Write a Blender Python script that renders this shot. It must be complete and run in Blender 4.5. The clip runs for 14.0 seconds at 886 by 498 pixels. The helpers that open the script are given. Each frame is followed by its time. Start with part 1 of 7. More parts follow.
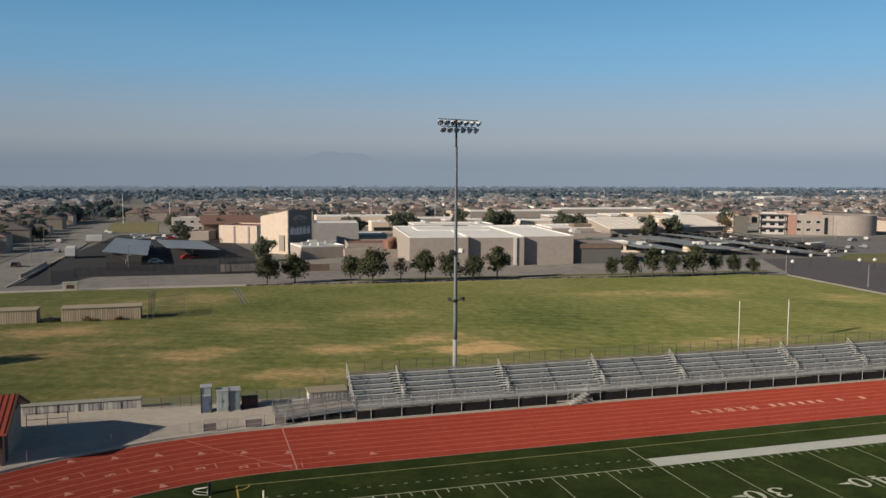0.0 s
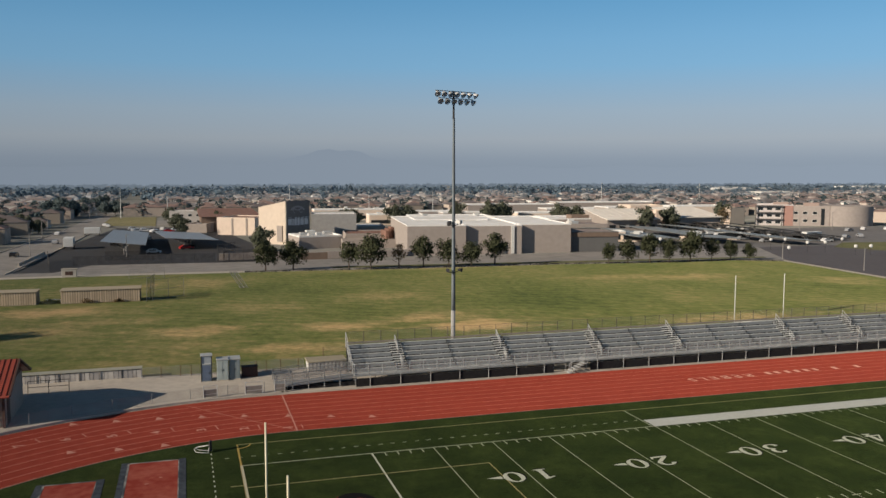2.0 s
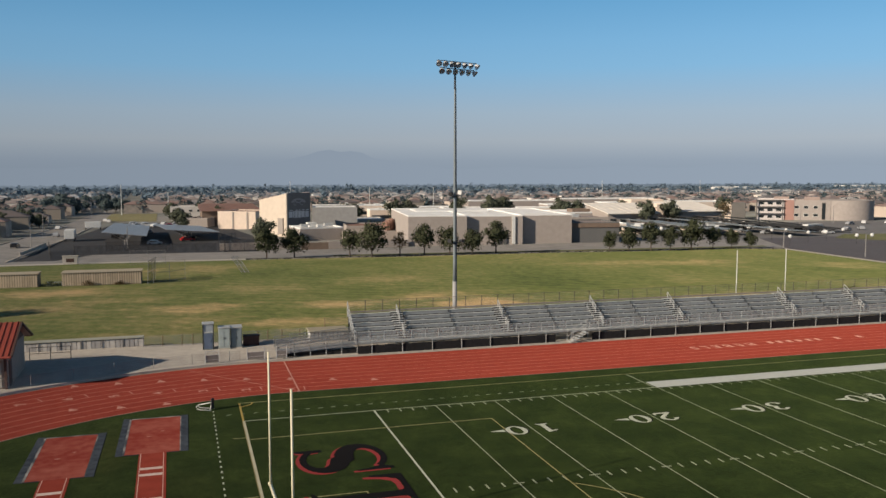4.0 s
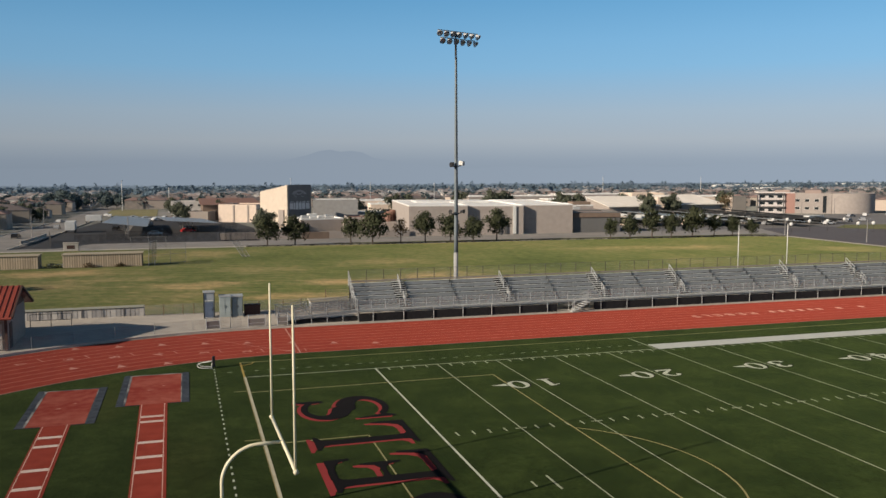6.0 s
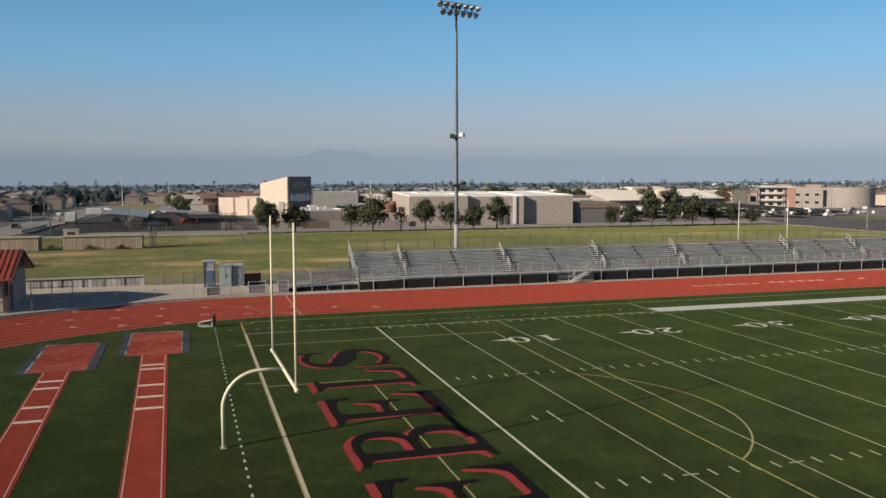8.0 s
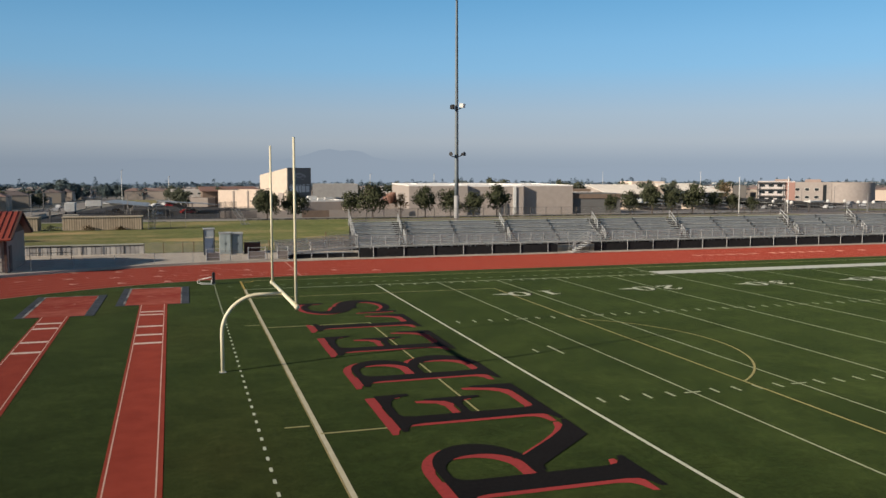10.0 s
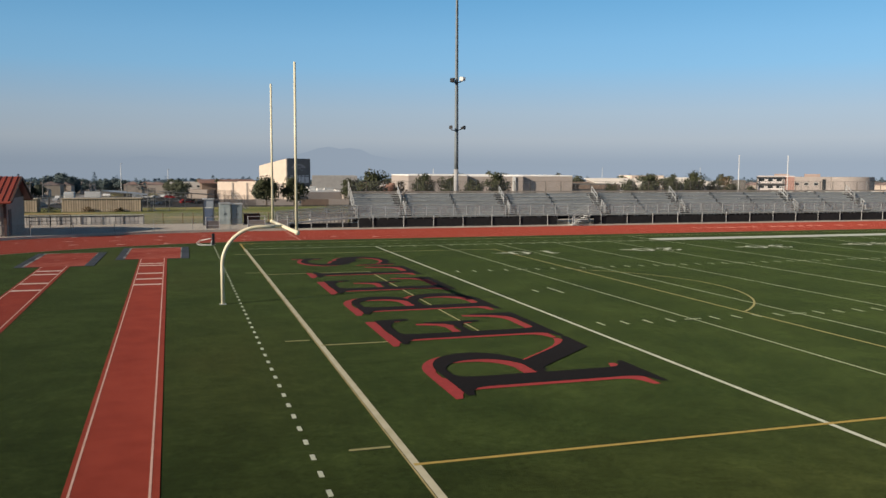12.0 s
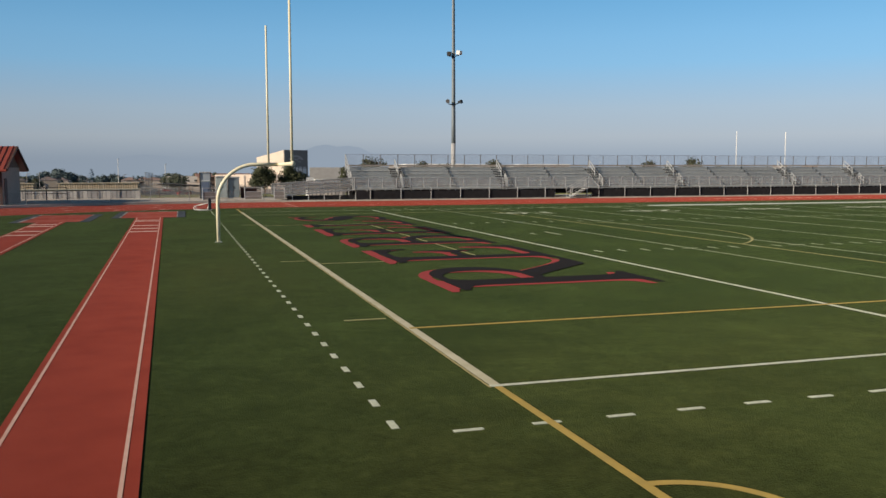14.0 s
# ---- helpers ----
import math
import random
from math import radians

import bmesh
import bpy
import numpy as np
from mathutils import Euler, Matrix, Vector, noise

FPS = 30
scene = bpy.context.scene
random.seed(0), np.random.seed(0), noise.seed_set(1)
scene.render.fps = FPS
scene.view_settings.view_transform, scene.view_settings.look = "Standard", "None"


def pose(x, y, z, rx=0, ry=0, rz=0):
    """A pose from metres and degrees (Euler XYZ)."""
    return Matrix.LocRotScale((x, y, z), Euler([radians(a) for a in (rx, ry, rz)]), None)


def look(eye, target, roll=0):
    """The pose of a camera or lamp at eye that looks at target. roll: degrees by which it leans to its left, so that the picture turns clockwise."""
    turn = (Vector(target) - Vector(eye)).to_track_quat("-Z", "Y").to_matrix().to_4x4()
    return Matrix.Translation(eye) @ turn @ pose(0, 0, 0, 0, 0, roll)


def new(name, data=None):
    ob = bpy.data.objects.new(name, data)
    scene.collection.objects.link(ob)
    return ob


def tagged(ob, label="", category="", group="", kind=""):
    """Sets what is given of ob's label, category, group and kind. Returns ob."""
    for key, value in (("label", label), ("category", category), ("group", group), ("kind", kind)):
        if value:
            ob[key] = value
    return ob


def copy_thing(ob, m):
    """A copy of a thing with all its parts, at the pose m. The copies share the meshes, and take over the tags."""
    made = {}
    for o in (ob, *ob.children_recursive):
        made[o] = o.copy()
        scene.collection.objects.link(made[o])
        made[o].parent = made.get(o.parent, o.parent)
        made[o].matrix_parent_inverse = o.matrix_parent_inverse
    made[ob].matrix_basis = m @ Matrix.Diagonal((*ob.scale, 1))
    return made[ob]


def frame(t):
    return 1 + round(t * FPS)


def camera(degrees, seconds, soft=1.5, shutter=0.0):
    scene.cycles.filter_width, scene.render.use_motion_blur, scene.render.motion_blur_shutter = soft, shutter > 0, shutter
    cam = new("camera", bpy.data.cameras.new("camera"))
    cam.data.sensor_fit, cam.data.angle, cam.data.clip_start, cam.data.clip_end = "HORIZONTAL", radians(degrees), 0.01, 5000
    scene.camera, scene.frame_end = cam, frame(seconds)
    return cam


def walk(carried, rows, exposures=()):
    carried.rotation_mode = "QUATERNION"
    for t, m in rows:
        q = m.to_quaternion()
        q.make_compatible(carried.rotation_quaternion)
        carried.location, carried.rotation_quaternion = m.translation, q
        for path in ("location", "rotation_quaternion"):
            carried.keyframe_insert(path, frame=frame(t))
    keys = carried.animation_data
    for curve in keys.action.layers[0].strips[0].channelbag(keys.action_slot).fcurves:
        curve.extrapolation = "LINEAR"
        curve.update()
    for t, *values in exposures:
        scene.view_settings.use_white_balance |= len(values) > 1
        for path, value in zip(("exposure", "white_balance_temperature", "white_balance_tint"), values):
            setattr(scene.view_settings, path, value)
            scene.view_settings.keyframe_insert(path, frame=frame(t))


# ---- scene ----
PATH = [
    (0, (-12.032, -8.368, 22.729), (-11.4590, -6.4600, 22.5531), 0.3),
    (0.5, (-12.246, -8.754, 22.193), (-11.6680, -6.8480, 22.0127), 0.3),
    (1, (-12.326, -8.975, 21.519), (-11.7466, -7.0698, 21.3387), 0.3),
    (1.5, (-12.308, -9.078, 20.782), (-11.7290, -7.1720, 20.6014), 0.2),
    (2, (-12.286, -9.18, 20.036), (-11.7080, -7.2740, 19.8553), 0.1),
    (2.5, (-12.258, -9.256, 19.266), (-11.6820, -7.3497, 19.0853), 0.1),
    (3, (-12.416, -9.354, 18.48), (-11.8390, -7.4477, 18.3007), 0.1),
    (5.5, (-12.477, -9.415, 14.54), (-11.9020, -7.5083, 14.3626), -0.1),
    (6, (-12.527, -9.483, 13.819), (-11.9517, -7.5754, 13.6417), -0.1),
    (6.5, (-12.61, -9.577, 13.059), (-12.0347, -7.6694, 12.8826), -0.1),
    (7, (-12.587, -9.658, 12.287), (-12.0130, -7.7503, 12.1105), -0.2),
    (7.5, (-12.607, -9.728, 11.63), (-12.0320, -7.8203, 11.4525), -0.1),
    (8, (-12.639, -9.754, 10.871), (-12.0641, -7.8466, 10.6943), -0.1),
    (10.5, (-12.728, -9.858, 7.162), (-12.1504, -7.9512, 6.9864), 0.1),
    (11, (-12.744, -9.907, 6.522), (-12.1652, -8.0012, 6.3436), 0.2),
    (11.5, (-12.773, -10.03, 5.816), (-12.1953, -8.1239, 5.6379), 0.2),
    (12, (-12.829, -10.061, 5.219), (-12.2509, -8.1544, 5.0400), 0.2),
    (12.5, (-12.816, -10.036, 4.664), (-12.2365, -8.1305, 4.4835), 0.2),
    (13, (-12.837, -10.097, 4.052), (-12.2569, -8.1914, 3.8702), 0.1),
    (13.5, (-12.802, -10.066, 3.385), (-12.2209, -8.1614, 3.2012), 0.1),
    (14, (-12.789, -10.141, 2.792), (-12.2073, -8.2366, 2.6077), -0.1),
]
cam = camera(55.2, 14.0, soft=1.5)
walk(cam, [(t, look(eye, target, roll)) for t, eye, target, roll in PATH], ((0, -0.09), (2.4, -0.09), (3, 0.01), (7, 0.08), (10.5, 0.17), (14, 0.21)))

# ---- sky, sun, exposure ----
SUN_ELEVATION, SUN_AZIMUTH = 21.5, 253.3
world = bpy.data.worlds.new("sky")
scene.world = world
world.use_nodes = True
wn, wl = world.node_tree.nodes, world.node_tree.links
for n in list(wn):
    wn.remove(n)
sky = wn.new("ShaderNodeTexSky")
sky.sky_type = "NISHITA"
sky.sun_disc = False
sky.sun_elevation, sky.sun_rotation = radians(SUN_ELEVATION), radians(SUN_AZIMUTH)
sky.altitude, sky.air_density, sky.dust_density, sky.ozone_density = 300, 1.0, 0.8, 1.6
wb = wn.new("ShaderNodeBackground")
wb.inputs["Strength"].default_value = 0.03
wl.new(sky.outputs[0], wb.inputs[0])
# a layer of valley haze that thins out with height above the horizon
coord, sep, haze = wn.new("ShaderNodeTexCoord"), wn.new("ShaderNodeSeparateXYZ"), wn.new("ShaderNodeValToRGB")
wl.new(coord.outputs["Generated"], sep.inputs[0])
wl.new(sep.outputs["Z"], haze.inputs[0])
HAZE_COLOURS = ((0.0, (0.214, 0.262, 0.322)), (0.015, (0.231, 0.278, 0.338)), (0.038, (0.304, 0.348, 0.393)), (0.07, (0.282, 0.368, 0.450)), (0.12, (0.184, 0.370, 0.554)), (0.20, (0.114, 0.316, 0.545)), (0.32, (0.048, 0.135, 0.27)), (0.5, (0.020, 0.07, 0.165)))
while len(haze.color_ramp.elements) < len(HAZE_COLOURS):
    haze.color_ramp.elements.new(0.9)
for el, (at_z, c) in zip(haze.color_ramp.elements, HAZE_COLOURS):
    el.position, el.color = at_z, (*c, 1)
hb, thin, ws = wn.new("ShaderNodeBackground"), wn.new("ShaderNodeMapRange"), wn.new("ShaderNodeMixShader")
wl.new(haze.outputs[0], hb.inputs[0])
# the haze glows more on the side opposite the sun
side = wn.new("ShaderNodeMapRange")
wl.new(sep.outputs["X"], side.inputs["Value"])
side.inputs["From Min"].default_value, side.inputs["From Max"].default_value = -0.2, 0.7
side.inputs["To Min"].default_value, side.inputs["To Max"].default_value = 0.98, 1.30
wl.new(side.outputs[0], hb.inputs["Strength"])
wl.new(sep.outputs["Z"], thin.inputs["Value"])
thin.inputs["From Min"].default_value, thin.inputs["From Max"].default_value = 0.15, 0.60
thin.inputs["To Min"].default_value, thin.inputs["To Max"].default_value = 1.0, 0.0
wo = wn.new("ShaderNodeOutputWorld")
wl.new(thin.outputs[0], ws.inputs[0])
wl.new(wb.outputs[0], ws.inputs[1])
wl.new(hb.outputs[0], ws.inputs[2])
wl.new(ws.outputs[0], wo.inputs[0])
sun_data = bpy.data.lights.new("sun", "SUN")
sun_data.energy, sun_data.angle, sun_data.color = 5.2, radians(0.6), (1.0, 0.86, 0.69)
sun = new("sun", sun_data)
sun.matrix_world = look((-95.7, -28.8, 39.4), (0, 0, 0))

# ---- materials ----
MATS = {}


def mat(name, c1, c2=None, rough=0.7, metal=0.0, scale=4.0, scale2=0.3, mix2=0.35, bump=0.0, bump_scale=30.0, per_object=0.0, spec=0.3, lo=0.35, hi=0.65):
    """A surface whose colour wanders between c1 and c2 at two scales, with fine relief."""
    if name in MATS:
        return MATS[name]
    m = bpy.data.materials.new(name)
    m.use_nodes = True
    n, l = m.node_tree.nodes, m.node_tree.links
    b = n["Principled BSDF"]
    b.inputs["Roughness"].default_value, b.inputs["Metallic"].default_value = rough, metal
    b.inputs["Specular IOR Level"].default_value = spec
    b.inputs["Diffuse Roughness"].default_value = 1.0 if rough > 0.94 else 0.2
    c2 = c2 or tuple(v * 0.8 for v in c1)
    geo = n.new("ShaderNodeNewGeometry")
    fine, wide = n.new("ShaderNodeTexNoise"), n.new("ShaderNodeTexNoise")
    for tex, s, d in ((fine, scale, 4), (wide, scale2, 3)):
        tex.inputs["Scale"].default_value, tex.inputs["Detail"].default_value = s, d
        l.new(geo.outputs["Position"], tex.inputs["Vector"])
    both = n.new("ShaderNodeMix")
    both.inputs["Factor"].default_value = mix2
    l.new(fine.outputs["Fac"], both.inputs["A"])
    l.new(wide.outputs["Fac"], both.inputs["B"])
    fac = both.outputs["Result"]
    if per_object:
        info = n.new("ShaderNodeObjectInfo")
        add = n.new("ShaderNodeMath")
        add.operation = "MULTIPLY_ADD"
        l.new(info.outputs["Random"], add.inputs[0])
        add.inputs[1].default_value = per_object
        l.new(fac, add.inputs[2])
        sub = n.new("ShaderNodeMath")
        sub.operation = "SUBTRACT"
        l.new(add.outputs[0], sub.inputs[0])
        sub.inputs[1].default_value = per_object / 2
        fac = sub.outputs[0]
    ramp = n.new("ShaderNodeValToRGB")
    ramp.color_ramp.elements[0].position, ramp.color_ramp.elements[1].position = lo, hi
    ramp.color_ramp.elements[0].color, ramp.color_ramp.elements[1].color = (*c1, 1), (*c2, 1)
    l.new(fac, ramp.inputs[0])
    l.new(ramp.outputs[0], b.inputs["Base Color"])
    if bump:
        bn, bt = n.new("ShaderNodeBump"), n.new("ShaderNodeTexNoise")
        bt.inputs["Scale"].default_value = bump_scale
        l.new(geo.outputs["Position"], bt.inputs["Vector"])
        bn.inputs["Strength"].default_value, bn.inputs["Distance"].default_value = bump, 0.02
        l.new(bt.outputs["Fac"], bn.inputs["Height"])
        l.new(bn.outputs[0], b.inputs["Normal"])
    MATS[name] = m
    return m


def islands(name, colours, rough=0.85, thin=0.0):
    """A surface whose colour differs from piece to piece of one mesh; thin leaves let light through."""
    m = bpy.data.materials.new(name)
    m.use_nodes = True
    n, l = m.node_tree.nodes, m.node_tree.links
    geo, ramp = n.new("ShaderNodeNewGeometry"), n.new("ShaderNodeValToRGB")
    cr = ramp.color_ramp
    cr.interpolation = "CONSTANT"
    while len(cr.elements) < len(colours):
        cr.elements.new(0.5)
    for i, c in enumerate(colours):
        cr.elements[i].position, cr.elements[i].color = i / len(colours), (*c, 1)
    l.new(geo.outputs["Random Per Island"], ramp.inputs[0])
    l.new(ramp.outputs[0], n["Principled BSDF"].inputs["Base Color"])
    if thin:
        back, mix = n.new("ShaderNodeBsdfTranslucent"), n.new("ShaderNodeMixShader")
        mix.inputs[0].default_value = thin
        l.new(ramp.outputs[0], back.inputs[0])
        l.new(n["Principled BSDF"].outputs[0], mix.inputs[1])
        l.new(back.outputs[0], mix.inputs[2])
        l.new(mix.outputs[0], n["Material Output"].inputs["Surface"])
    n["Principled BSDF"].inputs["Roughness"].default_value = rough
    n["Principled BSDF"].inputs["Specular IOR Level"].default_value = 0.2
    MATS[name] = m
    return m


def mesh_wire(name, colour, cover):
    """Woven wire: mostly see-through, covering a share of what lies behind."""
    m = bpy.data.materials.new(name)
    m.use_nodes = True
    n, l = m.node_tree.nodes, m.node_tree.links
    b, out = n["Principled BSDF"], n["Material Output"]
    b.inputs["Base Color"].default_value, b.inputs["Roughness"].default_value = (*colour, 1), 0.5
    clear, mix = n.new("ShaderNodeBsdfTransparent"), n.new("ShaderNodeMixShader")
    noise_t, geo = n.new("ShaderNodeTexNoise"), n.new("ShaderNodeNewGeometry")
    noise_t.inputs["Scale"].default_value = 0.8
    l.new(geo.outputs["Position"], noise_t.inputs["Vector"])
    f = n.new("ShaderNodeMath")
    f.operation = "MULTIPLY"
    f.inputs[1].default_value = cover * 2
    l.new(noise_t.outputs["Fac"], f.inputs[0])
    l.new(f.outputs[0], mix.inputs[0])
    l.new(clear.outputs[0], mix.inputs[1])
    l.new(b.outputs[0], mix.inputs[2])
    l.new(mix.outputs[0], out.inputs["Surface"])
    MATS[name] = m
    return m


def glow(name, colour, strength=1.0):
    m = bpy.data.materials.new(name)
    m.use_nodes = True
    n, l = m.node_tree.nodes, m.node_tree.links
    e = n.new("ShaderNodeEmission")
    e.inputs[0].default_value, e.inputs[1].default_value = (*colour, 1), strength
    l.new(e.outputs[0], n["Material Output"].inputs["Surface"])
    return m


TURF = mat("artificial_turf", (0.0060, 0.0114, 0.0030), (0.0170, 0.0258, 0.0070), 0.95, scale=5, scale2=0.30, mix2=0.62, bump=0.5, bump_scale=45, spec=0.05, lo=0.41, hi=0.60)
RED_TRACK = mat("red_rubber_track", (0.222, 0.035, 0.022), (0.276, 0.048, 0.030), 0.95, scale=1.2, scale2=0.15, bump=0.3, bump_scale=120, spec=0.08)
BLUE_RUBBER = mat("slate_blue_rubber", (0.024, 0.031, 0.043), (0.066, 0.077, 0.095), 0.95, scale=2.2, spec=0.08)
WHITE_LINE = mat("white_line_paint", (0.60, 0.61, 0.53), (0.38, 0.41, 0.32), 0.85, scale=14, scale2=0.8)
FAINT_LINE = mat("worn_white_line_paint", (0.36, 0.38, 0.28), (0.25, 0.28, 0.19), 0.8, scale=6, scale2=0.6)
TRACK_LINE = mat("worn_track_line_paint", (0.58, 0.27, 0.21), (0.42, 0.14, 0.105), 0.8, scale=5, scale2=0.5)
TRACK_MARK = mat("track_marking_paint", (0.55, 0.29, 0.235), (0.38, 0.165, 0.125), 0.8, scale=5, scale2=0.5)
YELLOW_LINE = mat("yellow_line_paint", (0.44, 0.31, 0.075), (0.34, 0.25, 0.07), 0.8, scale=5, scale2=0.5)
BLACK_PAINT = mat("black_turf_paint", (0.0030, 0.0034, 0.0044), (0.0062, 0.0066, 0.0074), 0.95, scale=8, spec=0.03)
RED_PAINT = mat("red_turf_paint", (0.225, 0.030, 0.032), (0.16, 0.025, 0.026), 0.95, scale=8, spec=0.05)
GRASS = mat("dry_patchy_grass", (0.046, 0.064, 0.014), (0.37, 0.26, 0.125), 0.97, scale=0.60, scale2=0.035, mix2=0.52, bump=0.9, bump_scale=10, spec=0.05, lo=0.39, hi=0.90)

LAWN = mat("mown_lawn", (0.062, 0.072, 0.036), (0.12, 0.112, 0.062), 0.97, scale=0.6, scale2=0.08, bump=0.5, spec=0.05)
for soft_pile, amount in ((TURF, 0.055), (BLACK_PAINT, 0.024), (RED_PAINT, 0.024), (RED_TRACK, 0.007), (GRASS, 0.042)):
    pile = soft_pile.node_tree.nodes["Principled BSDF"]
    pile.inputs["Sheen Weight"].default_value, pile.inputs["Sheen Roughness"].default_value = amount, 0.45 if soft_pile is RED_TRACK else 0.36
    pile.inputs["Sheen Tint"].default_value = (1.0, 0.8, 0.75, 1) if soft_pile is RED_TRACK else (0.72, 1.0, 0.32, 1) if soft_pile is TURF else (1.0, 0.96, 0.68, 1) if soft_pile is GRASS else (1.0, 0.8, 0.75, 1)

for grain in list(GRASS.node_tree.nodes):
    if grain.type == "TEX_NOISE":
        grain.inputs["Detail"].default_value, grain.inputs["Roughness"].default_value = 9, 0.70
        if grain.inputs["Scale"].default_value < 1:
            # the patches are drawn out along the mower's passes
            drawn = GRASS.node_tree.nodes.new("ShaderNodeMapping")
            drawn.inputs["Scale"].default_value = (1.5, 0.8, 1.0)
            GRASS.node_tree.links.new(grain.inputs["Vector"].links[0].from_socket, drawn.inputs[0])
            GRASS.node_tree.links.new(drawn.outputs[0], grain.inputs["Vector"])
for stop, colour in ((0.515, (0.093, 0.112, 0.029)), (0.655, (0.166, 0.154, 0.058))):
    el = next(q for q in GRASS.node_tree.nodes if q.type == "VALTORGB").color_ramp.elements.new(stop)
    el.color = (*colour, 1)


def mown(m):
    """Loose arcs of paler and greener blades left by the mower."""
    n, l = m.node_tree.nodes, m.node_tree.links
    ramp = next(q for q in n if q.type == "VALTORGB")
    geo = next(q for q in n if q.type == "NEW_GEOMETRY")
    src = ramp.inputs[0].links[0].from_socket
    for scale, strong, turn in ((0.10, 0.055, 0.5), (0.23, 0.04, -0.25)):
        wave, mp, ad = n.new("ShaderNodeTexWave"), n.new("ShaderNodeMapping"), n.new("ShaderNodeMath")
        wave.wave_type, ad.operation = "BANDS", "MULTIPLY_ADD"
        wave.bands_direction = "Y"
        mp.inputs["Rotation"].default_value = (0, 0, turn)
        wave.inputs["Scale"].default_value, wave.inputs["Distortion"].default_value = scale, 9.0
        wave.inputs["Detail"].default_value, wave.inputs["Detail Scale"].default_value = 4.0, 0.6
        l.new(geo.outputs["Position"], mp.inputs[0])
        l.new(mp.outputs[0], wave.inputs["Vector"])
        l.new(wave.outputs["Fac"], ad.inputs[0])
        ad.inputs[1].default_value = strong
        l.new(src, ad.inputs[2])
        src = ad.outputs[0]
    l.new(src, ramp.inputs[0])


def trodden(m, colour, spots):
    """Worn ground where the infill shows between the blades: centre, half length, half width, strength."""
    n, l = m.node_tree.nodes, m.node_tree.links
    b = n["Principled BSDF"]
    src = b.inputs["Base Color"].links[0].from_socket
    geo = next(q for q in n if q.type == "NEW_GEOMETRY")
    patch = n.new("ShaderNodeTexNoise")
    patch.inputs["Scale"].default_value, patch.inputs["Detail"].default_value = 0.45, 5
    l.new(geo.outputs["Position"], patch.inputs["Vector"])
    for x, y, a, c, k in spots:
        mp, ln, rg, ml, mx = n.new("ShaderNodeMapping"), n.new("ShaderNodeVectorMath"), n.new("ShaderNodeMapRange"), n.new("ShaderNodeMath"), n.new("ShaderNodeMix")
        mp.inputs["Location"].default_value, mp.inputs["Scale"].default_value = (-x / a, -y / c, 0), (1 / a, 1 / c, 0)
        ln.operation, ml.operation, mx.data_type = "LENGTH", "MULTIPLY", "RGBA"
        ml.use_clamp = True
        rg.interpolation_type = "SMOOTHSTEP"
        rg.inputs["To Min"].default_value, rg.inputs["To Max"].default_value = 1.7 * k, 0.0
        l.new(geo.outputs["Position"], mp.inputs[0])
        l.new(mp.outputs[0], ln.inputs[0])
        l.new(ln.outputs["Value"], rg.inputs["Value"])
        l.new(rg.outputs[0], ml.inputs[0])
        l.new(patch.outputs["Fac"], ml.inputs[1])
        l.new(ml.outputs[0], mx.inputs["Factor"])
        l.new(src, mx.inputs[6])
        mx.inputs[7].default_value = (*colour, 1)
        src = mx.outputs[2]
    l.new(src, b.inputs["Base Color"])


def mottle(m, scale, low, high):
    """Patches of flattened and upright pile that darken and lighten the surface."""
    n, l = m.node_tree.nodes, m.node_tree.links
    b = n["Principled BSDF"]
    src = b.inputs["Base Color"].links[0].from_socket
    geo = next(q for q in n if q.type == "NEW_GEOMETRY")
    for s, k in ((scale, 1.0), (scale * 7, 0.8)):
        tex, rg, mx = n.new("ShaderNodeTexNoise"), n.new("ShaderNodeMapRange"), n.new("ShaderNodeMix")
        tex.inputs["Scale"].default_value, tex.inputs["Detail"].default_value, tex.inputs["Roughness"].default_value = s, 6, 0.65
        rg.inputs["From Min"].default_value, rg.inputs["From Max"].default_value = 0.36, 0.64
        rg.inputs["To Min"].default_value, rg.inputs["To Max"].default_value = 1 - (1 - low) * k, 1 + (high - 1) * k
        mx.data_type, mx.blend_type = "RGBA", "MULTIPLY"
        mx.inputs["Factor"].default_value = 1.0
        l.new(geo.outputs["Position"], tex.inputs["Vector"])
        l.new(tex.outputs["Fac"], rg.inputs["Value"])
        l.new(src, mx.inputs[6])
        l.new(rg.outputs[0], mx.inputs[7])
        src = mx.outputs[2]
    l.new(src, b.inputs["Base Color"])


trodden(TURF, (0.027, 0.026, 0.0080), ((-8, -3, 13, 9, 0.5), (-12, 14, 4, 13, 0.55), (4, 2, 16, 6, 0.4), (-13, 33, 3, 10, 0.45), (-17.5, 45, 2.2, 8, 0.7)))
mottle(TURF, 1.3, 0.70, 1.34)
mottle(GRASS, 0.9, 0.86, 1.16)


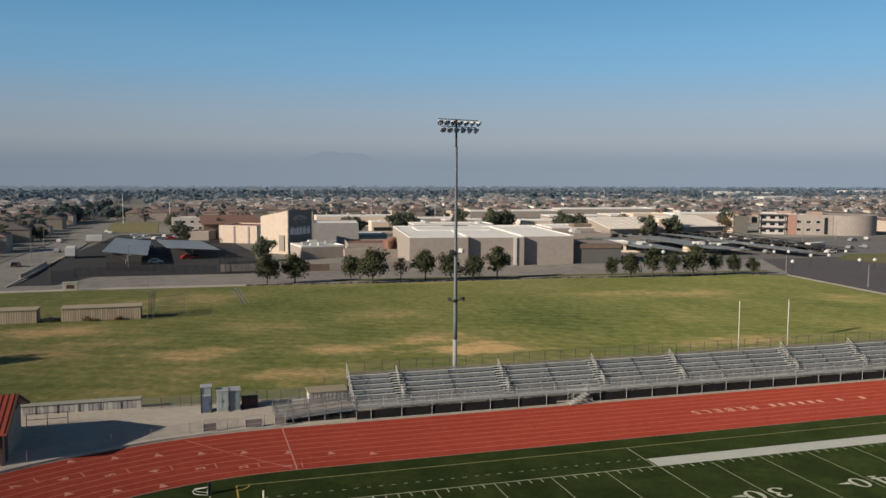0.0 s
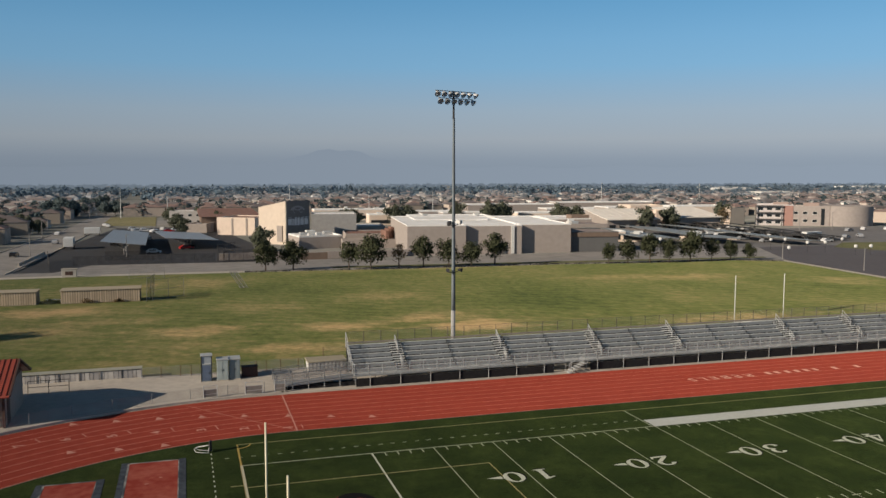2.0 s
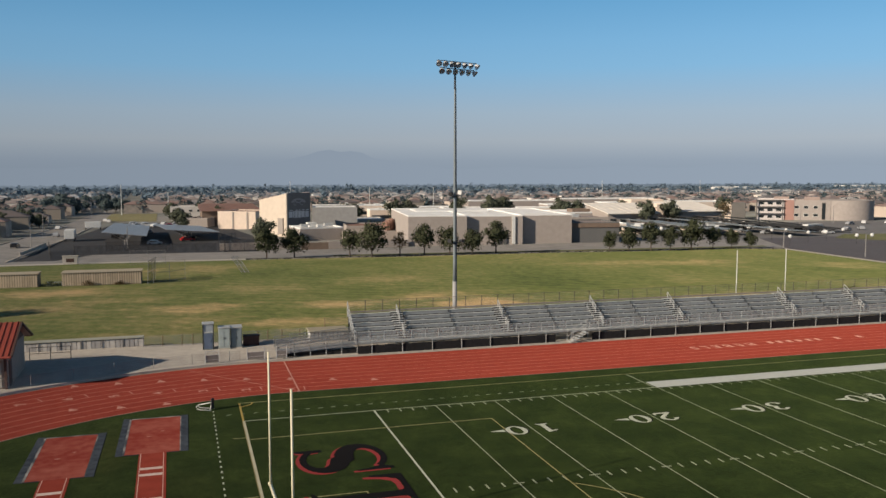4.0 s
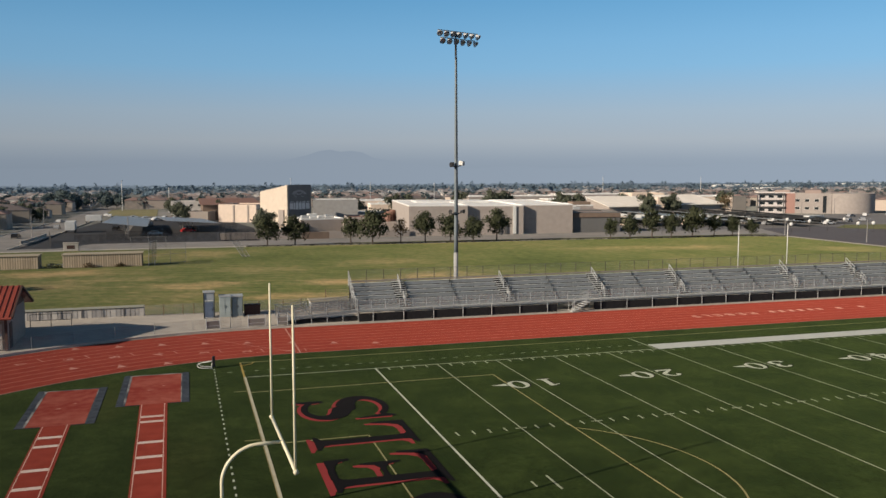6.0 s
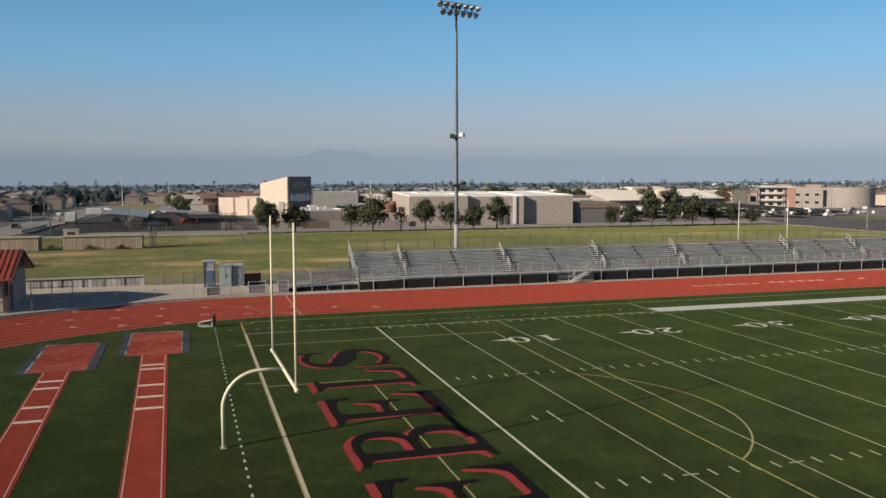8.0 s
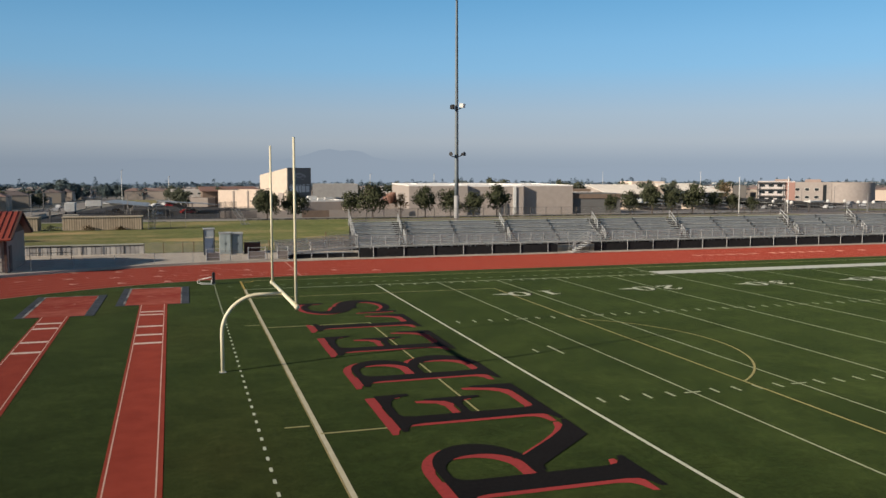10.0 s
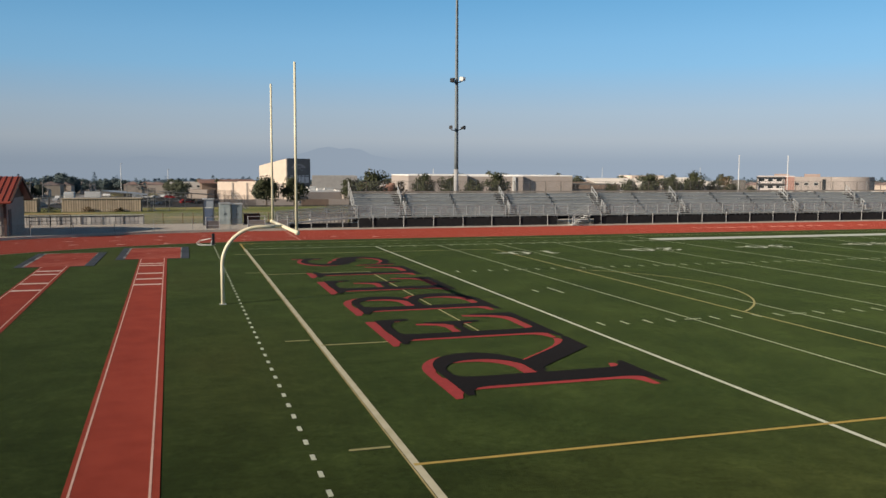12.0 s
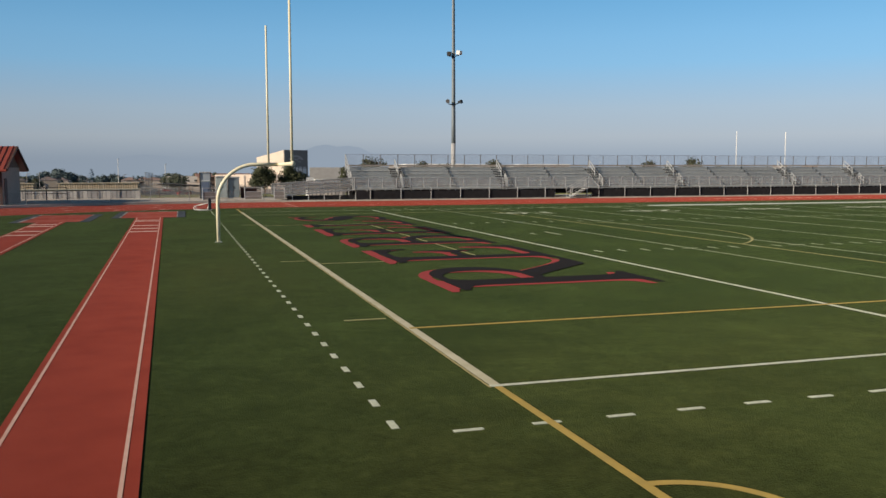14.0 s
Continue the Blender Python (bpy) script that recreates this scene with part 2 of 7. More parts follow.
def wear(m, spots):
    """Bare, trodden places in the grass, or greener ones where the strength is negative: centre, half length, half width, strength."""
    n, l = m.node_tree.nodes, m.node_tree.links
    ramp = next(q for q in n if q.type == "VALTORGB")
    src = ramp.inputs[0].links[0].from_socket
    geo = next(q for q in n if q.type == "NEW_GEOMETRY")
    rag, pull = n.new("ShaderNodeTexNoise"), n.new("ShaderNodeMapping")
    rag.inputs["Scale"].default_value, rag.inputs["Detail"].default_value, rag.inputs["Roughness"].default_value = 0.22, 7, 0.65
    pull.inputs["Scale"].default_value = (0.9, 1.0, 1.0)
    l.new(geo.outputs["Position"], pull.inputs[0])
    l.new(pull.outputs[0], rag.inputs["Vector"])
    for x, y, a, b, k in spots:
        mp = n.new("ShaderNodeMapping")
        mp.inputs["Location"].default_value = (-x / a, -y / b, 0)
        mp.inputs["Scale"].default_value = (1 / a, 1 / b, 0)
        ln, rim, rg, ad = n.new("ShaderNodeVectorMath"), n.new("ShaderNodeMath"), n.new("ShaderNodeMapRange"), n.new("ShaderNodeMath")
        ln.operation, rim.operation, ad.operation = "LENGTH", "MULTIPLY_ADD", "ADD"
        rim.inputs[1].default_value = 2.6
        rg.interpolation_type = "SMOOTHSTEP"
        rg.inputs["From Min"].default_value, rg.inputs["From Max"].default_value = 1.2, 2.7
        rg.inputs["To Min"].default_value, rg.inputs["To Max"].default_value = k, 0.0
        l.new(geo.outputs["Position"], mp.inputs[0])
        l.new(mp.outputs[0], ln.inputs[0])
        l.new(rag.outputs["Fac"], rim.inputs[0])
        l.new(ln.outputs["Value"], rim.inputs[2])
        l.new(rim.outputs[0], rg.inputs["Value"])
        l.new(rg.outputs[0], ad.inputs[0])
        l.new(src, ad.inputs[1])
        src = ad.outputs[0]
    l.new(src, ramp.inputs[0])


WORN_SPOTS = ((-24, 90, 14, 7, -0.06), (-4, 92, 12, 5, -0.03), (44, 118, 30, 14, -0.05), (4, 146, 16, 12, -0.05), (25, 97, 8.5, 4.5, 0.55), (20, 106, 8, 5, 0.29), (-12, 104, 9, 5, 0.31), (7, 102, 8, 4, 0.3), (18, 132, 10, 8, 0.2), (-11, 163, 10, 12, 0.21), (-31, 128, 12, 7, 0.33), (-31, 108, 8, 8, 0.18), (-14, 93, 10, 5, 0.15), (86, 142, 16, 6, 0.2), (73, 148, 12, 4, 0.15), (111, 128, 8, 9, 0.18), (64, 92, 16, 4, 0.21), (-1, 124, 9, 6, 0.13), (-26, 155, 10, 14, 0.2), (40, 180, 34, 5, 0.13), (95, 92, 12, 6, 0.12), (40, 83, 34, 3.5, 0.26), (0, 88, 9, 5, 0.25), (-22, 116, 10, 4, 0.16), (-17, 84, 9, 5, 0.13))
wear(GRASS, WORN_SPOTS)
mown(GRASS)
CONCRETE = mat("pale_concrete", (0.51, 0.465, 0.405), (0.41, 0.37, 0.325), 0.85, scale=1.5, scale2=0.2, bump=0.2)
ASPHALT = mat("grey_asphalt", (0.116, 0.106, 0.112), (0.088, 0.081, 0.086), 0.9, scale=1.0, scale2=0.06, bump=0.3)
PALE_ROAD = mat("worn_pale_road", (0.31, 0.29, 0.27), (0.20, 0.19, 0.18), 0.9, scale=0.35, scale2=0.04)
SUBURB = mat("dusty_town_ground", (0.235, 0.22, 0.205), (0.125, 0.135, 0.115), 0.95, scale=0.06, scale2=0.012, mix2=0.5)
ALUMINIUM = mat("weathered_aluminium", (0.59, 0.605, 0.60), (0.48, 0.495, 0.49), 0.6, metal=0.12, scale=3, scale2=0.4, per_object=0.25)
GALVANISED = mat("galvanised_steel", (0.55, 0.56, 0.56), (0.44, 0.45, 0.45), 0.5, metal=0.3, scale=5)
POLE_STEEL = mat("weathered_pole_steel", (0.30, 0.29, 0.28), (0.22, 0.21, 0.21), 0.6, metal=0.3, scale=2)
LAMP_SILVER = mat("spun_aluminium_reflector", (0.82, 0.83, 0.84), (0.72, 0.73, 0.74), 0.4, metal=0.35, scale=5)
DARK_METAL = mat("dark_painted_metal", (0.03, 0.03, 0.035), (0.05, 0.05, 0.05), 0.5, scale=6)
BLACK_CLOTH = mat("black_windscreen_cloth", (0.012, 0.012, 0.014), (0.022, 0.022, 0.024), 0.9, scale=3)
GOAL_YELLOW = mat("pale_yellow_goal_paint", (0.82, 0.77, 0.58), (0.74, 0.68, 0.48), 0.4, scale=3, spec=0.4)
ROOF_RED = mat("red_metal_roof", (0.33, 0.075, 0.05), (0.26, 0.06, 0.045), 0.45, scale=1.5, scale2=0.3, spec=0.4)
HUT_WALL = mat("tan_split_block", (0.36, 0.305, 0.265), (0.28, 0.24, 0.21), 0.9, scale=4, bump=0.4)
HUT_PALE = mat("pale_hut_panel", (0.46, 0.43, 0.39), (0.40, 0.37, 0.33), 0.8, scale=3)
BROWN_TRIM = mat("dark_brown_trim", (0.06, 0.035, 0.03), (0.09, 0.05, 0.04), 0.7, scale=4)
WHITE_PAINT = mat("white_painted_metal", (0.72, 0.72, 0.70), (0.62, 0.62, 0.60), 0.5, scale=2)
SLAT_CREAM = mat("cream_slat_board", (0.58, 0.47, 0.345), (0.45, 0.36, 0.265), 0.8, scale=2, per_object=0.3)
GREY_BLUE = mat("grey_blue_cabinet_paint", (0.25, 0.29, 0.31), (0.19, 0.23, 0.25), 0.5, scale=2)
WALL_TAN = mat("tan_stucco", (0.40, 0.350, 0.320), (0.35, 0.308, 0.280), 0.9, scale=0.8, scale2=0.08, bump=0.3, per_object=0.2)
WALL_CREAM = mat("cream_stucco", (0.80, 0.67, 0.565), (0.71, 0.59, 0.495), 0.9, scale=0.8, scale2=0.08, bump=0.3)
WALL_DARK = mat("charcoal_wall_panel", (0.125, 0.125, 0.122), (0.10, 0.10, 0.10), 0.8, scale=0.8)
WALL_SLATE = mat("warm_grey_stucco", (0.38, 0.375, 0.37), (0.32, 0.315, 0.31), 0.9, scale=0.8)
WALL_BROWN = mat("brown_block_wall", (0.22, 0.165, 0.13), (0.18, 0.135, 0.11), 0.95, scale=0.8)
WHITE_ROOF = mat("white_roof_membrane", (0.88, 0.87, 0.85), (0.76, 0.75, 0.73), 0.7, scale=0.3, scale2=0.05)
TILE_RED = mat("terracotta_roof", (0.27, 0.15, 0.115), (0.20, 0.115, 0.09), 0.9, scale=0.6)
GLASS_DARK = mat("dark_window_glass", (0.02, 0.025, 0.03), (0.03, 0.035, 0.04), 0.12, scale=1, spec=0.6)
SOLAR = mat("solar_panel_glass", (0.25, 0.25, 0.255), (0.30, 0.30, 0.30), 0.38, scale=0.5, spec=0.5)
LEAF = mat("green_foliage", (0.034, 0.043, 0.022), (0.072, 0.078, 0.041), 0.8, scale=2.5, scale2=0.4, spec=0.2)
# green lifted above LEAF: a little distance haze put into the colour
LEAF_MID = mat("haze_paled_green_foliage", (0.058, 0.074, 0.052), (0.120, 0.126, 0.086), 0.85, scale=2.5, scale2=0.4, spec=0.2)
LEAF_DRY = mat("rusty_foliage", (0.10, 0.075, 0.04), (0.16, 0.11, 0.06), 0.85, scale=2.5, scale2=0.4, spec=0.2)
# far foliage has the distance haze put into its colours, paler band by band
LEAF_FAR = islands("haze_tinted_far_foliage", [(0.095, 0.140, 0.155), (0.120, 0.160, 0.168), (0.088, 0.132, 0.152), (0.130, 0.170, 0.178), (0.105, 0.150, 0.168)], thin=0.45)
LEAF_PALE = islands("haze_pale_far_foliage", [(0.27, 0.36, 0.46), (0.285, 0.375, 0.47), (0.26, 0.345, 0.44)], thin=0.5)
LEAF_HAZE = islands("haze_blue_far_foliage", [(0.195, 0.275, 0.345), (0.21, 0.285, 0.355), (0.18, 0.255, 0.325), (0.22, 0.295, 0.36)], thin=0.5)
BARK = mat("grey_brown_bark", (0.13, 0.10, 0.08), (0.09, 0.07, 0.055), 0.95, scale=6)
HOUSE_WALLS = islands("mixed_stucco_house_walls", [(0.55, 0.48, 0.43), (0.62, 0.55, 0.50), (0.47, 0.42, 0.39), (0.80, 0.78, 0.75), (0.42, 0.37, 0.35), (0.74, 0.68, 0.62)])
HOUSE_ROOFS = islands("mixed_tile_house_roofs", [(0.225, 0.19, 0.18), (0.27, 0.22, 0.21), (0.20, 0.185, 0.185), (0.31, 0.265, 0.25), (0.25, 0.24, 0.245), (0.45, 0.43, 0.42), (0.28, 0.205, 0.185), (0.36, 0.31, 0.29)])
HOUSE_WALL = mat("stucco_house_wall", (0.54, 0.46, 0.40), (0.34, 0.30, 0.26), 0.95, scale=0.3, per_object=1.4)
HOUSE_ROOF = mat("clay_tile_house_roof", (0.27, 0.19, 0.17), (0.15, 0.13, 0.13), 0.9, scale=0.3, per_object=1.4)
CHAIN = mesh_wire("chain_link", (0.30, 0.30, 0.30), 0.16)
NETTING = mesh_wire("dark_netting", (0.06, 0.06, 0.06), 0.40)
CAR_COLOURS = [mat("car_paint_" + k, c, c, 0.25, scale=1, spec=0.6) for k, c in (("white", (0.7, 0.7, 0.7)), ("red", (0.42, 0.03, 0.03)), ("black", (0.02, 0.02, 0.022)), ("silver", (0.35, 0.36, 0.38)))]


# ---- builders ----
def part(name, bm, material, parent=None, label="", smooth=False):
    """Link a bmesh as one mesh object, under its thing where it has one."""
    me = bpy.data.meshes.new(name)
    bmesh.ops.recalc_face_normals(bm, faces=bm.faces)
    bm.to_mesh(me)
    bm.free()
    me.materials.append(material)
    if smooth:
        for p in me.polygons:
            p.use_smooth = True
    ob = new(name, me)
    ob.parent = parent
    if label:
        ob["label"] = label
    return ob


def share(name, me, parent, m):
    """One more object on a mesh that is already there."""
    ob = new(name, me)
    ob.parent = parent
    ob.matrix_basis = m
    return ob


def thing(name, label, category, m=None, group="", kind=""):
    e = new(name)
    e.empty_display_size = 0.2
    if m is not None:
        e.matrix_basis = m
    return tagged(e, label, category, group, kind)


def box(bm, x0, x1, y0, y1, z0, z1, m=None, bevel=0.0):
    vs = [bm.verts.new(p) for p in ((x0, y0, z0), (x1, y0, z0), (x1, y1, z0), (x0, y1, z0), (x0, y0, z1), (x1, y0, z1), (x1, y1, z1), (x0, y1, z1))]
    if m is not None:
        for v in vs:
            v.co = m @ v.co
    fs = [bm.faces.new([vs[i] for i in f]) for f in ((3, 2, 1, 0), (4, 5, 6, 7), (0, 1, 5, 4), (1, 2, 6, 5), (2, 3, 7, 6), (3, 0, 4, 7))]
    if bevel:
        bmesh.ops.bevel(bm, geom=list({e for f in fs for e in f.edges}), offset=bevel, segments=1, affect="EDGES")
    return bm


def tube(bm, pts, r, n=8, r2=None, caps=True):
    """A round bar along a run of points, tapering from r to r2."""
    pts = [Vector(p) for p in pts]
    rings = []
    side = None
    for i, p in enumerate(pts):
        d = (pts[min(i + 1, len(pts) - 1)] - pts[max(i - 1, 0)]).normalized()
        if side is None:
            side = d.orthogonal().normalized()
        side = (side - d * side.dot(d)).normalized()
        up = d.cross(side)
        rr = r if r2 is None else r + (r2 - r) * i / (len(pts) - 1)
        rings.append([bm.verts.new(p + (side * math.cos(a) + up * math.sin(a)) * rr) for a in (2 * math.pi * k / n for k in range(n))])
    for a, b in zip(rings, rings[1:]):
        for k in range(n):
            bm.faces.new((a[k], a[(k + 1) % n], b[(k + 1) % n], b[k]))
    if caps:
        bm.faces.new(rings[0][::-1])
        bm.faces.new(rings[-1])
    return bm


def prism(bm, pts, z0, z1):
    """An upright block over a flat outline."""
    a = [bm.verts.new((x, y, z0)) for x, y in pts]
    b = [bm.verts.new((x, y, z1)) for x, y in pts]
    bm.faces.new(a[::-1])
    bm.faces.new(b)
    for i in range(len(pts)):
        j = (i + 1) % len(pts)
        bm.faces.new((a[i], a[j], b[j], b[i]))
    return bm


SLOPE = ((78, 0.0), (174, -2.1), (212, -3.7), (235, -4.4), (330, -5.8), (6000, -70.0))


def zg(y):
    """Height of the ground: level round the stadium, then falling away from it."""
    if y <= 78:
        return 0.0
    for (y0, z0), (y1, z1) in zip(SLOPE, SLOPE[1:]):
        if y <= y1:
            return z0 + (z1 - z0) * (y - y0) / (y1 - y0)
    return -70.0


def drape(name, outline, lift, material, parent=None):
    """A flat piece that lies on the ground and follows its fall."""
    bm = bmesh.new()
    bm.faces.new([bm.verts.new((x, y, 0)) for x, y in outline])
    for y0, _ in SLOPE[:-1]:
        bmesh.ops.bisect_plane(bm, geom=bm.verts[:] + bm.edges[:] + bm.faces[:], plane_co=(0, y0, 0), plane_no=(0, 1, 0))
    for v in bm.verts:
        v.co.z = zg(v.co.y) + lift
    return part(name, bm, material, parent)


def turned(x, y, z, degrees):
    return pose(x, y, z, 0, 0, degrees)

# ---- ground ----
bm = bmesh.new()
rows_y = [-4600, 78, 174, 212, 235, 330, 4850]
grid = [[bm.verts.new((x, y, zg(y) - 0.06)) for x in (-4700, -600, 0, 600, 4700)] for y in rows_y]
for a, b in zip(grid, grid[1:]):
    for i in range(4):
        bm.faces.new((a[i], a[i + 1], b[i + 1], b[i]))
ground = tagged(part("ground", bm, SUBURB), "dusty town ground falling away from the stadium", "ground", kind="structure")

FIELD_X0, FIELD_X1, NEAR, FAR = -9.144, 100.584, 0.0, 48.768
MID = 24.384
YARD = 0.9144
BEND_X0, BEND_X1, R_IN, LANE, LANES = -4.4, 95.84, 31.25, 1.22, 9
R_OUT = R_IN + LANE * LANES + 0.14


def oval(r, n=40):
    """The outline of the track at that radius of its bends."""
    pts = [(BEND_X0 + r * math.cos(a), MID + r * math.sin(a)) for a in (math.pi / 2 + math.pi * k / n for k in range(n + 1))]
    return pts + [(BEND_X1 + r * math.cos(a), MID + r * math.sin(a)) for a in (-math.pi / 2 + math.pi * k / n for k in range(n + 1))]


def ring(bm, r0, r1, z, n=40):
    a = [bm.verts.new((*p, z)) for p in oval(r0, n)]
    b = [bm.verts.new((*p, z)) for p in oval(r1, n)]
    for i in range(len(a)):
        j = (i + 1) % len(a)
        bm.faces.new((a[i], a[j], b[j], b[i]))
    return bm


bm = bmesh.new()
bm.faces.new([bm.verts.new((*p, 0.0)) for p in oval(R_IN)])
turf = tagged(part("turf", bm, TURF), "dark green artificial turf of a football field", "sports field", kind="structure")

track = tagged(part("running_track", ring(bmesh.new(), R_IN, R_OUT, 0.004, 80), RED_TRACK), "red rubber running track with nine lanes", "running track", kind="structure")
for i in range(LANES + 1):
    r = R_IN + 0.06 + i * LANE
    part("lane_line", ring(bmesh.new(), r - 0.03, r + 0.03, 0.008, 80), TRACK_LINE, track)
part("inner_kerb", ring(bmesh.new(), R_IN - 0.10, R_IN, 0.012, 80), mat("grey_rubber_edge", (0.16, 0.13, 0.10), (0.12, 0.10, 0.08)), track)
part("outer_edge", ring(bmesh.new(), R_OUT, R_OUT + 0.119, 0.02, 80), CONCRETE, track, "pale concrete kerb strip")

# practice grass, walks and lots
GRASS_EDGE = [(-140, 76.5), (112, 76.5), (120.7, 121), (130.3, 167.5), (120, 174), (101, 174.5), (92, 175.5), (76, 179), (56, 180), (34, 181), (21, 183.5), (8, 184.6), (0, 185.4), (-30, 187.5), (-60, 186.5), (-140, 186)]
tagged(drape("practice_field", GRASS_EDGE, 0.0, GRASS), "patchy green and straw-coloured practice field", "grass", kind="structure")
APRON = 0.2
edge = [(BEND_X0 + (R_OUT + 0.12) * math.cos(radians(a)), MID + (R_OUT + 0.12) * math.sin(radians(a))) for a in range(90, 146, 2)]
tagged(part("pavement_apron", prism(bmesh.new(), [(BEND_X0, 76.5)] + edge + [(-70, 52), (-70, 76.5)], -0.1, APRON), CONCRETE), "pale raised concrete apron beside the track", "pavement", kind="structure")
tagged(part("pavement_stand", prism(bmesh.new(), [(BEND_X0 + 0.002, MID + R_OUT + 0.12), (95, MID + R_OUT + 0.12), (95, 76.5), (BEND_X0 + 0.002, 76.5)], -0.1, 0.14), CONCRETE), "pale concrete pad under the grandstand", "pavement", kind="structure")
FAR_EDGE = GRASS_EDGE[3:-1]
tagged(drape("pavement_walk", [(120.7, 121), (122.4, 121), (132.4, 169)] + [(x, y + 5.0) for x, y in FAR_EDGE[1:]] + FAR_EDGE[::-1], 0.02, CONCRETE), "narrow pale concrete walk round the practice field", "pavement", kind="structure")
tagged(drape("road_service", [(132.4, 169)] + [(x, y + 5.0) for x, y in FAR_EDGE[1:]] + [(-140, 191), (-140, 232), (-60, 232), (-30, 232), (40, 222), (100, 222), (165, 222)], 0.0, PALE_ROAD), "worn grey service road behind the practice field", "road", kind="structure")
tagged(drape("parking_lot_east", [(122.4, 121), (132.4, 169), (165, 223), (215, 223), (330, 205), (330, 100), (118, 100)], 0.03, ASPHALT), "dark asphalt court beside the practice field", "parking lot", kind="structure")
tagged(drape("parking_lot_solar", [(100, 222), (165, 223), (215, 223), (330, 207), (330, 320), (250, 322), (105, 325)], 0.01, mat("grey_lot_asphalt", (0.195, 0.188, 0.186), (0.145, 0.14, 0.14), 0.9, scale=0.35, scale2=0.04)), "grey parking lot with solar carports", "parking lot", kind="structure")
tagged(drape("lawn_strip", [(186.9, 214.3), (184.8, 190.9), (330, 178), (330, 226), (224, 231), (207.8, 233.8)], 0.05, LAWN), "strip of lawn beside the parking lot", "grass", kind="structure")
tagged(drape("parking_lot_west", [(-51, 204), (-42, 203), (-36, 225), (6, 222), (10, 300), (0, 420), (-44, 420), (-52, 300)], 0.02, mat("fresh_dark_asphalt", (0.050, 0.049, 0.053), (0.038, 0.038, 0.041), 0.9, scale=0.5, scale2=0.05, bump=0.3)), "dark asphalt lot with solar carports", "parking lot", kind="structure")
tagged(drape("planting_strip", [(21, 189.5), (56, 186), (92, 181.5), (120, 180), (134, 179), (136, 183), (100, 187), (56, 192), (21, 196)], 0.03, LAWN), "dull green planting strip under the street trees", "grass", kind="structure")
tagged(drape("lawn_west", [(-53, 446), (-27, 434), (-30, 548), (-57, 553)], 0.05, mat("pale_dry_lawn", (0.17, 0.165, 0.085), (0.27, 0.235, 0.135), 0.97, scale=0.5, scale2=0.06, bump=0.4, spec=0.05)), "pale dry lawn beside the road", "grass", kind="structure")
tagged(drape("road_west", [(-70, 80), (-52, 200), (-52, 300), (-52, 420), (-60, 700), (-75, 900), (-86, 900), (-72, 700), (-66, 420), (-68, 290), (-72, 200), (-90, 80)], 0.03, PALE_ROAD), "worn pale street beside the school", "road", kind="structure")

# ---- field markings ----

def stripe(name, x0, x1, y0, y1, material, z=0.006):
    bm = bmesh.new()
    box(bm, x0, x1, y0, y1, z - 0.004, z)
    return part(name, bm, material, turf)


for k in range(1, 20):
    stripe("yard_line", 5 * k * YARD - 0.034, 5 * k * YARD + 0.034, NEAR + 0.06, FAR - 0.06, FAINT_LINE)
stripe("goal_line", -0.06, 0.06, NEAR + 0.06, FAR - 0.06, WHITE_LINE)


def slant(name, x0, x1, y0, y1, w, material, z=0.006):
    """A stripe that runs a little askew: its middle at y0 and at y1, and its width."""
    bm = bmesh.new()
    bm.faces.new([bm.verts.new(p) for p in ((x0 - w / 2, y0, z), (x0 + w / 2, y0, z), (x1 + w / 2, y1, z), (x1 - w / 2, y1, z))])
    return part(name, bm, material, turf)


slant("end_line", -8.97, -9.07, NEAR - 0.04, FAR + 0.04, 0.15, mat("end_line_paint", (0.54, 0.51, 0.39), (0.40, 0.37, 0.25), 0.8, scale=2))
slant("end_line_edge", -9.075, -9.175, NEAR - 0.06, FAR + 0.06, 0.035, mat("worn_yellow_line_paint", (0.40, 0.32, 0.14), (0.28, 0.24, 0.11), 0.8, scale=3))
stripe("near_sideline", FIELD_X0 + 0.09, FIELD_X1, NEAR - 0.045, NEAR + 0.045, WHITE_LINE, 0.0088)
stripe("far_sideline", FIELD_X0 + 0.13, 25 * YARD, FAR - 0.06, FAR + 0.06, FAINT_LINE, 0.0088)
stripe("team_area_stripe", 25 * YARD, 75 * YARD, FAR - 0.06, FAR + 1.75, mat("team_stripe_paint", (0.52, 0.54, 0.51), (0.44, 0.46, 0.43), 0.85, scale=3))
stripe("team_area_line", 25 * YARD - 0.25, 25 * YARD - 0.15, FAR + 0.06, 53.35, FAINT_LINE)
bm = bmesh.new()
for k in range(1, 100):
    if k % 5:
        for y0, y1 in ((FAR - 0.75, FAR - 0.10), (NEAR + 0.10, NEAR + 0.75), (32.2, 32.82), (15.95, 16.57)):
            box(bm, k * YARD - 0.05, k * YARD + 0.05, y0, y1, 0.002, 0.006)
    else:
        for y in (32.51, 16.26):
            box(bm, k * YARD - 0.33, k * YARD + 0.33, y - 0.05, y + 0.05, 0.003, 0.008)
tagged(part("hash_marks", bm, FAINT_LINE, turf), kind="stuff")
stripe("try_mark", 2.87, 2.98, 23.65, 25.40, FAINT_LINE)
stripe("try_tick", 1.93, 2.02, 24.2, 24.9, FAINT_LINE)
bm = bmesh.new()
for k in range(-12, 24):
    x = 0.92 * k + 1.05
    box(bm, x - 0.16, x + 0.16, FAR + 1.78, FAR + 1.86, 0.002, 0.006)
tagged(part("coaching_dashes", bm, FAINT_LINE, turf), kind="stuff")
bm = bmesh.new()
for k in range(-12, 60):
    x = 0.92 * k + 1.12
    box(bm, x - 0.17, x + 0.17, NEAR - 1.72, NEAR - 1.64, 0.002, 0.006)
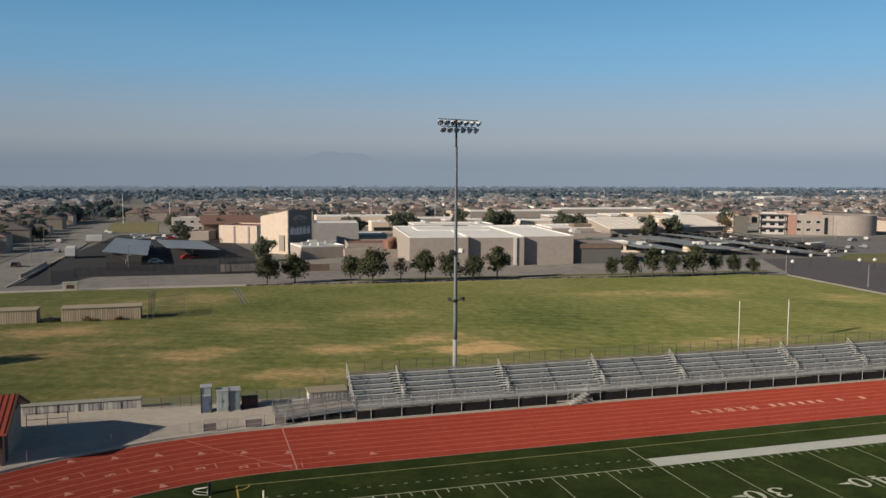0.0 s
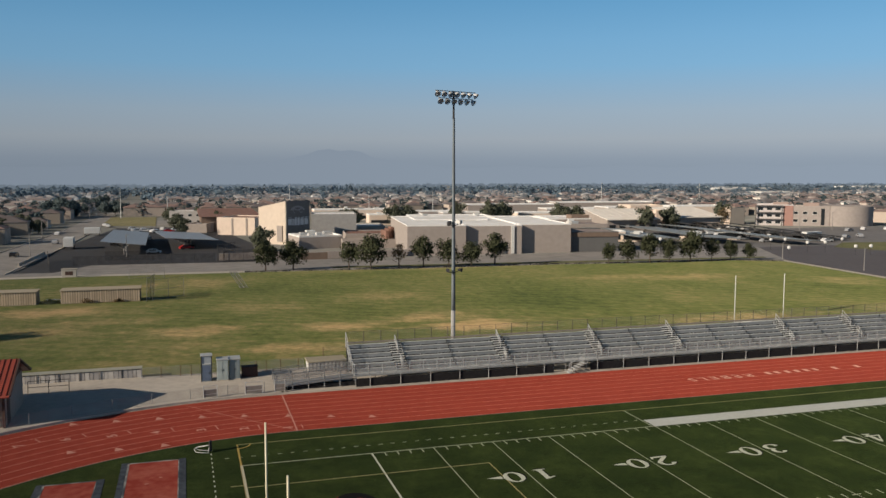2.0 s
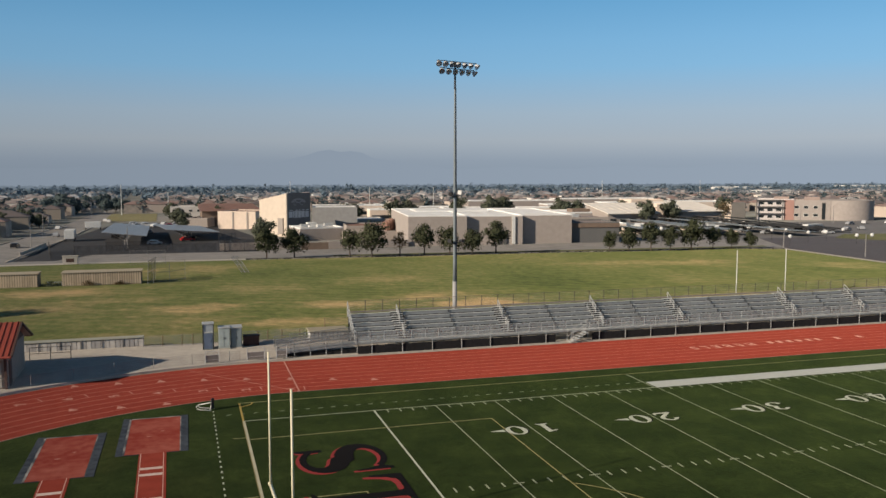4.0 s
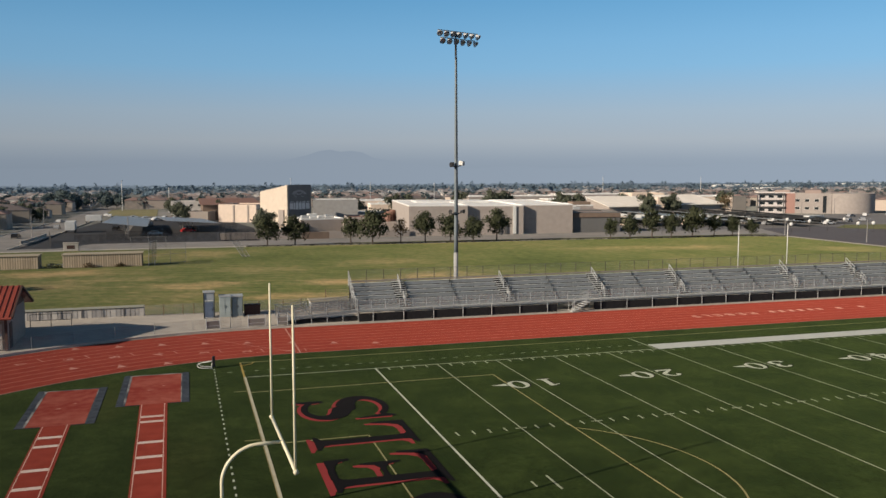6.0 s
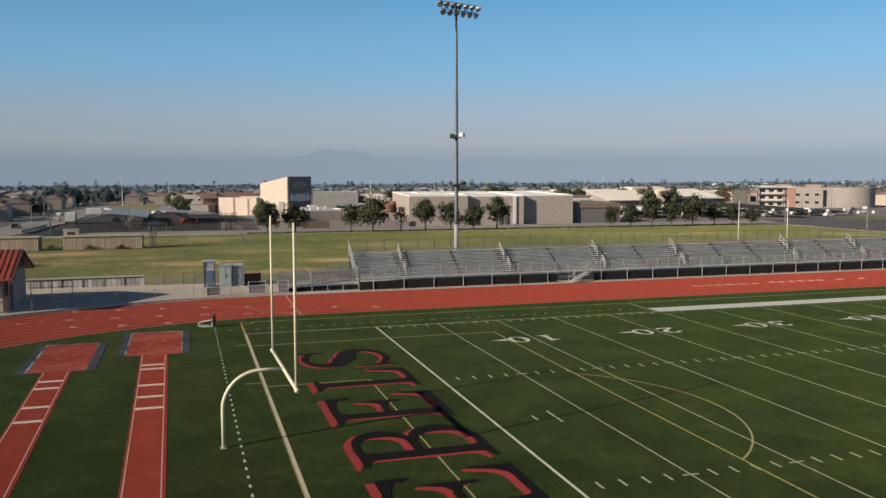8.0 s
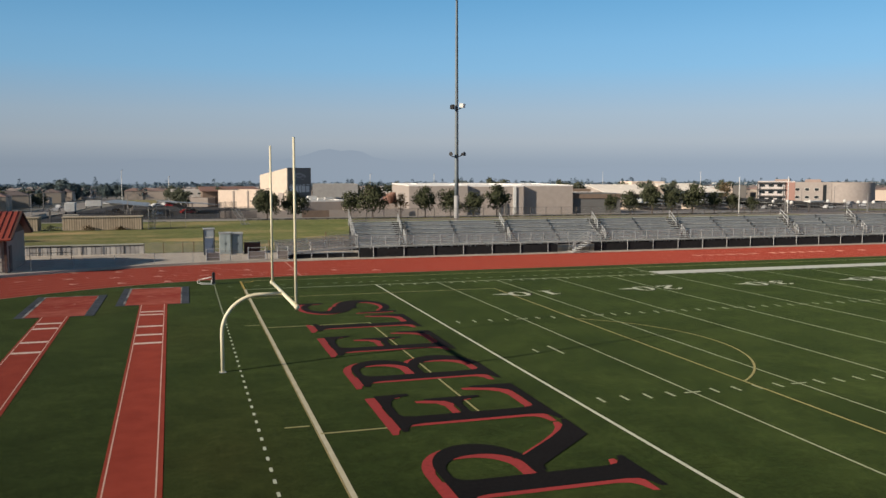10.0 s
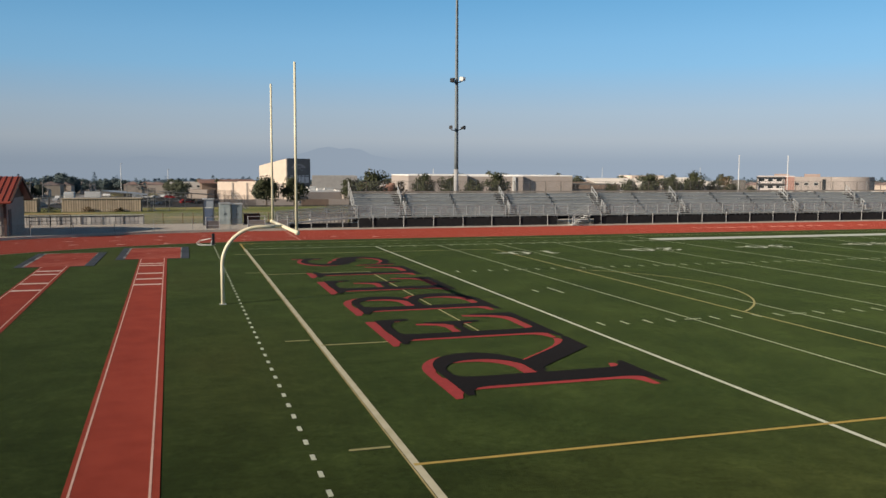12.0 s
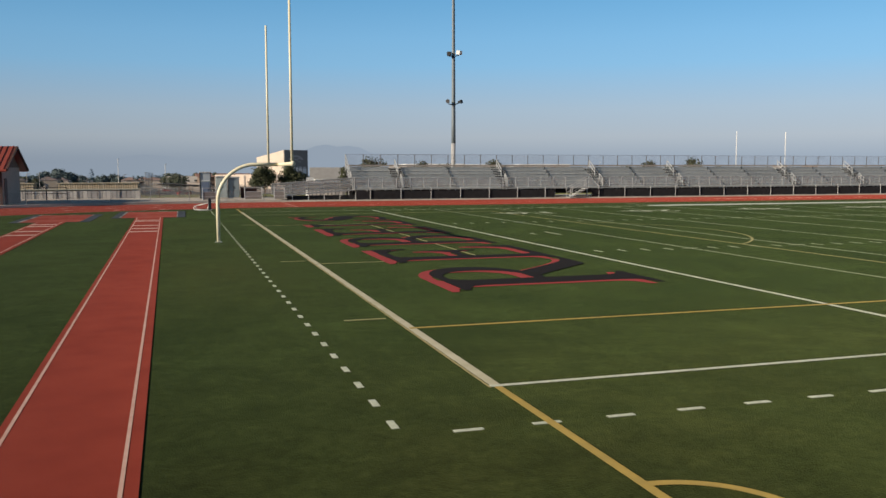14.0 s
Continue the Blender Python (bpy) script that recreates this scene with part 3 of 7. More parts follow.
for k in range(0, 59):
    y = -1.25 + 0.914 * k
    x = -10.66 - 0.0066 * (y + 1.2)
    box(bm, x - 0.044, x + 0.044, y - 0.15, y + 0.15, 0.002, 0.006)
tagged(part("restraining_dashes", bm, mat("bright_dash_paint", (0.55, 0.57, 0.48), (0.34, 0.38, 0.29), 0.85, scale=16, scale2=1.0), turf), kind="stuff")

# soccer lines
S0, S1, SX = -4.62, 53.45, FIELD_X0
ZY = 0.0095
stripe("touchline_near", SX, FIELD_X1, S0 - 0.042, S0 + 0.042, YELLOW_LINE, ZY)
stripe("touchline_far", SX, FIELD_X1, S1 - 0.05, S1 + 0.05, mat("pale_yellow_line_paint", (0.32, 0.29, 0.14), (0.23, 0.22, 0.10), 0.8, scale=5), ZY)
slant("soccer_end_line", -8.93, -8.97, S0 - 0.05, NEAR - 0.06, 0.11, YELLOW_LINE, ZY)
slant("soccer_end_line", -9.10, -9.11, FAR + 0.06, S1 + 0.05, 0.13, YELLOW_LINE, ZY)
stripe("penalty_line", 7.325, 7.405, 4.24, 44.53, mat("mid_yellow_line_paint", (0.35, 0.30, 0.13), (0.27, 0.24, 0.11), 0.8, scale=5), ZY)
for y in (4.24, 44.53):
    stripe("penalty_side", SX + 0.13, 7.42, y - 0.05, y + 0.05, YELLOW_LINE if y < 10 else MATS["pale_yellow_line_paint"], ZY)
    stripe("line_stub", SX - 0.85, SX - 0.05, y + (1.05 if y < 10 else 0.4), y + (1.14 if y < 10 else 0.49), MATS["pale_yellow_line_paint"], ZY)
stripe("goal_area_line", -3.67, -3.59, 15.2, 33.7, MATS["pale_yellow_line_paint"], ZY)
for y in (15.2, 33.7):
    stripe("goal_area_side", SX + 0.13, -3.59, y - 0.05, y + 0.05, MATS["pale_yellow_line_paint"], ZY)
    stripe("line_stub", SX - 0.85, SX - 0.08, y + 0.85, y + 0.94, MATS["pale_yellow_line_paint"], ZY)


def arc(name, cx, cy, r, a0, a1, material, n=40, w=0.055):
    bm = bmesh.new()
    prev = None
    for k in range(n + 1):
        a = radians(a0 + (a1 - a0) * k / n)
        c, s = math.cos(a), math.sin(a)
        cur = [bm.verts.new((cx + c * q, cy + s * q, ZY + 0.003)) for q in (r - w, r + w)]
        if prev:
            bm.faces.new((prev[0], prev[1], cur[1], cur[0]))
        prev = cur
    return part(name, bm, material, turf)


arc("penalty_arc", FIELD_X0 + 11.0, MID, 9.15, -52.5, 52.5, MATS["mid_yellow_line_paint"], 48, 0.045)
arc("corner_arc", -8.93, S0, 0.95, 0, 90, YELLOW_LINE, 16)
arc("corner_arc", SX, S1, 0.95, -90, 0, YELLOW_LINE, 16)
arc("centre_circle", 45.72, MID, 9.15, 0, 360, YELLOW_LINE, 60)


# painted serif letters, each in a box one unit high
def shape(bm, pts, z):
    bm.faces.new([bm.verts.new((x, y, z)) for x, y in pts])


def ribbon(bm, spine, z):
    """A stroke along points (x, y, dx, dy): the half width to each side."""
    prev = None
    for x, y, dx, dy in spine:
        cur = [bm.verts.new((x - dx, y - dy, z)), bm.verts.new((x + dx, y + dy, z))]
        if prev:
            bm.faces.new((prev[0], prev[1], cur[1], cur[0]))
        prev = cur


def foot(bm, x0, x1, y, up, z):
    """A bracketed serif under a stem, thin at its tips."""
    s = 1 if up else -1
    shape(bm, [(x0 - 0.14, y), (x1 + 0.13, y), (x1 + 0.125, y + s * 0.035), (x1 + 0.06, y + s * 0.055), (x1 + 0.015, y + s * 0.09), (x1, y + s * 0.15), (x0, y + s * 0.15), (x0 - 0.015, y + s * 0.09), (x0 - 0.06, y + s * 0.055), (x0 - 0.135, y + s * 0.035)], z)


def bowl(bm, x, y0, y1, reach, z, thick=0.105, thin=0.04):
    """A round side of a letter: thin at top and bottom, thick in the middle."""
    cy, ry = (y0 + y1) / 2, (y1 - y0) / 2
    pts = []
    for k in range(25):
        a = math.pi / 2 - math.pi * k / 24
        c, s = math.cos(a), math.sin(a)
        w = thin + (thick - thin) * c ** 1.5 if c > 0 else thin
        pts.append((x + (reach - w) * c, cy + (ry - w) * s, w * c, w * s))
    ribbon(bm, [(x - 0.26, y1 - thin, 0, thin)] + pts + [(x - 0.26, y0 + thin, 0, -thin)], z)


def stem(bm, x0, x1, z):
    shape(bm, [(x0, 0.02), (x1, 0.02), (x1, 0.98), (x0, 0.98)], z)
    foot(bm, x0, x1, 0.0, True, z + 0.0008)
    foot(bm, x0, x1, 1.0, False, z + 0.0016)


def arm(bm, x0, x1, y, up, z, depth=0.23):
    """An arm of E or L that swells into a hooked beak."""
    s = 1 if up else -1
    shape(bm, [(x0, y), (x1, y), (x1 + 0.01, y + s * depth), (x1 - 0.04, y + s * depth), (x1 - 0.09, y + s * (depth * 0.45 + 0.02)), (x1 - 0.16, y + s * 0.085), (x1 - 0.26, y + s * 0.062), (x0 + 0.10, y + s * 0.062), (x0, y + s * 0.10)], z)


def letter(ch):
    bm = bmesh.new()
    z = 0.0
    if ch in "REBL":
        left = 0.13 if ch == "R" else 0.15
        stem(bm, left, left + (0.20 if ch == "R" else 0.16), z)
    if ch == "R":
        bowl(bm, 0.50, 0.48, 1.0, 0.375, 0.0024, 0.092, 0.027)
        shape(bm, [(0.34, 0.47), (0.44, 0.49), (0.60, 0.50), (0.85, 0.235), (0.97, 0.125), (1.06, 0.07), (1.17, 0.035), (1.17, 0.0), (0.85, 0.01), (0.43, 0.455)], 0.0032)
    if ch == "B":
        bowl(bm, 0.52, 0.515, 1.0, 0.33, 0.0024, 0.085, 0.028)
        bowl(bm, 0.52, 0.0, 0.555, 0.385, 0.0032, 0.095, 0.03)
    if ch == "E":
        arm(bm, 0.28, 0.85, 1.0, False, 0.0024)
        arm(bm, 0.28, 0.93, 0.0, True, 0.0032, 0.31)
        shape(bm, [(0.28, 0.48), (0.28, 0.57), (0.36, 0.545), (0.52, 0.545), (0.60, 0.58), (0.645, 0.70), (0.69, 0.70), (0.69, 0.33), (0.645, 0.33), (0.60, 0.45), (0.52, 0.492), (0.36, 0.495)], 0.0040)
    if ch == "L":
        arm(bm, 0.28, 0.80, 0.0, True, 0.0024, 0.35)
    if ch == "S":
        pts = []
        for k in range(41):
            u = k / 40
            if u < 0.5:
                a = radians(30 + (270 - 30) * (u / 0.5))
                x, y = 0.40 + 0.24 * math.cos(a), 0.745 + 0.20 * math.sin(a)
            else:
                a = radians(90 - (240) * ((u - 0.5) / 0.5))
                x, y = 0.40 + 0.27 * math.cos(a), 0.27 + 0.215 * math.sin(a)
            pts.append((x, y, u))
        spine = []
        for i, (x, y, u) in enumerate(pts):
            x0, y0, _ = pts[max(0, i - 1)]
            x1, y1, _ = pts[min(40, i + 1)]
            d = math.hypot(x1 - x0, y1 - y0) or 1
            w = 0.035 + 0.075 * math.exp(-((u - 0.5) / 0.20) ** 2)
            spine.append((x, y, -(y1 - y0) / d * w, (x1 - x0) / d * w))
        ribbon(bm, spine, z)
        shape(bm, [(0.60, 0.70), (0.66, 0.70), (0.67, 1.0), (0.62, 1.0), (0.58, 0.86)], 0.0016)
        shape(bm, [(0.07, 0.02), (0.12, 0.02), (0.17, 0.14), (0.12, 0.26), (0.10, 0.42), (0.07, 0.42)], 0.0024)
    return bm


LETTER_H = 5.35
for ch, y in zip("REBELS", (8.47, 14.55, 20.25, 25.9, 31.8, 36.35)):
    ob = part("painted_letter", letter(ch), BLACK_PAINT, turf, "black serif letter " + ch + " on the turf")
    ob.matrix_basis = pose(-1.25, y, 0.016, 0, 0, 90) @ Matrix.Diagonal((7.3 if ch == "S" else 5.15, LETTER_H, 1, 1))
    shade = new("letter_shadow", ob.data.copy())
    shade.data.materials[0] = RED_PAINT
    shade.parent = turf
    shade["label"] = "red drop edge of the letter " + ch
    shade.matrix_basis = pose(-1.25 - (0.24 if ch == "S" else 0.36), y - (0.17 if ch == "S" else 0.22), 0.0125, 0, 0, 90) @ Matrix.Diagonal((7.3 if ch == "S" else 5.15, LETTER_H, 0.6, 1))


def words(name, text, size, m, material, parent, label="", stretch=1.0, spacing=1.0, bold=0.035):
    """Flat writing in the built-in font, as a mesh."""
    cu = bpy.data.curves.new(name, "FONT")
    cu.body, cu.size, cu.align_x, cu.align_y, cu.offset = text, size, "CENTER", "CENTER", size * bold
    cu.space_character = spacing
    tmp = new(name, cu)
    me = bpy.data.meshes.new_from_object(tmp)
    bpy.data.objects.remove(tmp)
    me.materials.clear()
    me.materials.append(material)
    ob = new(name, me)
    ob.parent, ob.matrix_basis = parent, m @ Matrix.Diagonal((stretch, 1, 1, 1))
    if label:
        ob["label"] = label
    return ob


def digit(ch):
    """A painted serif digit in a box one unit high."""
    bm = bmesh.new()

    def curve(turns, z, thick=0.095, thin=0.038):
        pts = []
        for cx, cy, rx, ry, a0, a1, n in turns:
            for k in range(n + 1):
                a = radians(a0 + (a1 - a0) * k / n)
                w = thin + (thick - thin) * abs(math.cos(a)) ** 1.5
                pts.append((cx + (rx - w) * math.cos(a), cy + (ry - w) * math.sin(a), w * math.cos(a), w * math.sin(a)))
        ribbon(bm, pts, z)

    if ch == "0":
        curve([(0.37, 0.5, 0.37, 0.5, 0, 360, 36)], 0.0)
    if ch == "1":
        shape(bm, [(0.28, 0.02), (0.46, 0.02), (0.46, 1.0), (0.36, 1.0), (0.28, 0.93)], 0.0)
        foot(bm, 0.26, 0.48, 0.0, True, 0.0008)
        shape(bm, [(0.08, 0.80), (0.30, 0.86), (0.38, 1.0), (0.30, 0.97), (0.08, 0.86)], 0.0016)
    if ch == "2":
        curve([(0.37, 0.68, 0.34, 0.32, 165, -25, 20)], 0.0)
        shape(bm, [(0.50, 0.60), (0.69, 0.56), (0.26, 0.10), (0.06, 0.10)], 0.0008)
        shape(bm, [(0.05, 0.0), (0.70, 0.0), (0.74, 0.24), (0.68, 0.24), (0.62, 0.13), (0.05, 0.13)], 0.0016)
    if ch == "3":
        curve([(0.36, 0.74, 0.30, 0.26, 160, -90, 18)], 0.0)
        curve([(0.36, 0.28, 0.36, 0.29, 90, -165, 20)], 0.0008)
    if ch == "4":
        shape(bm, [(0.42, 0.02), (0.59, 0.02), (0.59, 1.0), (0.50, 1.0), (0.42, 0.92)], 0.0)
        shape(bm, [(0.02, 0.25), (0.10, 0.25), (0.54, 0.96), (0.48, 1.0)], 0.0008)
        shape(bm, [(0.02, 0.22), (0.74, 0.22), (0.74, 0.33), (0.06, 0.33)], 0.0016)
        foot(bm, 0.42, 0.59, 0.0, True, 0.0024)
    return bm


for n_yards in (10, 20, 30, 40):
    x = n_yards * YARD
    for i, ch in enumerate(str(n_yards)):
        dx = 0.95 if i == 0 else -1.15
        fit = Matrix.Translation((-0.37, -0.5, 0))
        ob = part("yard_number", digit(ch), WHITE_LINE, turf, "white painted serif number " + ch)
        ob.matrix_basis = pose(x + dx, 41.42, 0.0175, 0, 0, 180) @ Matrix.Diagonal((1.95, 1.80, 1, 1)) @ fit
        rim = new("yard_number_edge", ob.data.copy())
        rim.data.materials[0] = BLACK_PAINT
        rim.parent = turf
        rim.matrix_basis = pose(x + dx + 0.09, 41.42 + 0.06, 0.0125, 0, 0, 180) @ Matrix.Diagonal((2.05, 1.92, 0.8, 1)) @ fit
    bm = bmesh.new()
    bm.faces.new([bm.verts.new(p) for p in ((x - 1.95, 41.30, 0.0175), (x - 1.95, 41.78, 0.0175), (x - 3.0, 41.62, 0.0175))])
    part("yard_arrow", bm, WHITE_LINE, turf)

# lane numbers, exchange triangles and lettering on the track
CX, CY = BEND_X0, MID
for lane, (x, y) in zip((7, 6, 5, 4, 3, 2, 1), ((-24.74, 57.75), (-21.62, 58.37), (-18.37, 58.34), (-15.19, 58.3), (-11.84, 57.96), (-8.62, 57.35), (-5.3, 56.67))):
    a = math.degrees(math.atan2(y - CY, x - CX))
    words("lane_number", str(lane), 1.0, pose(x + 0.3, y, 0.013, 0, 0, a), TRACK_MARK, track, "pale lane number " + str(lane), 1.3, 1.0, 0.025)
    r = math.hypot(x - CX, y - CY)
    bm = bmesh.new()
    c, s = math.cos(radians(a - 2.4)), math.sin(radians(a - 2.4))
    c2, s2 = math.cos(radians(a - 2.52)), math.sin(radians(a - 2.52))
    bm.faces.new([bm.verts.new((CX + u * q, CY + v * q, 0.013)) for u, v, q in ((c, s, r - 0.55), (c, s, r + 0.55), (c2, s2, r + 0.55), (c2, s2, r - 0.55))])
    part("start_line", bm, TRACK_MARK, track)
for x, y in ((-21.38, 62.44), (-18.13, 62.36), (-14.84, 62.14), (-11.48, 61.64), (-8.12, 60.98), (-4.63, 60.01), (-1.3, 58.88), (1.95, 57.87), (-20.69, 55.16), (-17.44, 54.87), (-14.25, 54.92)):
    a = math.atan2(y - CY, min(x, CX) - CX)
    bm = bmesh.new()
    bm.faces.new([bm.verts.new(p) for p in ((-0.36, -0.36, 0), (0.36, -0.36, 0), (0, 0.45, 0))])
    part("exchange_triangle", bm, TRACK_MARK, track).matrix_basis = pose(x, y, 0.013, 0, 0, math.degrees(a) - 90)
bm = bmesh.new()
box(bm, -4.48, -4.36, MID + R_IN, MID + R_OUT, 0.010, 0.0135)
part("finish_line", bm, TRACK_MARK, track)
bm = bmesh.new()
prev = None
for k in range(13):
    u = k / 12
    x, y = -4.5 - 8.2 * u, 55.9 + 9.6 * u - 1.1 * u * (1 - u)
    cur = [bm.verts.new((x, y + d, 0.013)) for d in (-0.05, 0.05)]
    if prev:
        bm.faces.new((prev[0], prev[1], cur[1], cur[0]))
    prev = cur
part("waterfall_line", bm, TRACK_MARK, track)
words("track_word", "REBELS", 1.55, pose(37.6, 61.1, 0.014, 0, 0, 180), mat("track_word_paint", (0.72, 0.46, 0.36), (0.56, 0.31, 0.24), 0.8), track, "pale block letters across the lanes", 1.08, 1.5, 0.008)
for x in (43.2, 44.3, 45.5, 46.6, 47.8, 48.9, 51.3, 54.1):
    bm = bmesh.new()
    box(bm, -0.26, 0.26, -0.42, 0.42, 0, 0.003)
    part("lettering_bar", bm, MATS["track_word_paint"], track).matrix_basis = pose(x, 61.3, 0.011)


def runway(x_pad0, x_pad1, y_pad0, y_pad1, x_a, x_b, bars, y_end, lean, taper=0.0):
    """A vault runway: a landing pad with slate edges and a long lane with white lines."""
    th = thing("vault_runway", "red rubber vault runway with white lines and slate-blue pad edges", "runway", kind="structure")
    bm = bmesh.new()
    box(bm, x_pad0, x_pad1, y_pad0, y_pad1, 0.002, 0.012)
    part("landing_pad", bm, mat("scuffed_red_rubber", (0.22, 0.036, 0.025), (0.36, 0.115, 0.085), 0.95, scale=1.6, scale2=0.35, mix2=0.5, bump=0.4, bump_scale=60, spec=0.08, lo=0.40, hi=0.75), th)
    for x0, x1 in ((x_pad0 - 0.5, x_pad0 - 0.02), (x_pad1 + 0.02, x_pad1 + 0.5)):
        bm = bmesh.new()
        box(bm, x0, x1, y_pad0 - 0.1, y_pad1 + 0.25, 0.002, 0.018, bevel=0.006)
        part("pad_edge", bm, BLUE_RUBBER, th, "slate-blue rubber edge strip")
    rim = mat("worn_pale_rim", (0.05, 0.055, 0.065), (0.40, 0.38, 0.36), 0.9, scale=0.9, scale2=0.25, mix2=0.4, lo=0.44, hi=0.66)
    for x0, x1 in ((x_pad0 - 0.10, x_pad0 + 0.03), (x_pad1 - 0.02, x_pad1 + 0.05)):
        bm = bmesh.new()
        box(bm, x0, x1, y_pad0, y_pad1, 0.012, 0.0205)
        part("worn_rim", bm, rim, th, "pale worn rim of the pad")
    bm = bmesh.new()
    box(bm, x_pad0 + 0.03, x_pad1 - 0.03, y_pad1 - 0.02, y_pad1 + 0.13, 0.012, 0.0205)
    part("worn_rim", bm, rim, th, "pale worn rim of the pad")
    for x0, x1 in ((x_pad0 + 0.03, x_a - 0.12), (x_b + 0.17, x_pad1 - 0.02)):
        bm = bmesh.new()
        box(bm, x0, x1, y_pad0 - 0.14, y_pad0 - 0.012, 0.002, 0.016)
        part("pad_lip", bm, BLACK_CLOTH, th, "dark rubber lip")
    for u, v, w, d in ((0.40, 0.45, 0.20, 0.10), (0.66, 0.58, 0.16, 0.09)):
        cx, cy = x_pad0 + (x_pad1 - x_pad0) * u, y_pad0 + (y_pad1 - y_pad0) * v
        bm = bmesh.new()
        bm.faces.new([bm.verts.new((cx + w * math.cos(q) * (0.8 + 0.2 * math.sin(3 * q)), cy + d * math.sin(q), 0.0165)) for q in (2 * math.pi * j / 14 for j in range(14))])
        part("scuff", bm, mat("pale_scuff", (0.40, 0.20, 0.16), (0.28, 0.08, 0.06), 0.95, scale=3), th)
    yt = y_pad0

    def at(x, y):
        return x + (yt - y) * (lean - taper * (x - x_a) / (x_b - x_a))

    def strip(name, x0, x1, y0, y1, z, material):
        bm = bmesh.new()
        bm.faces.new([bm.verts.new(p) for p in ((at(x0, y0), y0, z), (at(x1, y0), y0, z), (at(x1, y1), y1, z), (at(x0, y1), y1, z))])
        part(name, bm, material, th)

    strip("lane", x_a - 0.11, x_b + 0.16, y_end, yt - 0.01, 0.010, RED_TRACK)
    for x in (x_a, x_b):
        strip("edge_line", x - 0.021, x + 0.021, y_end, yt - 0.01, 0.014, mat("runway_line_paint", (0.64, 0.44, 0.37), (0.52, 0.31, 0.25), 0.8, scale=4))
    for y in bars:
        strip("cross_bar", x_a + 0.035, x_b - 0.035, y - 0.19, y + 0.19, 0.0145, mat("runway_bar_paint", (0.68, 0.58, 0.52), (0.56, 0.42, 0.36), 0.8, scale=4))
    return th


runway(-16.45, -13.22, 43.55, 51.25, -15.47, -14.165, (40.76, 39.7, 35.86, 33.43, 31.27), -5.1, 0.0182, 0.00135)
runway(-21.4, -18.3, 40.4, 48.45, -20.45, -19.2, (38.2, 36.65, 32.95, 30.5), -2.5, 0.0185)

# ---- goal, sled, light pole ----
def football_goal(x, y, label):
    g = thing("football_goal", label, "goal post", pose(x, y, 0, 0, 0, 1.3))
    bm = bmesh.new()
    pts = [(-2.42, 0, 0), (-2.42, 0, 1.55)]
    for k in range(1, 13):
        a = math.pi / 2 * k / 12
        pts.append((-2.42 + 1.5 * (1 - math.cos(a)), 0, 1.55 + 1.5 * math.sin(a)))
    pts.append((0, 0, 3.05))
    tube(bm, pts, 0.070, 14)
    part("gooseneck", bm, GOAL_YELLOW, g, smooth=True)
    bm = bmesh.new()
    tube(bm, [(0, -3.68, 3.05), (0, 3.68, 3.05)], 0.070, 14)
    bar = part("crossbar", bm, GOAL_YELLOW, g, smooth=True)
    for s in (-1, 1):
        bm = bmesh.new()
        tube(bm, [(0, s * 3.56, 3.05), (0, s * 3.56, 9.14 if s < 0 else 9.06)], 0.050, 12, 0.042)
        part("upright", bm, GOAL_YELLOW, g, smooth=True)
        bm = bmesh.new()
        tube(bm, [(0, s * 3.66, 3.05), (0, s * 3.76, 3.05)], 0.095, 14)
        part("end_collar", bm, GOAL_YELLOW, bar, smooth=True)
    bm = bmesh.new()
    box(bm, -2.55, -2.29, -0.13, 0.13, 0.0, 0.015)
    part("base_plate", bm, GALVANISED, g)
    return g


football_goal(-9.10, 24.37, "pale yellow gooseneck football goal post on the turf")

sled = thing("blocking_sled", "black padded blocking sled on white curved runners", "training sled", pose(-11.5, 52.5, 0, 0, 0, -25) @ Matrix.Scale(0.72, 4))
for s in (-1, 1):
    bm = bmesh.new()
    tube(bm, [(0.75, s * 0.35, 0.05), (-0.4, s * 0.35, 0.05), (-0.75, s * 0.3, 0.10), (-0.9, s * 0.22, 0.25), (-0.8, s * 0.12, 0.42), (-0.5, s * 0.1, 0.50)], 0.034, 8)
    part("runner", bm, WHITE_PAINT, sled, "white curved tube runner", smooth=True)
bm = bmesh.new()
tube(bm, [(-0.5, 0, 0.5), (0.1, 0, 0.62), (0.62, 0, 0.75)], 0.05, 8)
tube(bm, [(0.6, -0.35, 0.05), (0.62, 0, 0.75), (0.6, 0.35, 0.05)], 0.04, 8)
part("frame", bm, WHITE_PAINT, sled, smooth=True)
bm = bmesh.new()
box(bm, 0.62, 0.80, -0.24, 0.24, 0.08, 1.2, bevel=0.06)
part("pad", bm, DARK_METAL, sled, "black padded dummy")

POLE_X, POLE_Y = 14.27, 74.7
lamp = thing("stadium_light_pole", "tall grey steel floodlight pole behind the grandstand", "floodlight pole", pose(POLE_X, POLE_Y, 0))
bm = bmesh.new()
tube(bm, [(0, 0, 0), (0, 0, 5.6)], 0.228, 16)
part("base_sleeve", bm, mat("pale_pole_base", (0.40, 0.40, 0.40), (0.33, 0.33, 0.33), 0.7, scale=2), lamp, "pale concrete-coloured pole base", smooth=True)
bm = bmesh.new()
tube(bm, [(0, 0, 5.4 + 2.25 * k) for k in range(11)], 0.20, 14, 0.085)
part("shaft", bm, mat("dull_mast_steel", (0.225, 0.26, 0.28), (0.18, 0.21, 0.228), 0.6, metal=0.2, scale=2), lamp, smooth=True)
# added dark strip that draws the shaded right side of the mast
bm = bmesh.new()
tube(bm, [(0.20, -0.03, 5.6), (0.095, -0.03, 25.6)], 0.042, 8)
part("cable_conduit", bm, DARK_METAL, lamp, "dark strip for the shaded side of the mast")
bm = bmesh.new()
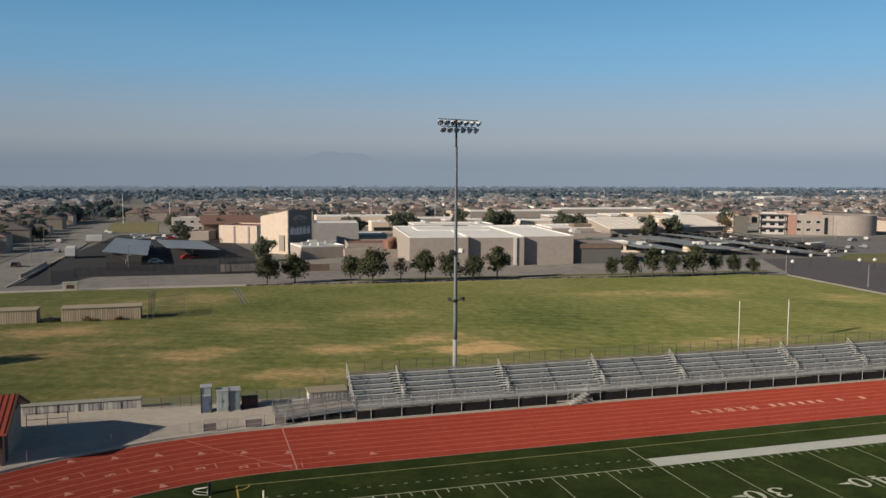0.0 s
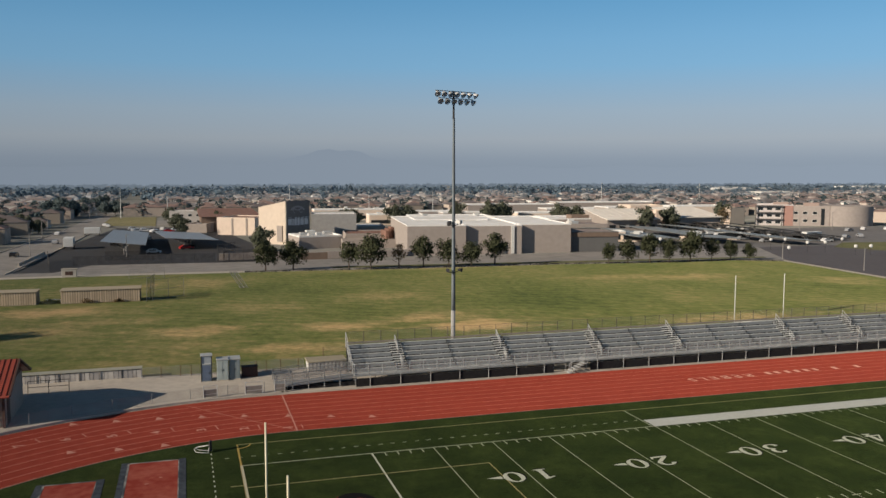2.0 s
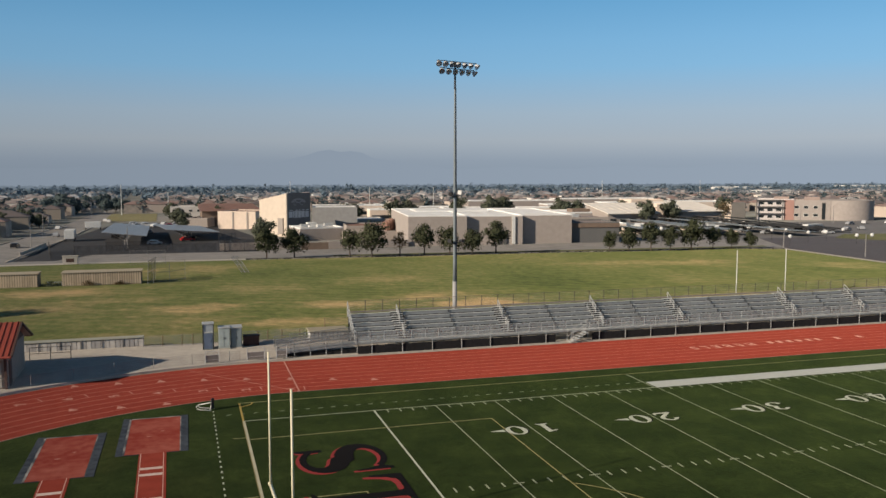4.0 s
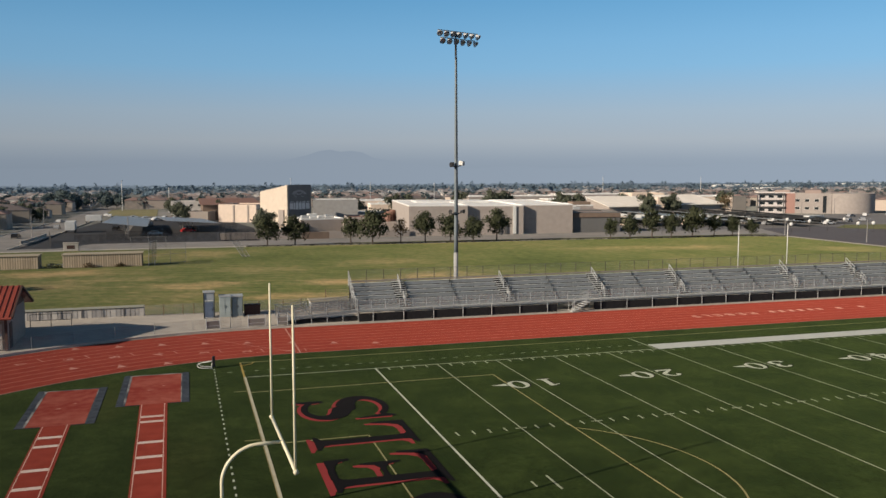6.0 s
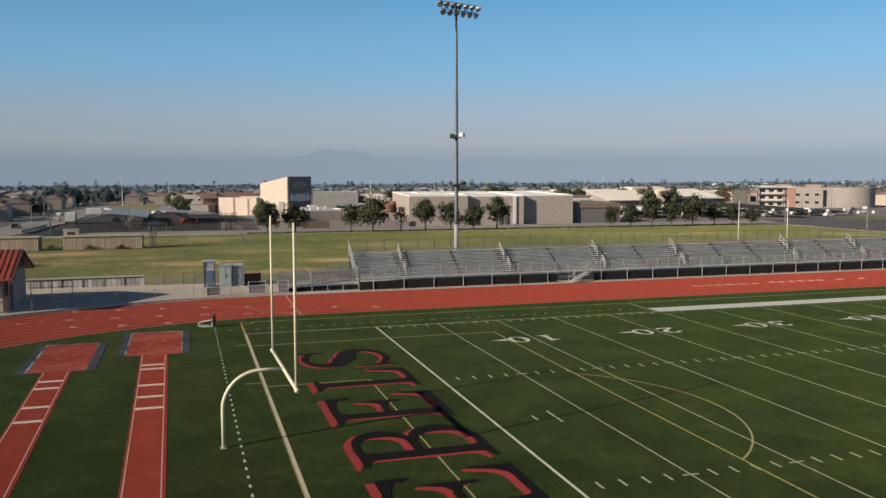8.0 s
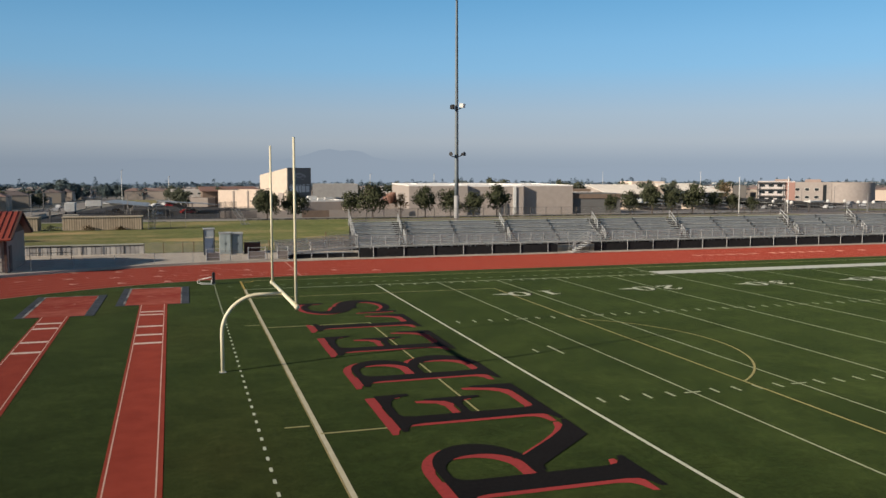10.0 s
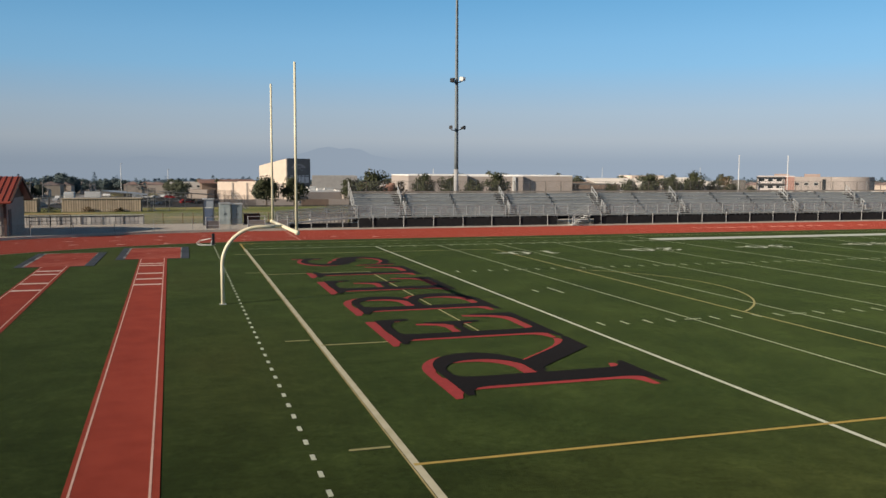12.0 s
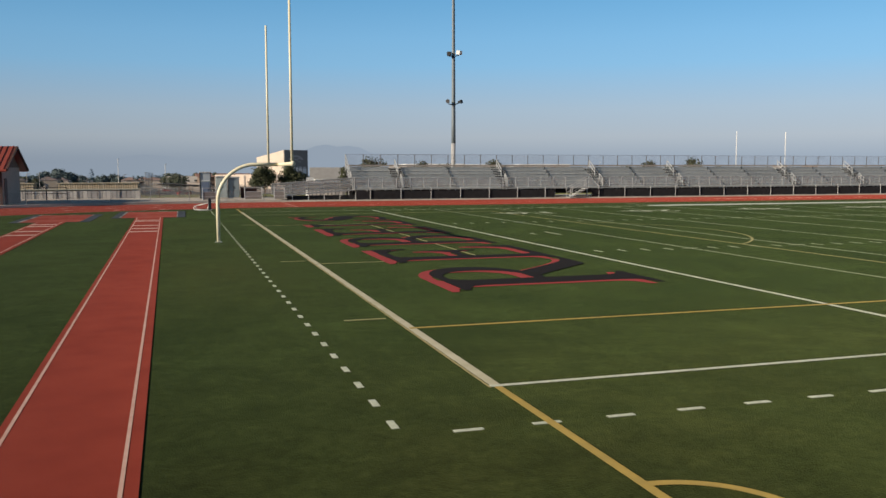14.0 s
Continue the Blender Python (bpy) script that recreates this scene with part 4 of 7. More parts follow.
tube(bm, [(0, 0, 25.5), (0, 0, 28.3)], 0.11, 12)
part("top_bracket", bm, DARK_METAL, lamp)
HEAD = Matrix.Rotation(radians(20), 4, "Z")
for z, half, count, shift in ((28.0, 2.56, 7, 0.26), (27.28, 2.22, 6, 0.28)):
    bm = bmesh.new()
    box(bm, -half + shift, half + shift, -0.05, 0.05, z + 0.24, z + 0.31, HEAD)
    arm_ob = part("crossarm", bm, POLE_STEEL, lamp)
    for k in range(count):
        x = shift - half + 0.12 + (2 * half - 0.24) * k / (count - 1)
        bm = bmesh.new()
        prof = [(0.10, 0.20), (0.17, 0.13), (0.28, -0.08), (0.33, -0.22)]
        rings = []
        tilt = Euler((radians(-50), 0, radians(-18 + 50 * k / (count - 1))))
        for r, h in prof:
            rings.append([bm.verts.new(HEAD @ (tilt.to_matrix() @ Vector((r * math.cos(a), r * math.sin(a), h)) + Vector((x, -0.14, z)))) for a in (2 * math.pi * j / 14 for j in range(14))])
        for a, b in zip(rings, rings[1:]):
            for j in range(14):
                bm.faces.new((a[j], a[(j + 1) % 14], b[(j + 1) % 14], b[j]))
        bm.faces.new(rings[0][::-1])
        part("floodlight", bm, LAMP_SILVER, arm_ob, "round silver floodlight head", smooth=True)
        # lens: the mirrored sky is put into its base colour
        bm = bmesh.new()
        bm.faces.new([bm.verts.new(HEAD @ (tilt.to_matrix() @ Vector((0.265 * math.cos(a), 0.265 * math.sin(a), -0.10)) + Vector((x, -0.14, z)))) for a in (2 * math.pi * j / 14 for j in range(14))])
        part("lens", bm, mat("sky_toned_lamp_glass", (0.30, 0.37, 0.40), (0.22, 0.28, 0.31), 0.18, scale=3, spec=0.8), arm_ob, "glass lens toned pale grey-blue like the sky it mirrors")
        bm = bmesh.new()
        box(bm, x - 0.03, x + 0.03, -0.10, 0.04, z + 0.02, z + 0.25, HEAD)
        part("yoke", bm, POLE_STEEL, arm_ob)
for z, big in ((14.75, True), (9.85, False)):
    bm = bmesh.new()
    tube(bm, [(-0.55, -0.05, z - 0.18), (0, -0.2, z - 0.28), (0.62, -0.05, z - 0.05)], 0.05, 8)
    br = part("bracket", bm, DARK_METAL, lamp)
    for s in (-1, 1):
        bm = bmesh.new()
        if big:
            box(bm, -0.2, 0.2, -0.35, 0.2, -0.2, 0.22, pose(s * 0.5, -0.25, z + (0.15 if s > 0 else 0), 10, 0, s * 30), 0.04)
        else:
            m = pose(s * 0.55, -0.2, z + 0.05, 90, 0, s * 35)
            tube(bm, [m @ Vector((0, 0, -0.1)), m @ Vector((0, 0, 0.35))], 0.08, 10, 0.22)
        part("loudspeaker", bm, WHITE_PAINT if s > 0 and big else DARK_METAL, br)

# a pair of white uprights on the practice field
goal2 = thing("practice_goal", "white combined practice goal with tall thin uprights", "goal post", pose(55.4, 78.9, 0))
for s in (-1, 1):
    bm = bmesh.new()
    tube(bm, [(s * 3.55, 0, 0), (s * 3.55, 0, 7.5)], 0.055, 10, 0.045)
    part("upright", bm, WHITE_PAINT, goal2, smooth=True)
bm = bmesh.new()
tube(bm, [(-3.55, 0, 1.7), (3.55, 0, 1.7)], 0.06, 10)
part("crossbar", bm, WHITE_PAINT, goal2, smooth=True)

# ---- grandstand ----
ST_X0, ST_X1 = 2.45, 86.0
DECK_Y0, DECK_Y1, DECK_Z = 67.45, 68.55, 1.08
ROWS, RUN, RISE = 6, 0.60, 0.345
AISLES = (7.25, 18.0, 28.5, 37.9, 52.3, 61.6, 72.0, 81.5)
stand = thing("bleachers", "long grey aluminium bleachers with guard rails beside the track", "bleachers", pose(0, 0, 0))


def seat_y(i):
    return DECK_Y1 + 0.05 + RUN * i


def seat_z(i):
    return DECK_Z + 0.36 + RISE * i


edges = [ST_X0] + [e for a in AISLES for e in (a - 0.62, a + 0.62)] + [ST_X1]
sections = [(edges[k], edges[k + 1]) for k in range(0, len(edges), 2)]
# darker copies of the seat metal: shade between the rows put into the colour
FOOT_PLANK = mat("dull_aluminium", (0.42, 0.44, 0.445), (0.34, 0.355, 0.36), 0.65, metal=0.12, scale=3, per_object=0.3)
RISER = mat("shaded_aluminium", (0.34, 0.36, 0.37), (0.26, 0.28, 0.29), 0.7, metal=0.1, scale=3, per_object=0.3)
for x0, x1 in sections:
    runs = max(1, round((x1 - x0) / 4.6))
    for k in range(runs):
        a, b = x0 + (x1 - x0) * k / runs + 0.03, x0 + (x1 - x0) * (k + 1) / runs - 0.03
        for i in range(ROWS):
            y, z = seat_y(i), seat_z(i)
            bm = bmesh.new()
            box(bm, a, b, y, y + 0.25, z - 0.045, z, bevel=0.012)
            part("seat_plank", bm, ALUMINIUM, stand)
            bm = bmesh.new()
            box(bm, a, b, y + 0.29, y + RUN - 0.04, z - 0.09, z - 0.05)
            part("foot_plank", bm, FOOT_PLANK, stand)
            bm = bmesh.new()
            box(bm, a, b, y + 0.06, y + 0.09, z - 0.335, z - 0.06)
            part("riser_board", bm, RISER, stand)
            bm = bmesh.new()
            box(bm, a - 0.05, a - 0.005, y - 0.03, y + 0.27, z - 0.20, z + 0.006)
            part("seat_bracket", bm, DARK_METAL, stand, "dark bracket at the plank joint")
bm = bmesh.new()
box(bm, ST_X0 - 0.1, ST_X1, DECK_Y0, DECK_Y1 + 0.15, DECK_Z - 0.06, DECK_Z)
part("walkway", bm, ALUMINIUM, stand)
bm = bmesh.new()
box(bm, ST_X0 - 0.1, ST_X1, DECK_Y0 - 0.05, DECK_Y0 - 0.005, DECK_Z - 0.07, DECK_Z + 0.07)
part("fascia", bm, mat("dim_fascia", (0.30, 0.31, 0.31), (0.24, 0.25, 0.25), 0.7, scale=3), stand)
STAIR_X = 23.8
bm = bmesh.new()
for a, b in ((ST_X0, STAIR_X - 1.4), (STAIR_X + 2.6, ST_X1)):
    box(bm, a, b, DECK_Y0 - 0.38, DECK_Y0 - 0.36, 0.14, DECK_Z - 0.16)
part("skirt", bm, BLACK_CLOTH, stand, "black cloth skirt under the walkway")
bm = bmesh.new()
box(bm, ST_X0, ST_X1, seat_y(ROWS) - 0.1, seat_y(ROWS) - 0.07, 0.4, seat_z(ROWS - 1) - 0.1)
part("back_skirt", bm, BLACK_CLOTH, stand)
# frames underneath
x = ST_X0 + 0.2
while x < ST_X1:
    bm = bmesh.new()
    box(bm, x - 0.04, x + 0.04, DECK_Y0 + 0.6, DECK_Y0 + 0.68, 0, DECK_Z - 0.1)
    box(bm, x - 0.04, x + 0.04, seat_y(ROWS - 1) + 0.3, seat_y(ROWS - 1) + 0.38, 0, seat_z(ROWS - 1) - 0.06)
    tube(bm, [(x, DECK_Y1, DECK_Z - 0.25), (x, seat_y(ROWS - 1) + 0.3, seat_z(ROWS - 1) - 0.45)], 0.05, 6)
    part("support_frame", bm, GALVANISED, stand)
    x += 1.83


def rail_run(parent, pts, height, gap, mids, r=0.024, post_name="rail_post", base=0.0, metal=None):
    """A guard rail over a run of points: posts at even gaps, a top rail and rails between."""
    for a, b in zip(pts, pts[1:]):
        a, b = Vector(a), Vector(b)
        n = max(1, round((b - a).length / gap))
        for k in range(n + 1):
            p = a + (b - a) * k / n
            bm = bmesh.new()
            tube(bm, [p - Vector((0, 0, base)), p + Vector((0, 0, height))], max(r * 1.25, 0.034), 6)
            part(post_name, bm, metal or GALVANISED, parent)
        for h in (height, *mids):
            bm = bmesh.new()
            tube(bm, [a + Vector((0, 0, h)), b + Vector((0, 0, h))], r, 6)
            part("rail", bm, metal or GALVANISED, parent)


rail_run(stand, [(ST_X0 - 0.1, DECK_Y0 - 0.02, DECK_Z), (STAIR_X - 0.1, DECK_Y0 - 0.02, DECK_Z)], 1.05, 1.3, (), 0.008, metal=mat("dull_rail_steel", (0.42, 0.43, 0.435), (0.33, 0.34, 0.345), 0.6, metal=0.2, scale=4))
rail_run(stand, [(STAIR_X + 2.2, DECK_Y0 - 0.02, DECK_Z), (ST_X1, DECK_Y0 - 0.02, DECK_Z)], 1.05, 1.3, (), 0.008, metal=mat("dull_rail_steel", (0.42, 0.43, 0.435), (0.33, 0.34, 0.345), 0.6, metal=0.2, scale=4))
bm = bmesh.new()
for a, b in ((ST_X0, STAIR_X - 0.1), (STAIR_X + 2.2, ST_X1)):
    box(bm, a, b, DECK_Y0 - 0.03, DECK_Y0 - 0.025, DECK_Z + 0.14, DECK_Z + 1.05)
part("guard_mesh", bm, mesh_wire("guard_mesh", (0.34, 0.36, 0.37), 0.20), stand, "chain-link infill of the front rail")
BACK_Y, BACK_Z = seat_y(ROWS - 1) + 0.55, seat_z(ROWS - 1) - 0.05
rail_run(stand, [(ST_X0, BACK_Y, BACK_Z), (ST_X1, BACK_Y, BACK_Z)], 1.28, 1.75, (), 0.012, post_name="back_post", base=0.3, metal=mat("dark_rust_post", (0.10, 0.09, 0.085), (0.07, 0.065, 0.06), 0.8, scale=4))
bm = bmesh.new()
box(bm, ST_X0, ST_X1, BACK_Y - 0.10, BACK_Y - 0.06, BACK_Z + 0.10, BACK_Z + 0.26)
part("back_board", bm, mat("brown_grey_board", (0.30, 0.27, 0.24), (0.24, 0.21, 0.19), 0.8), stand, "brown-grey board along the top row")
bm = bmesh.new()
box(bm, ST_X0, ST_X1, BACK_Y - 0.004, BACK_Y, BACK_Z + 0.05, BACK_Z + 1.28)
part("back_mesh", bm, mesh_wire("fine_chain_link", (0.26, 0.25, 0.24), 0.07), stand, "chain-link fence along the top row")
# sloping end rail
y0, y1 = DECK_Y0, BACK_Y
for h in (1.05, 0.6, 0.15):
    bm = bmesh.new()
    tube(bm, [(ST_X0 - 0.05, DECK_Y1, DECK_Z + h), (ST_X0 - 0.05, y1, BACK_Z + h + 0.2)], 0.026, 6)
    tube(bm, [(ST_X0 - 0.05, y0, DECK_Z + h), (ST_X0 - 0.05, DECK_Y1, DECK_Z + h)], 0.026, 6)
    part("end_rail", bm, GALVANISED, stand)
for k in range(5):
    u = k / 4
    y = DECK_Y1 + (y1 - DECK_Y1) * u
    bm = bmesh.new()
    tube(bm, [(ST_X0 - 0.05, y, DECK_Z + (BACK_Z - DECK_Z) * u - 0.3), (ST_X0 - 0.05, y, DECK_Z + (BACK_Z + 0.2 - DECK_Z) * u + 1.05)], 0.03, 6)
    part("end_post", bm, GALVANISED, stand)
bm = bmesh.new()
bm.faces.new([bm.verts.new(p) for p in ((ST_X0 - 0.06, DECK_Y1, DECK_Z + 0.1), (ST_X0 - 0.06, y1, BACK_Z + 0.2), (ST_X0 - 0.06, y1, BACK_Z + 1.25), (ST_X0 - 0.06, DECK_Y1, DECK_Z + 1.05))])
part("end_mesh", bm, CHAIN, stand)
# aisle steps and hand rails
for a in AISLES:
    for i in range(ROWS):
        for half in (0, 1):
            bm = bmesh.new()
            y = seat_y(i) - 0.08 + half * RUN / 2
            z = DECK_Z + RISE * i + (half + 1) * RISE / 2 + 0.02
            box(bm, a - 0.60, a + 0.60, y, y + RUN / 2 + 0.02, z - 0.05, z)
            st = part("aisle_step", bm, ALUMINIUM, stand)
            bm = bmesh.new()
            box(bm, a - 0.60, a + 0.60, y - 0.012, y + 0.035, z + 0.0015, z + 0.006)
            part("step_nosing", bm, WHITE_PAINT, st)
    for (i0, i1) in ((0, 1), (3, 5)):
        p0 = Vector((a + 0.05, seat_y(i0) + 0.2, seat_z(i0) - 0.3))
        p1 = Vector((a + 0.05, seat_y(i1) + 0.35, seat_z(i1) - 0.1))
        bm = bmesh.new()
        up = Vector((0, 0, 0.80))
        tube(bm, [p0, p0 + up, p1 + up, p1], 0.044, 6)
        tube(bm, [p0 + up * 0.5, p1 + up * 0.5], 0.032, 6)
        tube(bm, [(p0 + p1) / 2, (p0 + p1) / 2 + up], 0.03, 6)
        part("hand_rail", bm, GALVANISED, stand, "pale aisle hand rail")
# entry stairs from the track
for k in range(6):
    bm = bmesh.new()
    x = STAIR_X + 0.32 * k
    box(bm, x, x + 0.34, DECK_Y0 - 0.95, DECK_Y0 - 0.03, 0.17 * k + 0.10, 0.17 * k + 0.16)
    part("entry_step", bm, ALUMINIUM, stand)
for y in (DECK_Y0 - 0.95, DECK_Y0 - 0.05):
    bm = bmesh.new()
    a, b = Vector((STAIR_X, y, 0.05)), Vector((STAIR_X + 2.0, y, DECK_Z))
    tube(bm, [a, a + Vector((0, 0, 1.0)), b + Vector((0, 0, 1.0)), b], 0.026, 6)
    tube(bm, [a + Vector((0, 0, 0.5)), b + Vector((0, 0, 0.5))], 0.022, 6)
    part("stair_rail", bm, GALVANISED, stand)

# wheelchair ramp at the end of the bleachers
ramp = thing("access_ramp", "grey aluminium access ramp with mesh railings", "ramp", pose(0, 0, 0))
bm = bmesh.new()
vs = [(-4.9, 67.5, 0.55), (2.5, 67.5, DECK_Z), (2.5, 68.9, DECK_Z), (-4.9, 68.9, 0.55)]
prev = [bm.verts.new(p) for p in vs] + [bm.verts.new((p[0], p[1], p[2] - 0.1)) for p in vs]
for f in ((0, 1, 2, 3), (7, 6, 5, 4), (0, 4, 5, 1), (1, 5, 6, 2), (2, 6, 7, 3), (3, 7, 4, 0)):
    bm.faces.new([prev[i] for i in f])
part("deck", bm, mat("dark_ramp_deck", (0.30, 0.31, 0.32), (0.22, 0.23, 0.24), 0.6, metal=0.2, scale=3), ramp)
for y in (67.5, 68.9, 70.4):
    rail_run(ramp, [(-4.9, y, 0.55), (2.5, y, DECK_Z)], 1.05, 1.5, (0.7, 0.35), metal=mat("dim_ramp_steel", (0.27, 0.28, 0.285), (0.20, 0.21, 0.215), 0.6, metal=0.2, scale=4))
    bm = bmesh.new()
    bm.faces.new([bm.verts.new(p) for p in ((-4.9, y + 0.01, 0.6), (2.5, y + 0.01, DECK_Z + 0.1), (2.5, y + 0.01, DECK_Z + 1.05), (-4.9, y + 0.01, 1.6))])
    part("rail_mesh", bm, MATS["ramp_mesh"] if "ramp_mesh" in MATS else mesh_wire("ramp_mesh", (0.22, 0.23, 0.24), 0.34), ramp)
bm = bmesh.new()
box(bm, -4.6, 2.5, 69.0, 70.4, 0.28, 0.40)
part("lower_deck", bm, MATS["dark_ramp_deck"], ramp)
bm = bmesh.new()
box(bm, -3.8, 2.5, 67.75, 67.78, 0.03, 0.55)
part("skirt", bm, BLACK_CLOTH, ramp)
for k in range(6):
    bm = bmesh.new()
    x = -4.8 + 1.45 * k
    box(bm, x - 0.03, x + 0.03, 67.52, 67.58, 0, 0.5 + 0.06 * k)
    box(bm, x - 0.03, x + 0.03, 70.3, 70.36, 0, 0.32)
    part("leg", bm, GALVANISED, ramp)

# low chain-link fence between track and stand
fence = thing("track_fence", "low galvanised chain-link fence along the track", "fence", pose(0, 0, 0))
x = 3.75
while x < 86:
    bm = bmesh.new()
    tube(bm, [(x, 67.0, 0.0), (x, 67.0, 1.22)], 0.032, 6)
    part("post", bm, GALVANISED, fence)
    x += 2.93

# ---- beside the track ----
hut = thing("snack_hut", "tan block hut with a red standing-seam metal roof", "hut", pose(0, 0, 0.15))
HX0, HX1, HY0, HY1, HY = -36.85, -26.1, 62.3, 69.7, 66.0
bm = bmesh.new()
prism(bm, [(HX0, HY0), (HX1, HY0), (HX1, HY1), (HX0, HY1)], 0, 2.95)
part("wall", bm, HUT_WALL, hut)
bm = bmesh.new()
for x0, x1 in ((HX0, HX0 + 0.25), (HX1 - 0.25, HX1 - 0.003)):
    a = [bm.verts.new(p) for p in ((x0, HY0, 2.95), (x0, HY1, 2.95), (x0, HY, 4.45))]
    b = [bm.verts.new(p) for p in ((x1, HY0, 2.95), (x1, HY1, 2.95), (x1, HY, 4.45))]
    bm.faces.new(a)
    bm.faces.new(b[::-1])
    for i in range(3):
        j = (i + 1) % 3
        bm.faces.new((a[i], a[j], b[j], b[i]))
part("gable", bm, BROWN_TRIM, hut, "dark brown gable")
for s, y_e in ((-1, 61.3), (1, 70.7)):
    z_e = 2.78
    ridge, eave = Vector((0, HY, 4.66)), Vector((0, y_e, z_e))
    d = (eave - ridge).normalized()
    nrm = Vector((0, -d.z, d.y)) if s > 0 else Vector((0, d.z, -d.y))
    nrm = nrm if nrm.z > 0 else -nrm
    bm = bmesh.new()
    q = [Vector((x, p.y, p.z)) + nrm * h for h in (0, -0.12) for x, p in ((HX0 - 0.8, ridge), (HX1 + 0.5, ridge), (HX1 + 0.5, eave), (HX0 - 0.8, eave))]
    v = [bm.verts.new(p) for p in q]
    for f in ((0, 1, 2, 3), (7, 6, 5, 4), (0, 4, 5, 1), (1, 5, 6, 2), (2, 6, 7, 3), (3, 7, 4, 0)):
        bm.faces.new([v[i] for i in f])
    slab = part("roof", bm, ROOF_RED, hut)
    x = HX0 - 0.75
    while x < HX1 + 0.5:
        bm = bmesh.new()
        tube(bm, [Vector((x, ridge.y, ridge.z)) + nrm * 0.03, Vector((x, eave.y, eave.z)) + nrm * 0.03], 0.035, 4)
        part("standing_seam", bm, ROOF_RED, slab)
        x += 0.42
    bm = bmesh.new()
    tube(bm, [(HX0 - 0.8, y_e + s * 0.05, z_e - 0.08), (HX1 + 0.5, y_e + s * 0.05, z_e - 0.08)], 0.10, 8)
    part("gutter", bm, ROOF_RED, slab, "red half-round gutter")
    bm = bmesh.new()
    tube(bm, [(HX1 + 0.51, HY, 4.60), (HX1 + 0.51, y_e, z_e - 0.05)], 0.11, 4)
    part("rake_trim", bm, BROWN_TRIM, slab)
bm = bmesh.new()
box(bm, HX1, HX1 + 0.05, 62.9, 63.9, 0.05, 2.1)
part("door", bm, BROWN_TRIM, hut, "dark hut door")
for z0, z1 in ((0.15, 0.85), (0.95, 2.1)):
    bm = bmesh.new()
    box(bm, -31.0, HX1 - 0.4, HY0 - 0.06, HY0 - 0.003, z0, z1)
    part("shutter", bm, HUT_PALE, hut, "pale rolling shutter")
bm = bmesh.new()
box(bm, HX1 - 0.18, HX1 + 0.02, HY0 - 0.25, HY0 - 0.06, 0, 2.8)
part("corner_post", bm, BROWN_TRIM, hut)

# slatted shelter along the apron
shelter = thing("slatted_screen", "long low screen of pale slats with a grey top", "screen", pose(0, 0.9, 0.0))
SX0, SX1, SY0, SY1, SH = -28.0, -16.75, 75.6, 76.6, 1.02
bm = bmesh.new()
box(bm, SX0, SX1, SY0 - 0.08, SY1, SH, SH + 0.09, bevel=0.02)
part("top", bm, mat("weathered_grey_board", (0.36, 0.36, 0.31), (0.29, 0.29, 0.25), 0.9, scale=2), shelter, "weathered grey top")
bm = bmesh.new()
box(bm, SX0, SX1, SY0 + 0.25, SY0 + 0.29, 0.08, SH)
part("backing", bm, mat("dim_grey_panel", (0.27, 0.27, 0.28), (0.21, 0.21, 0.22), 0.9, scale=1), shelter)
x, k = SX0 + 0.1, 0
while x < SX1 - 0.2:
    w = (0.30, 0.46, 0.38)[k % 3]
    bm = bmesh.new()
    box(bm, x, x + w, SY0 + 0.02, SY0 + 0.05, 0.12, SH - 0.08)
    part("slat", bm, mat("whitewashed_slat", (0.50, 0.48, 0.46), (0.33, 0.32, 0.32), 0.8, scale=2, per_object=0.8), shelter)
    x += w + 0.05
    k += 1
for k in range(7):
    x = SX0 + 0.04 + (SX1 - SX0 - 0.08) * k / 6
    bm = bmesh.new()
    box(bm, x - 0.03, x + 0.03, SY0 - 0.04, SY0 + 0.01, 0, SH)
    part("post", bm, POLE_STEEL, shelter)

# low rail in front of it
rail = thing("pipe_rail", "short dark pipe rail on the apron", "rail", pose(-26.2, 72.6, 0.2))
for x in (0, 1.7, 3.4):
    bm = bmesh.new()
    tube(bm, [(x, 0, 0), (x, 0, 1.15)], 0.035, 6)
    part("post", bm, DARK_METAL, rail)
for z in (0.6, 1.15):
    bm = bmesh.new()
    tube(bm, [(0, 0, z), (3.4, 0, z)], 0.03, 6)
    part("bar", bm, DARK_METAL, rail)

# fence and gates along the bend
bend = thing("bend_fence", "low chain-link fence with gates round the bend of the track", "fence", pose(0, 0, 0))
for k in range(9):
    a = radians(92 + 4.3 * k)
    r = R_OUT + 0.73
    p = Vector((CX + r * math.cos(a), CY + r * math.sin(a), 0))
    bm = bmesh.new()
    tube(bm, [p, p + Vector((0, 0, 1.15))], 0.024, 6)
    part("post", bm, MATS["dim_ramp_steel"], bend)
bm = bmesh.new()
prev = None
for k in range(25):
    a = radians(95 + 30 * k / 24)
    r = R_OUT + 0.73
    p = Vector((CX + r * math.cos(a), CY + r * math.sin(a), 0))
    cur = [bm.verts.new(p + Vector((0, 0, h))) for h in (0.05, 1.12)]
    if prev:
        bm.faces.new((prev[0], cur[0], cur[1], prev[1]))
    prev = cur
part("mesh_infill", bm, CHAIN, bend)


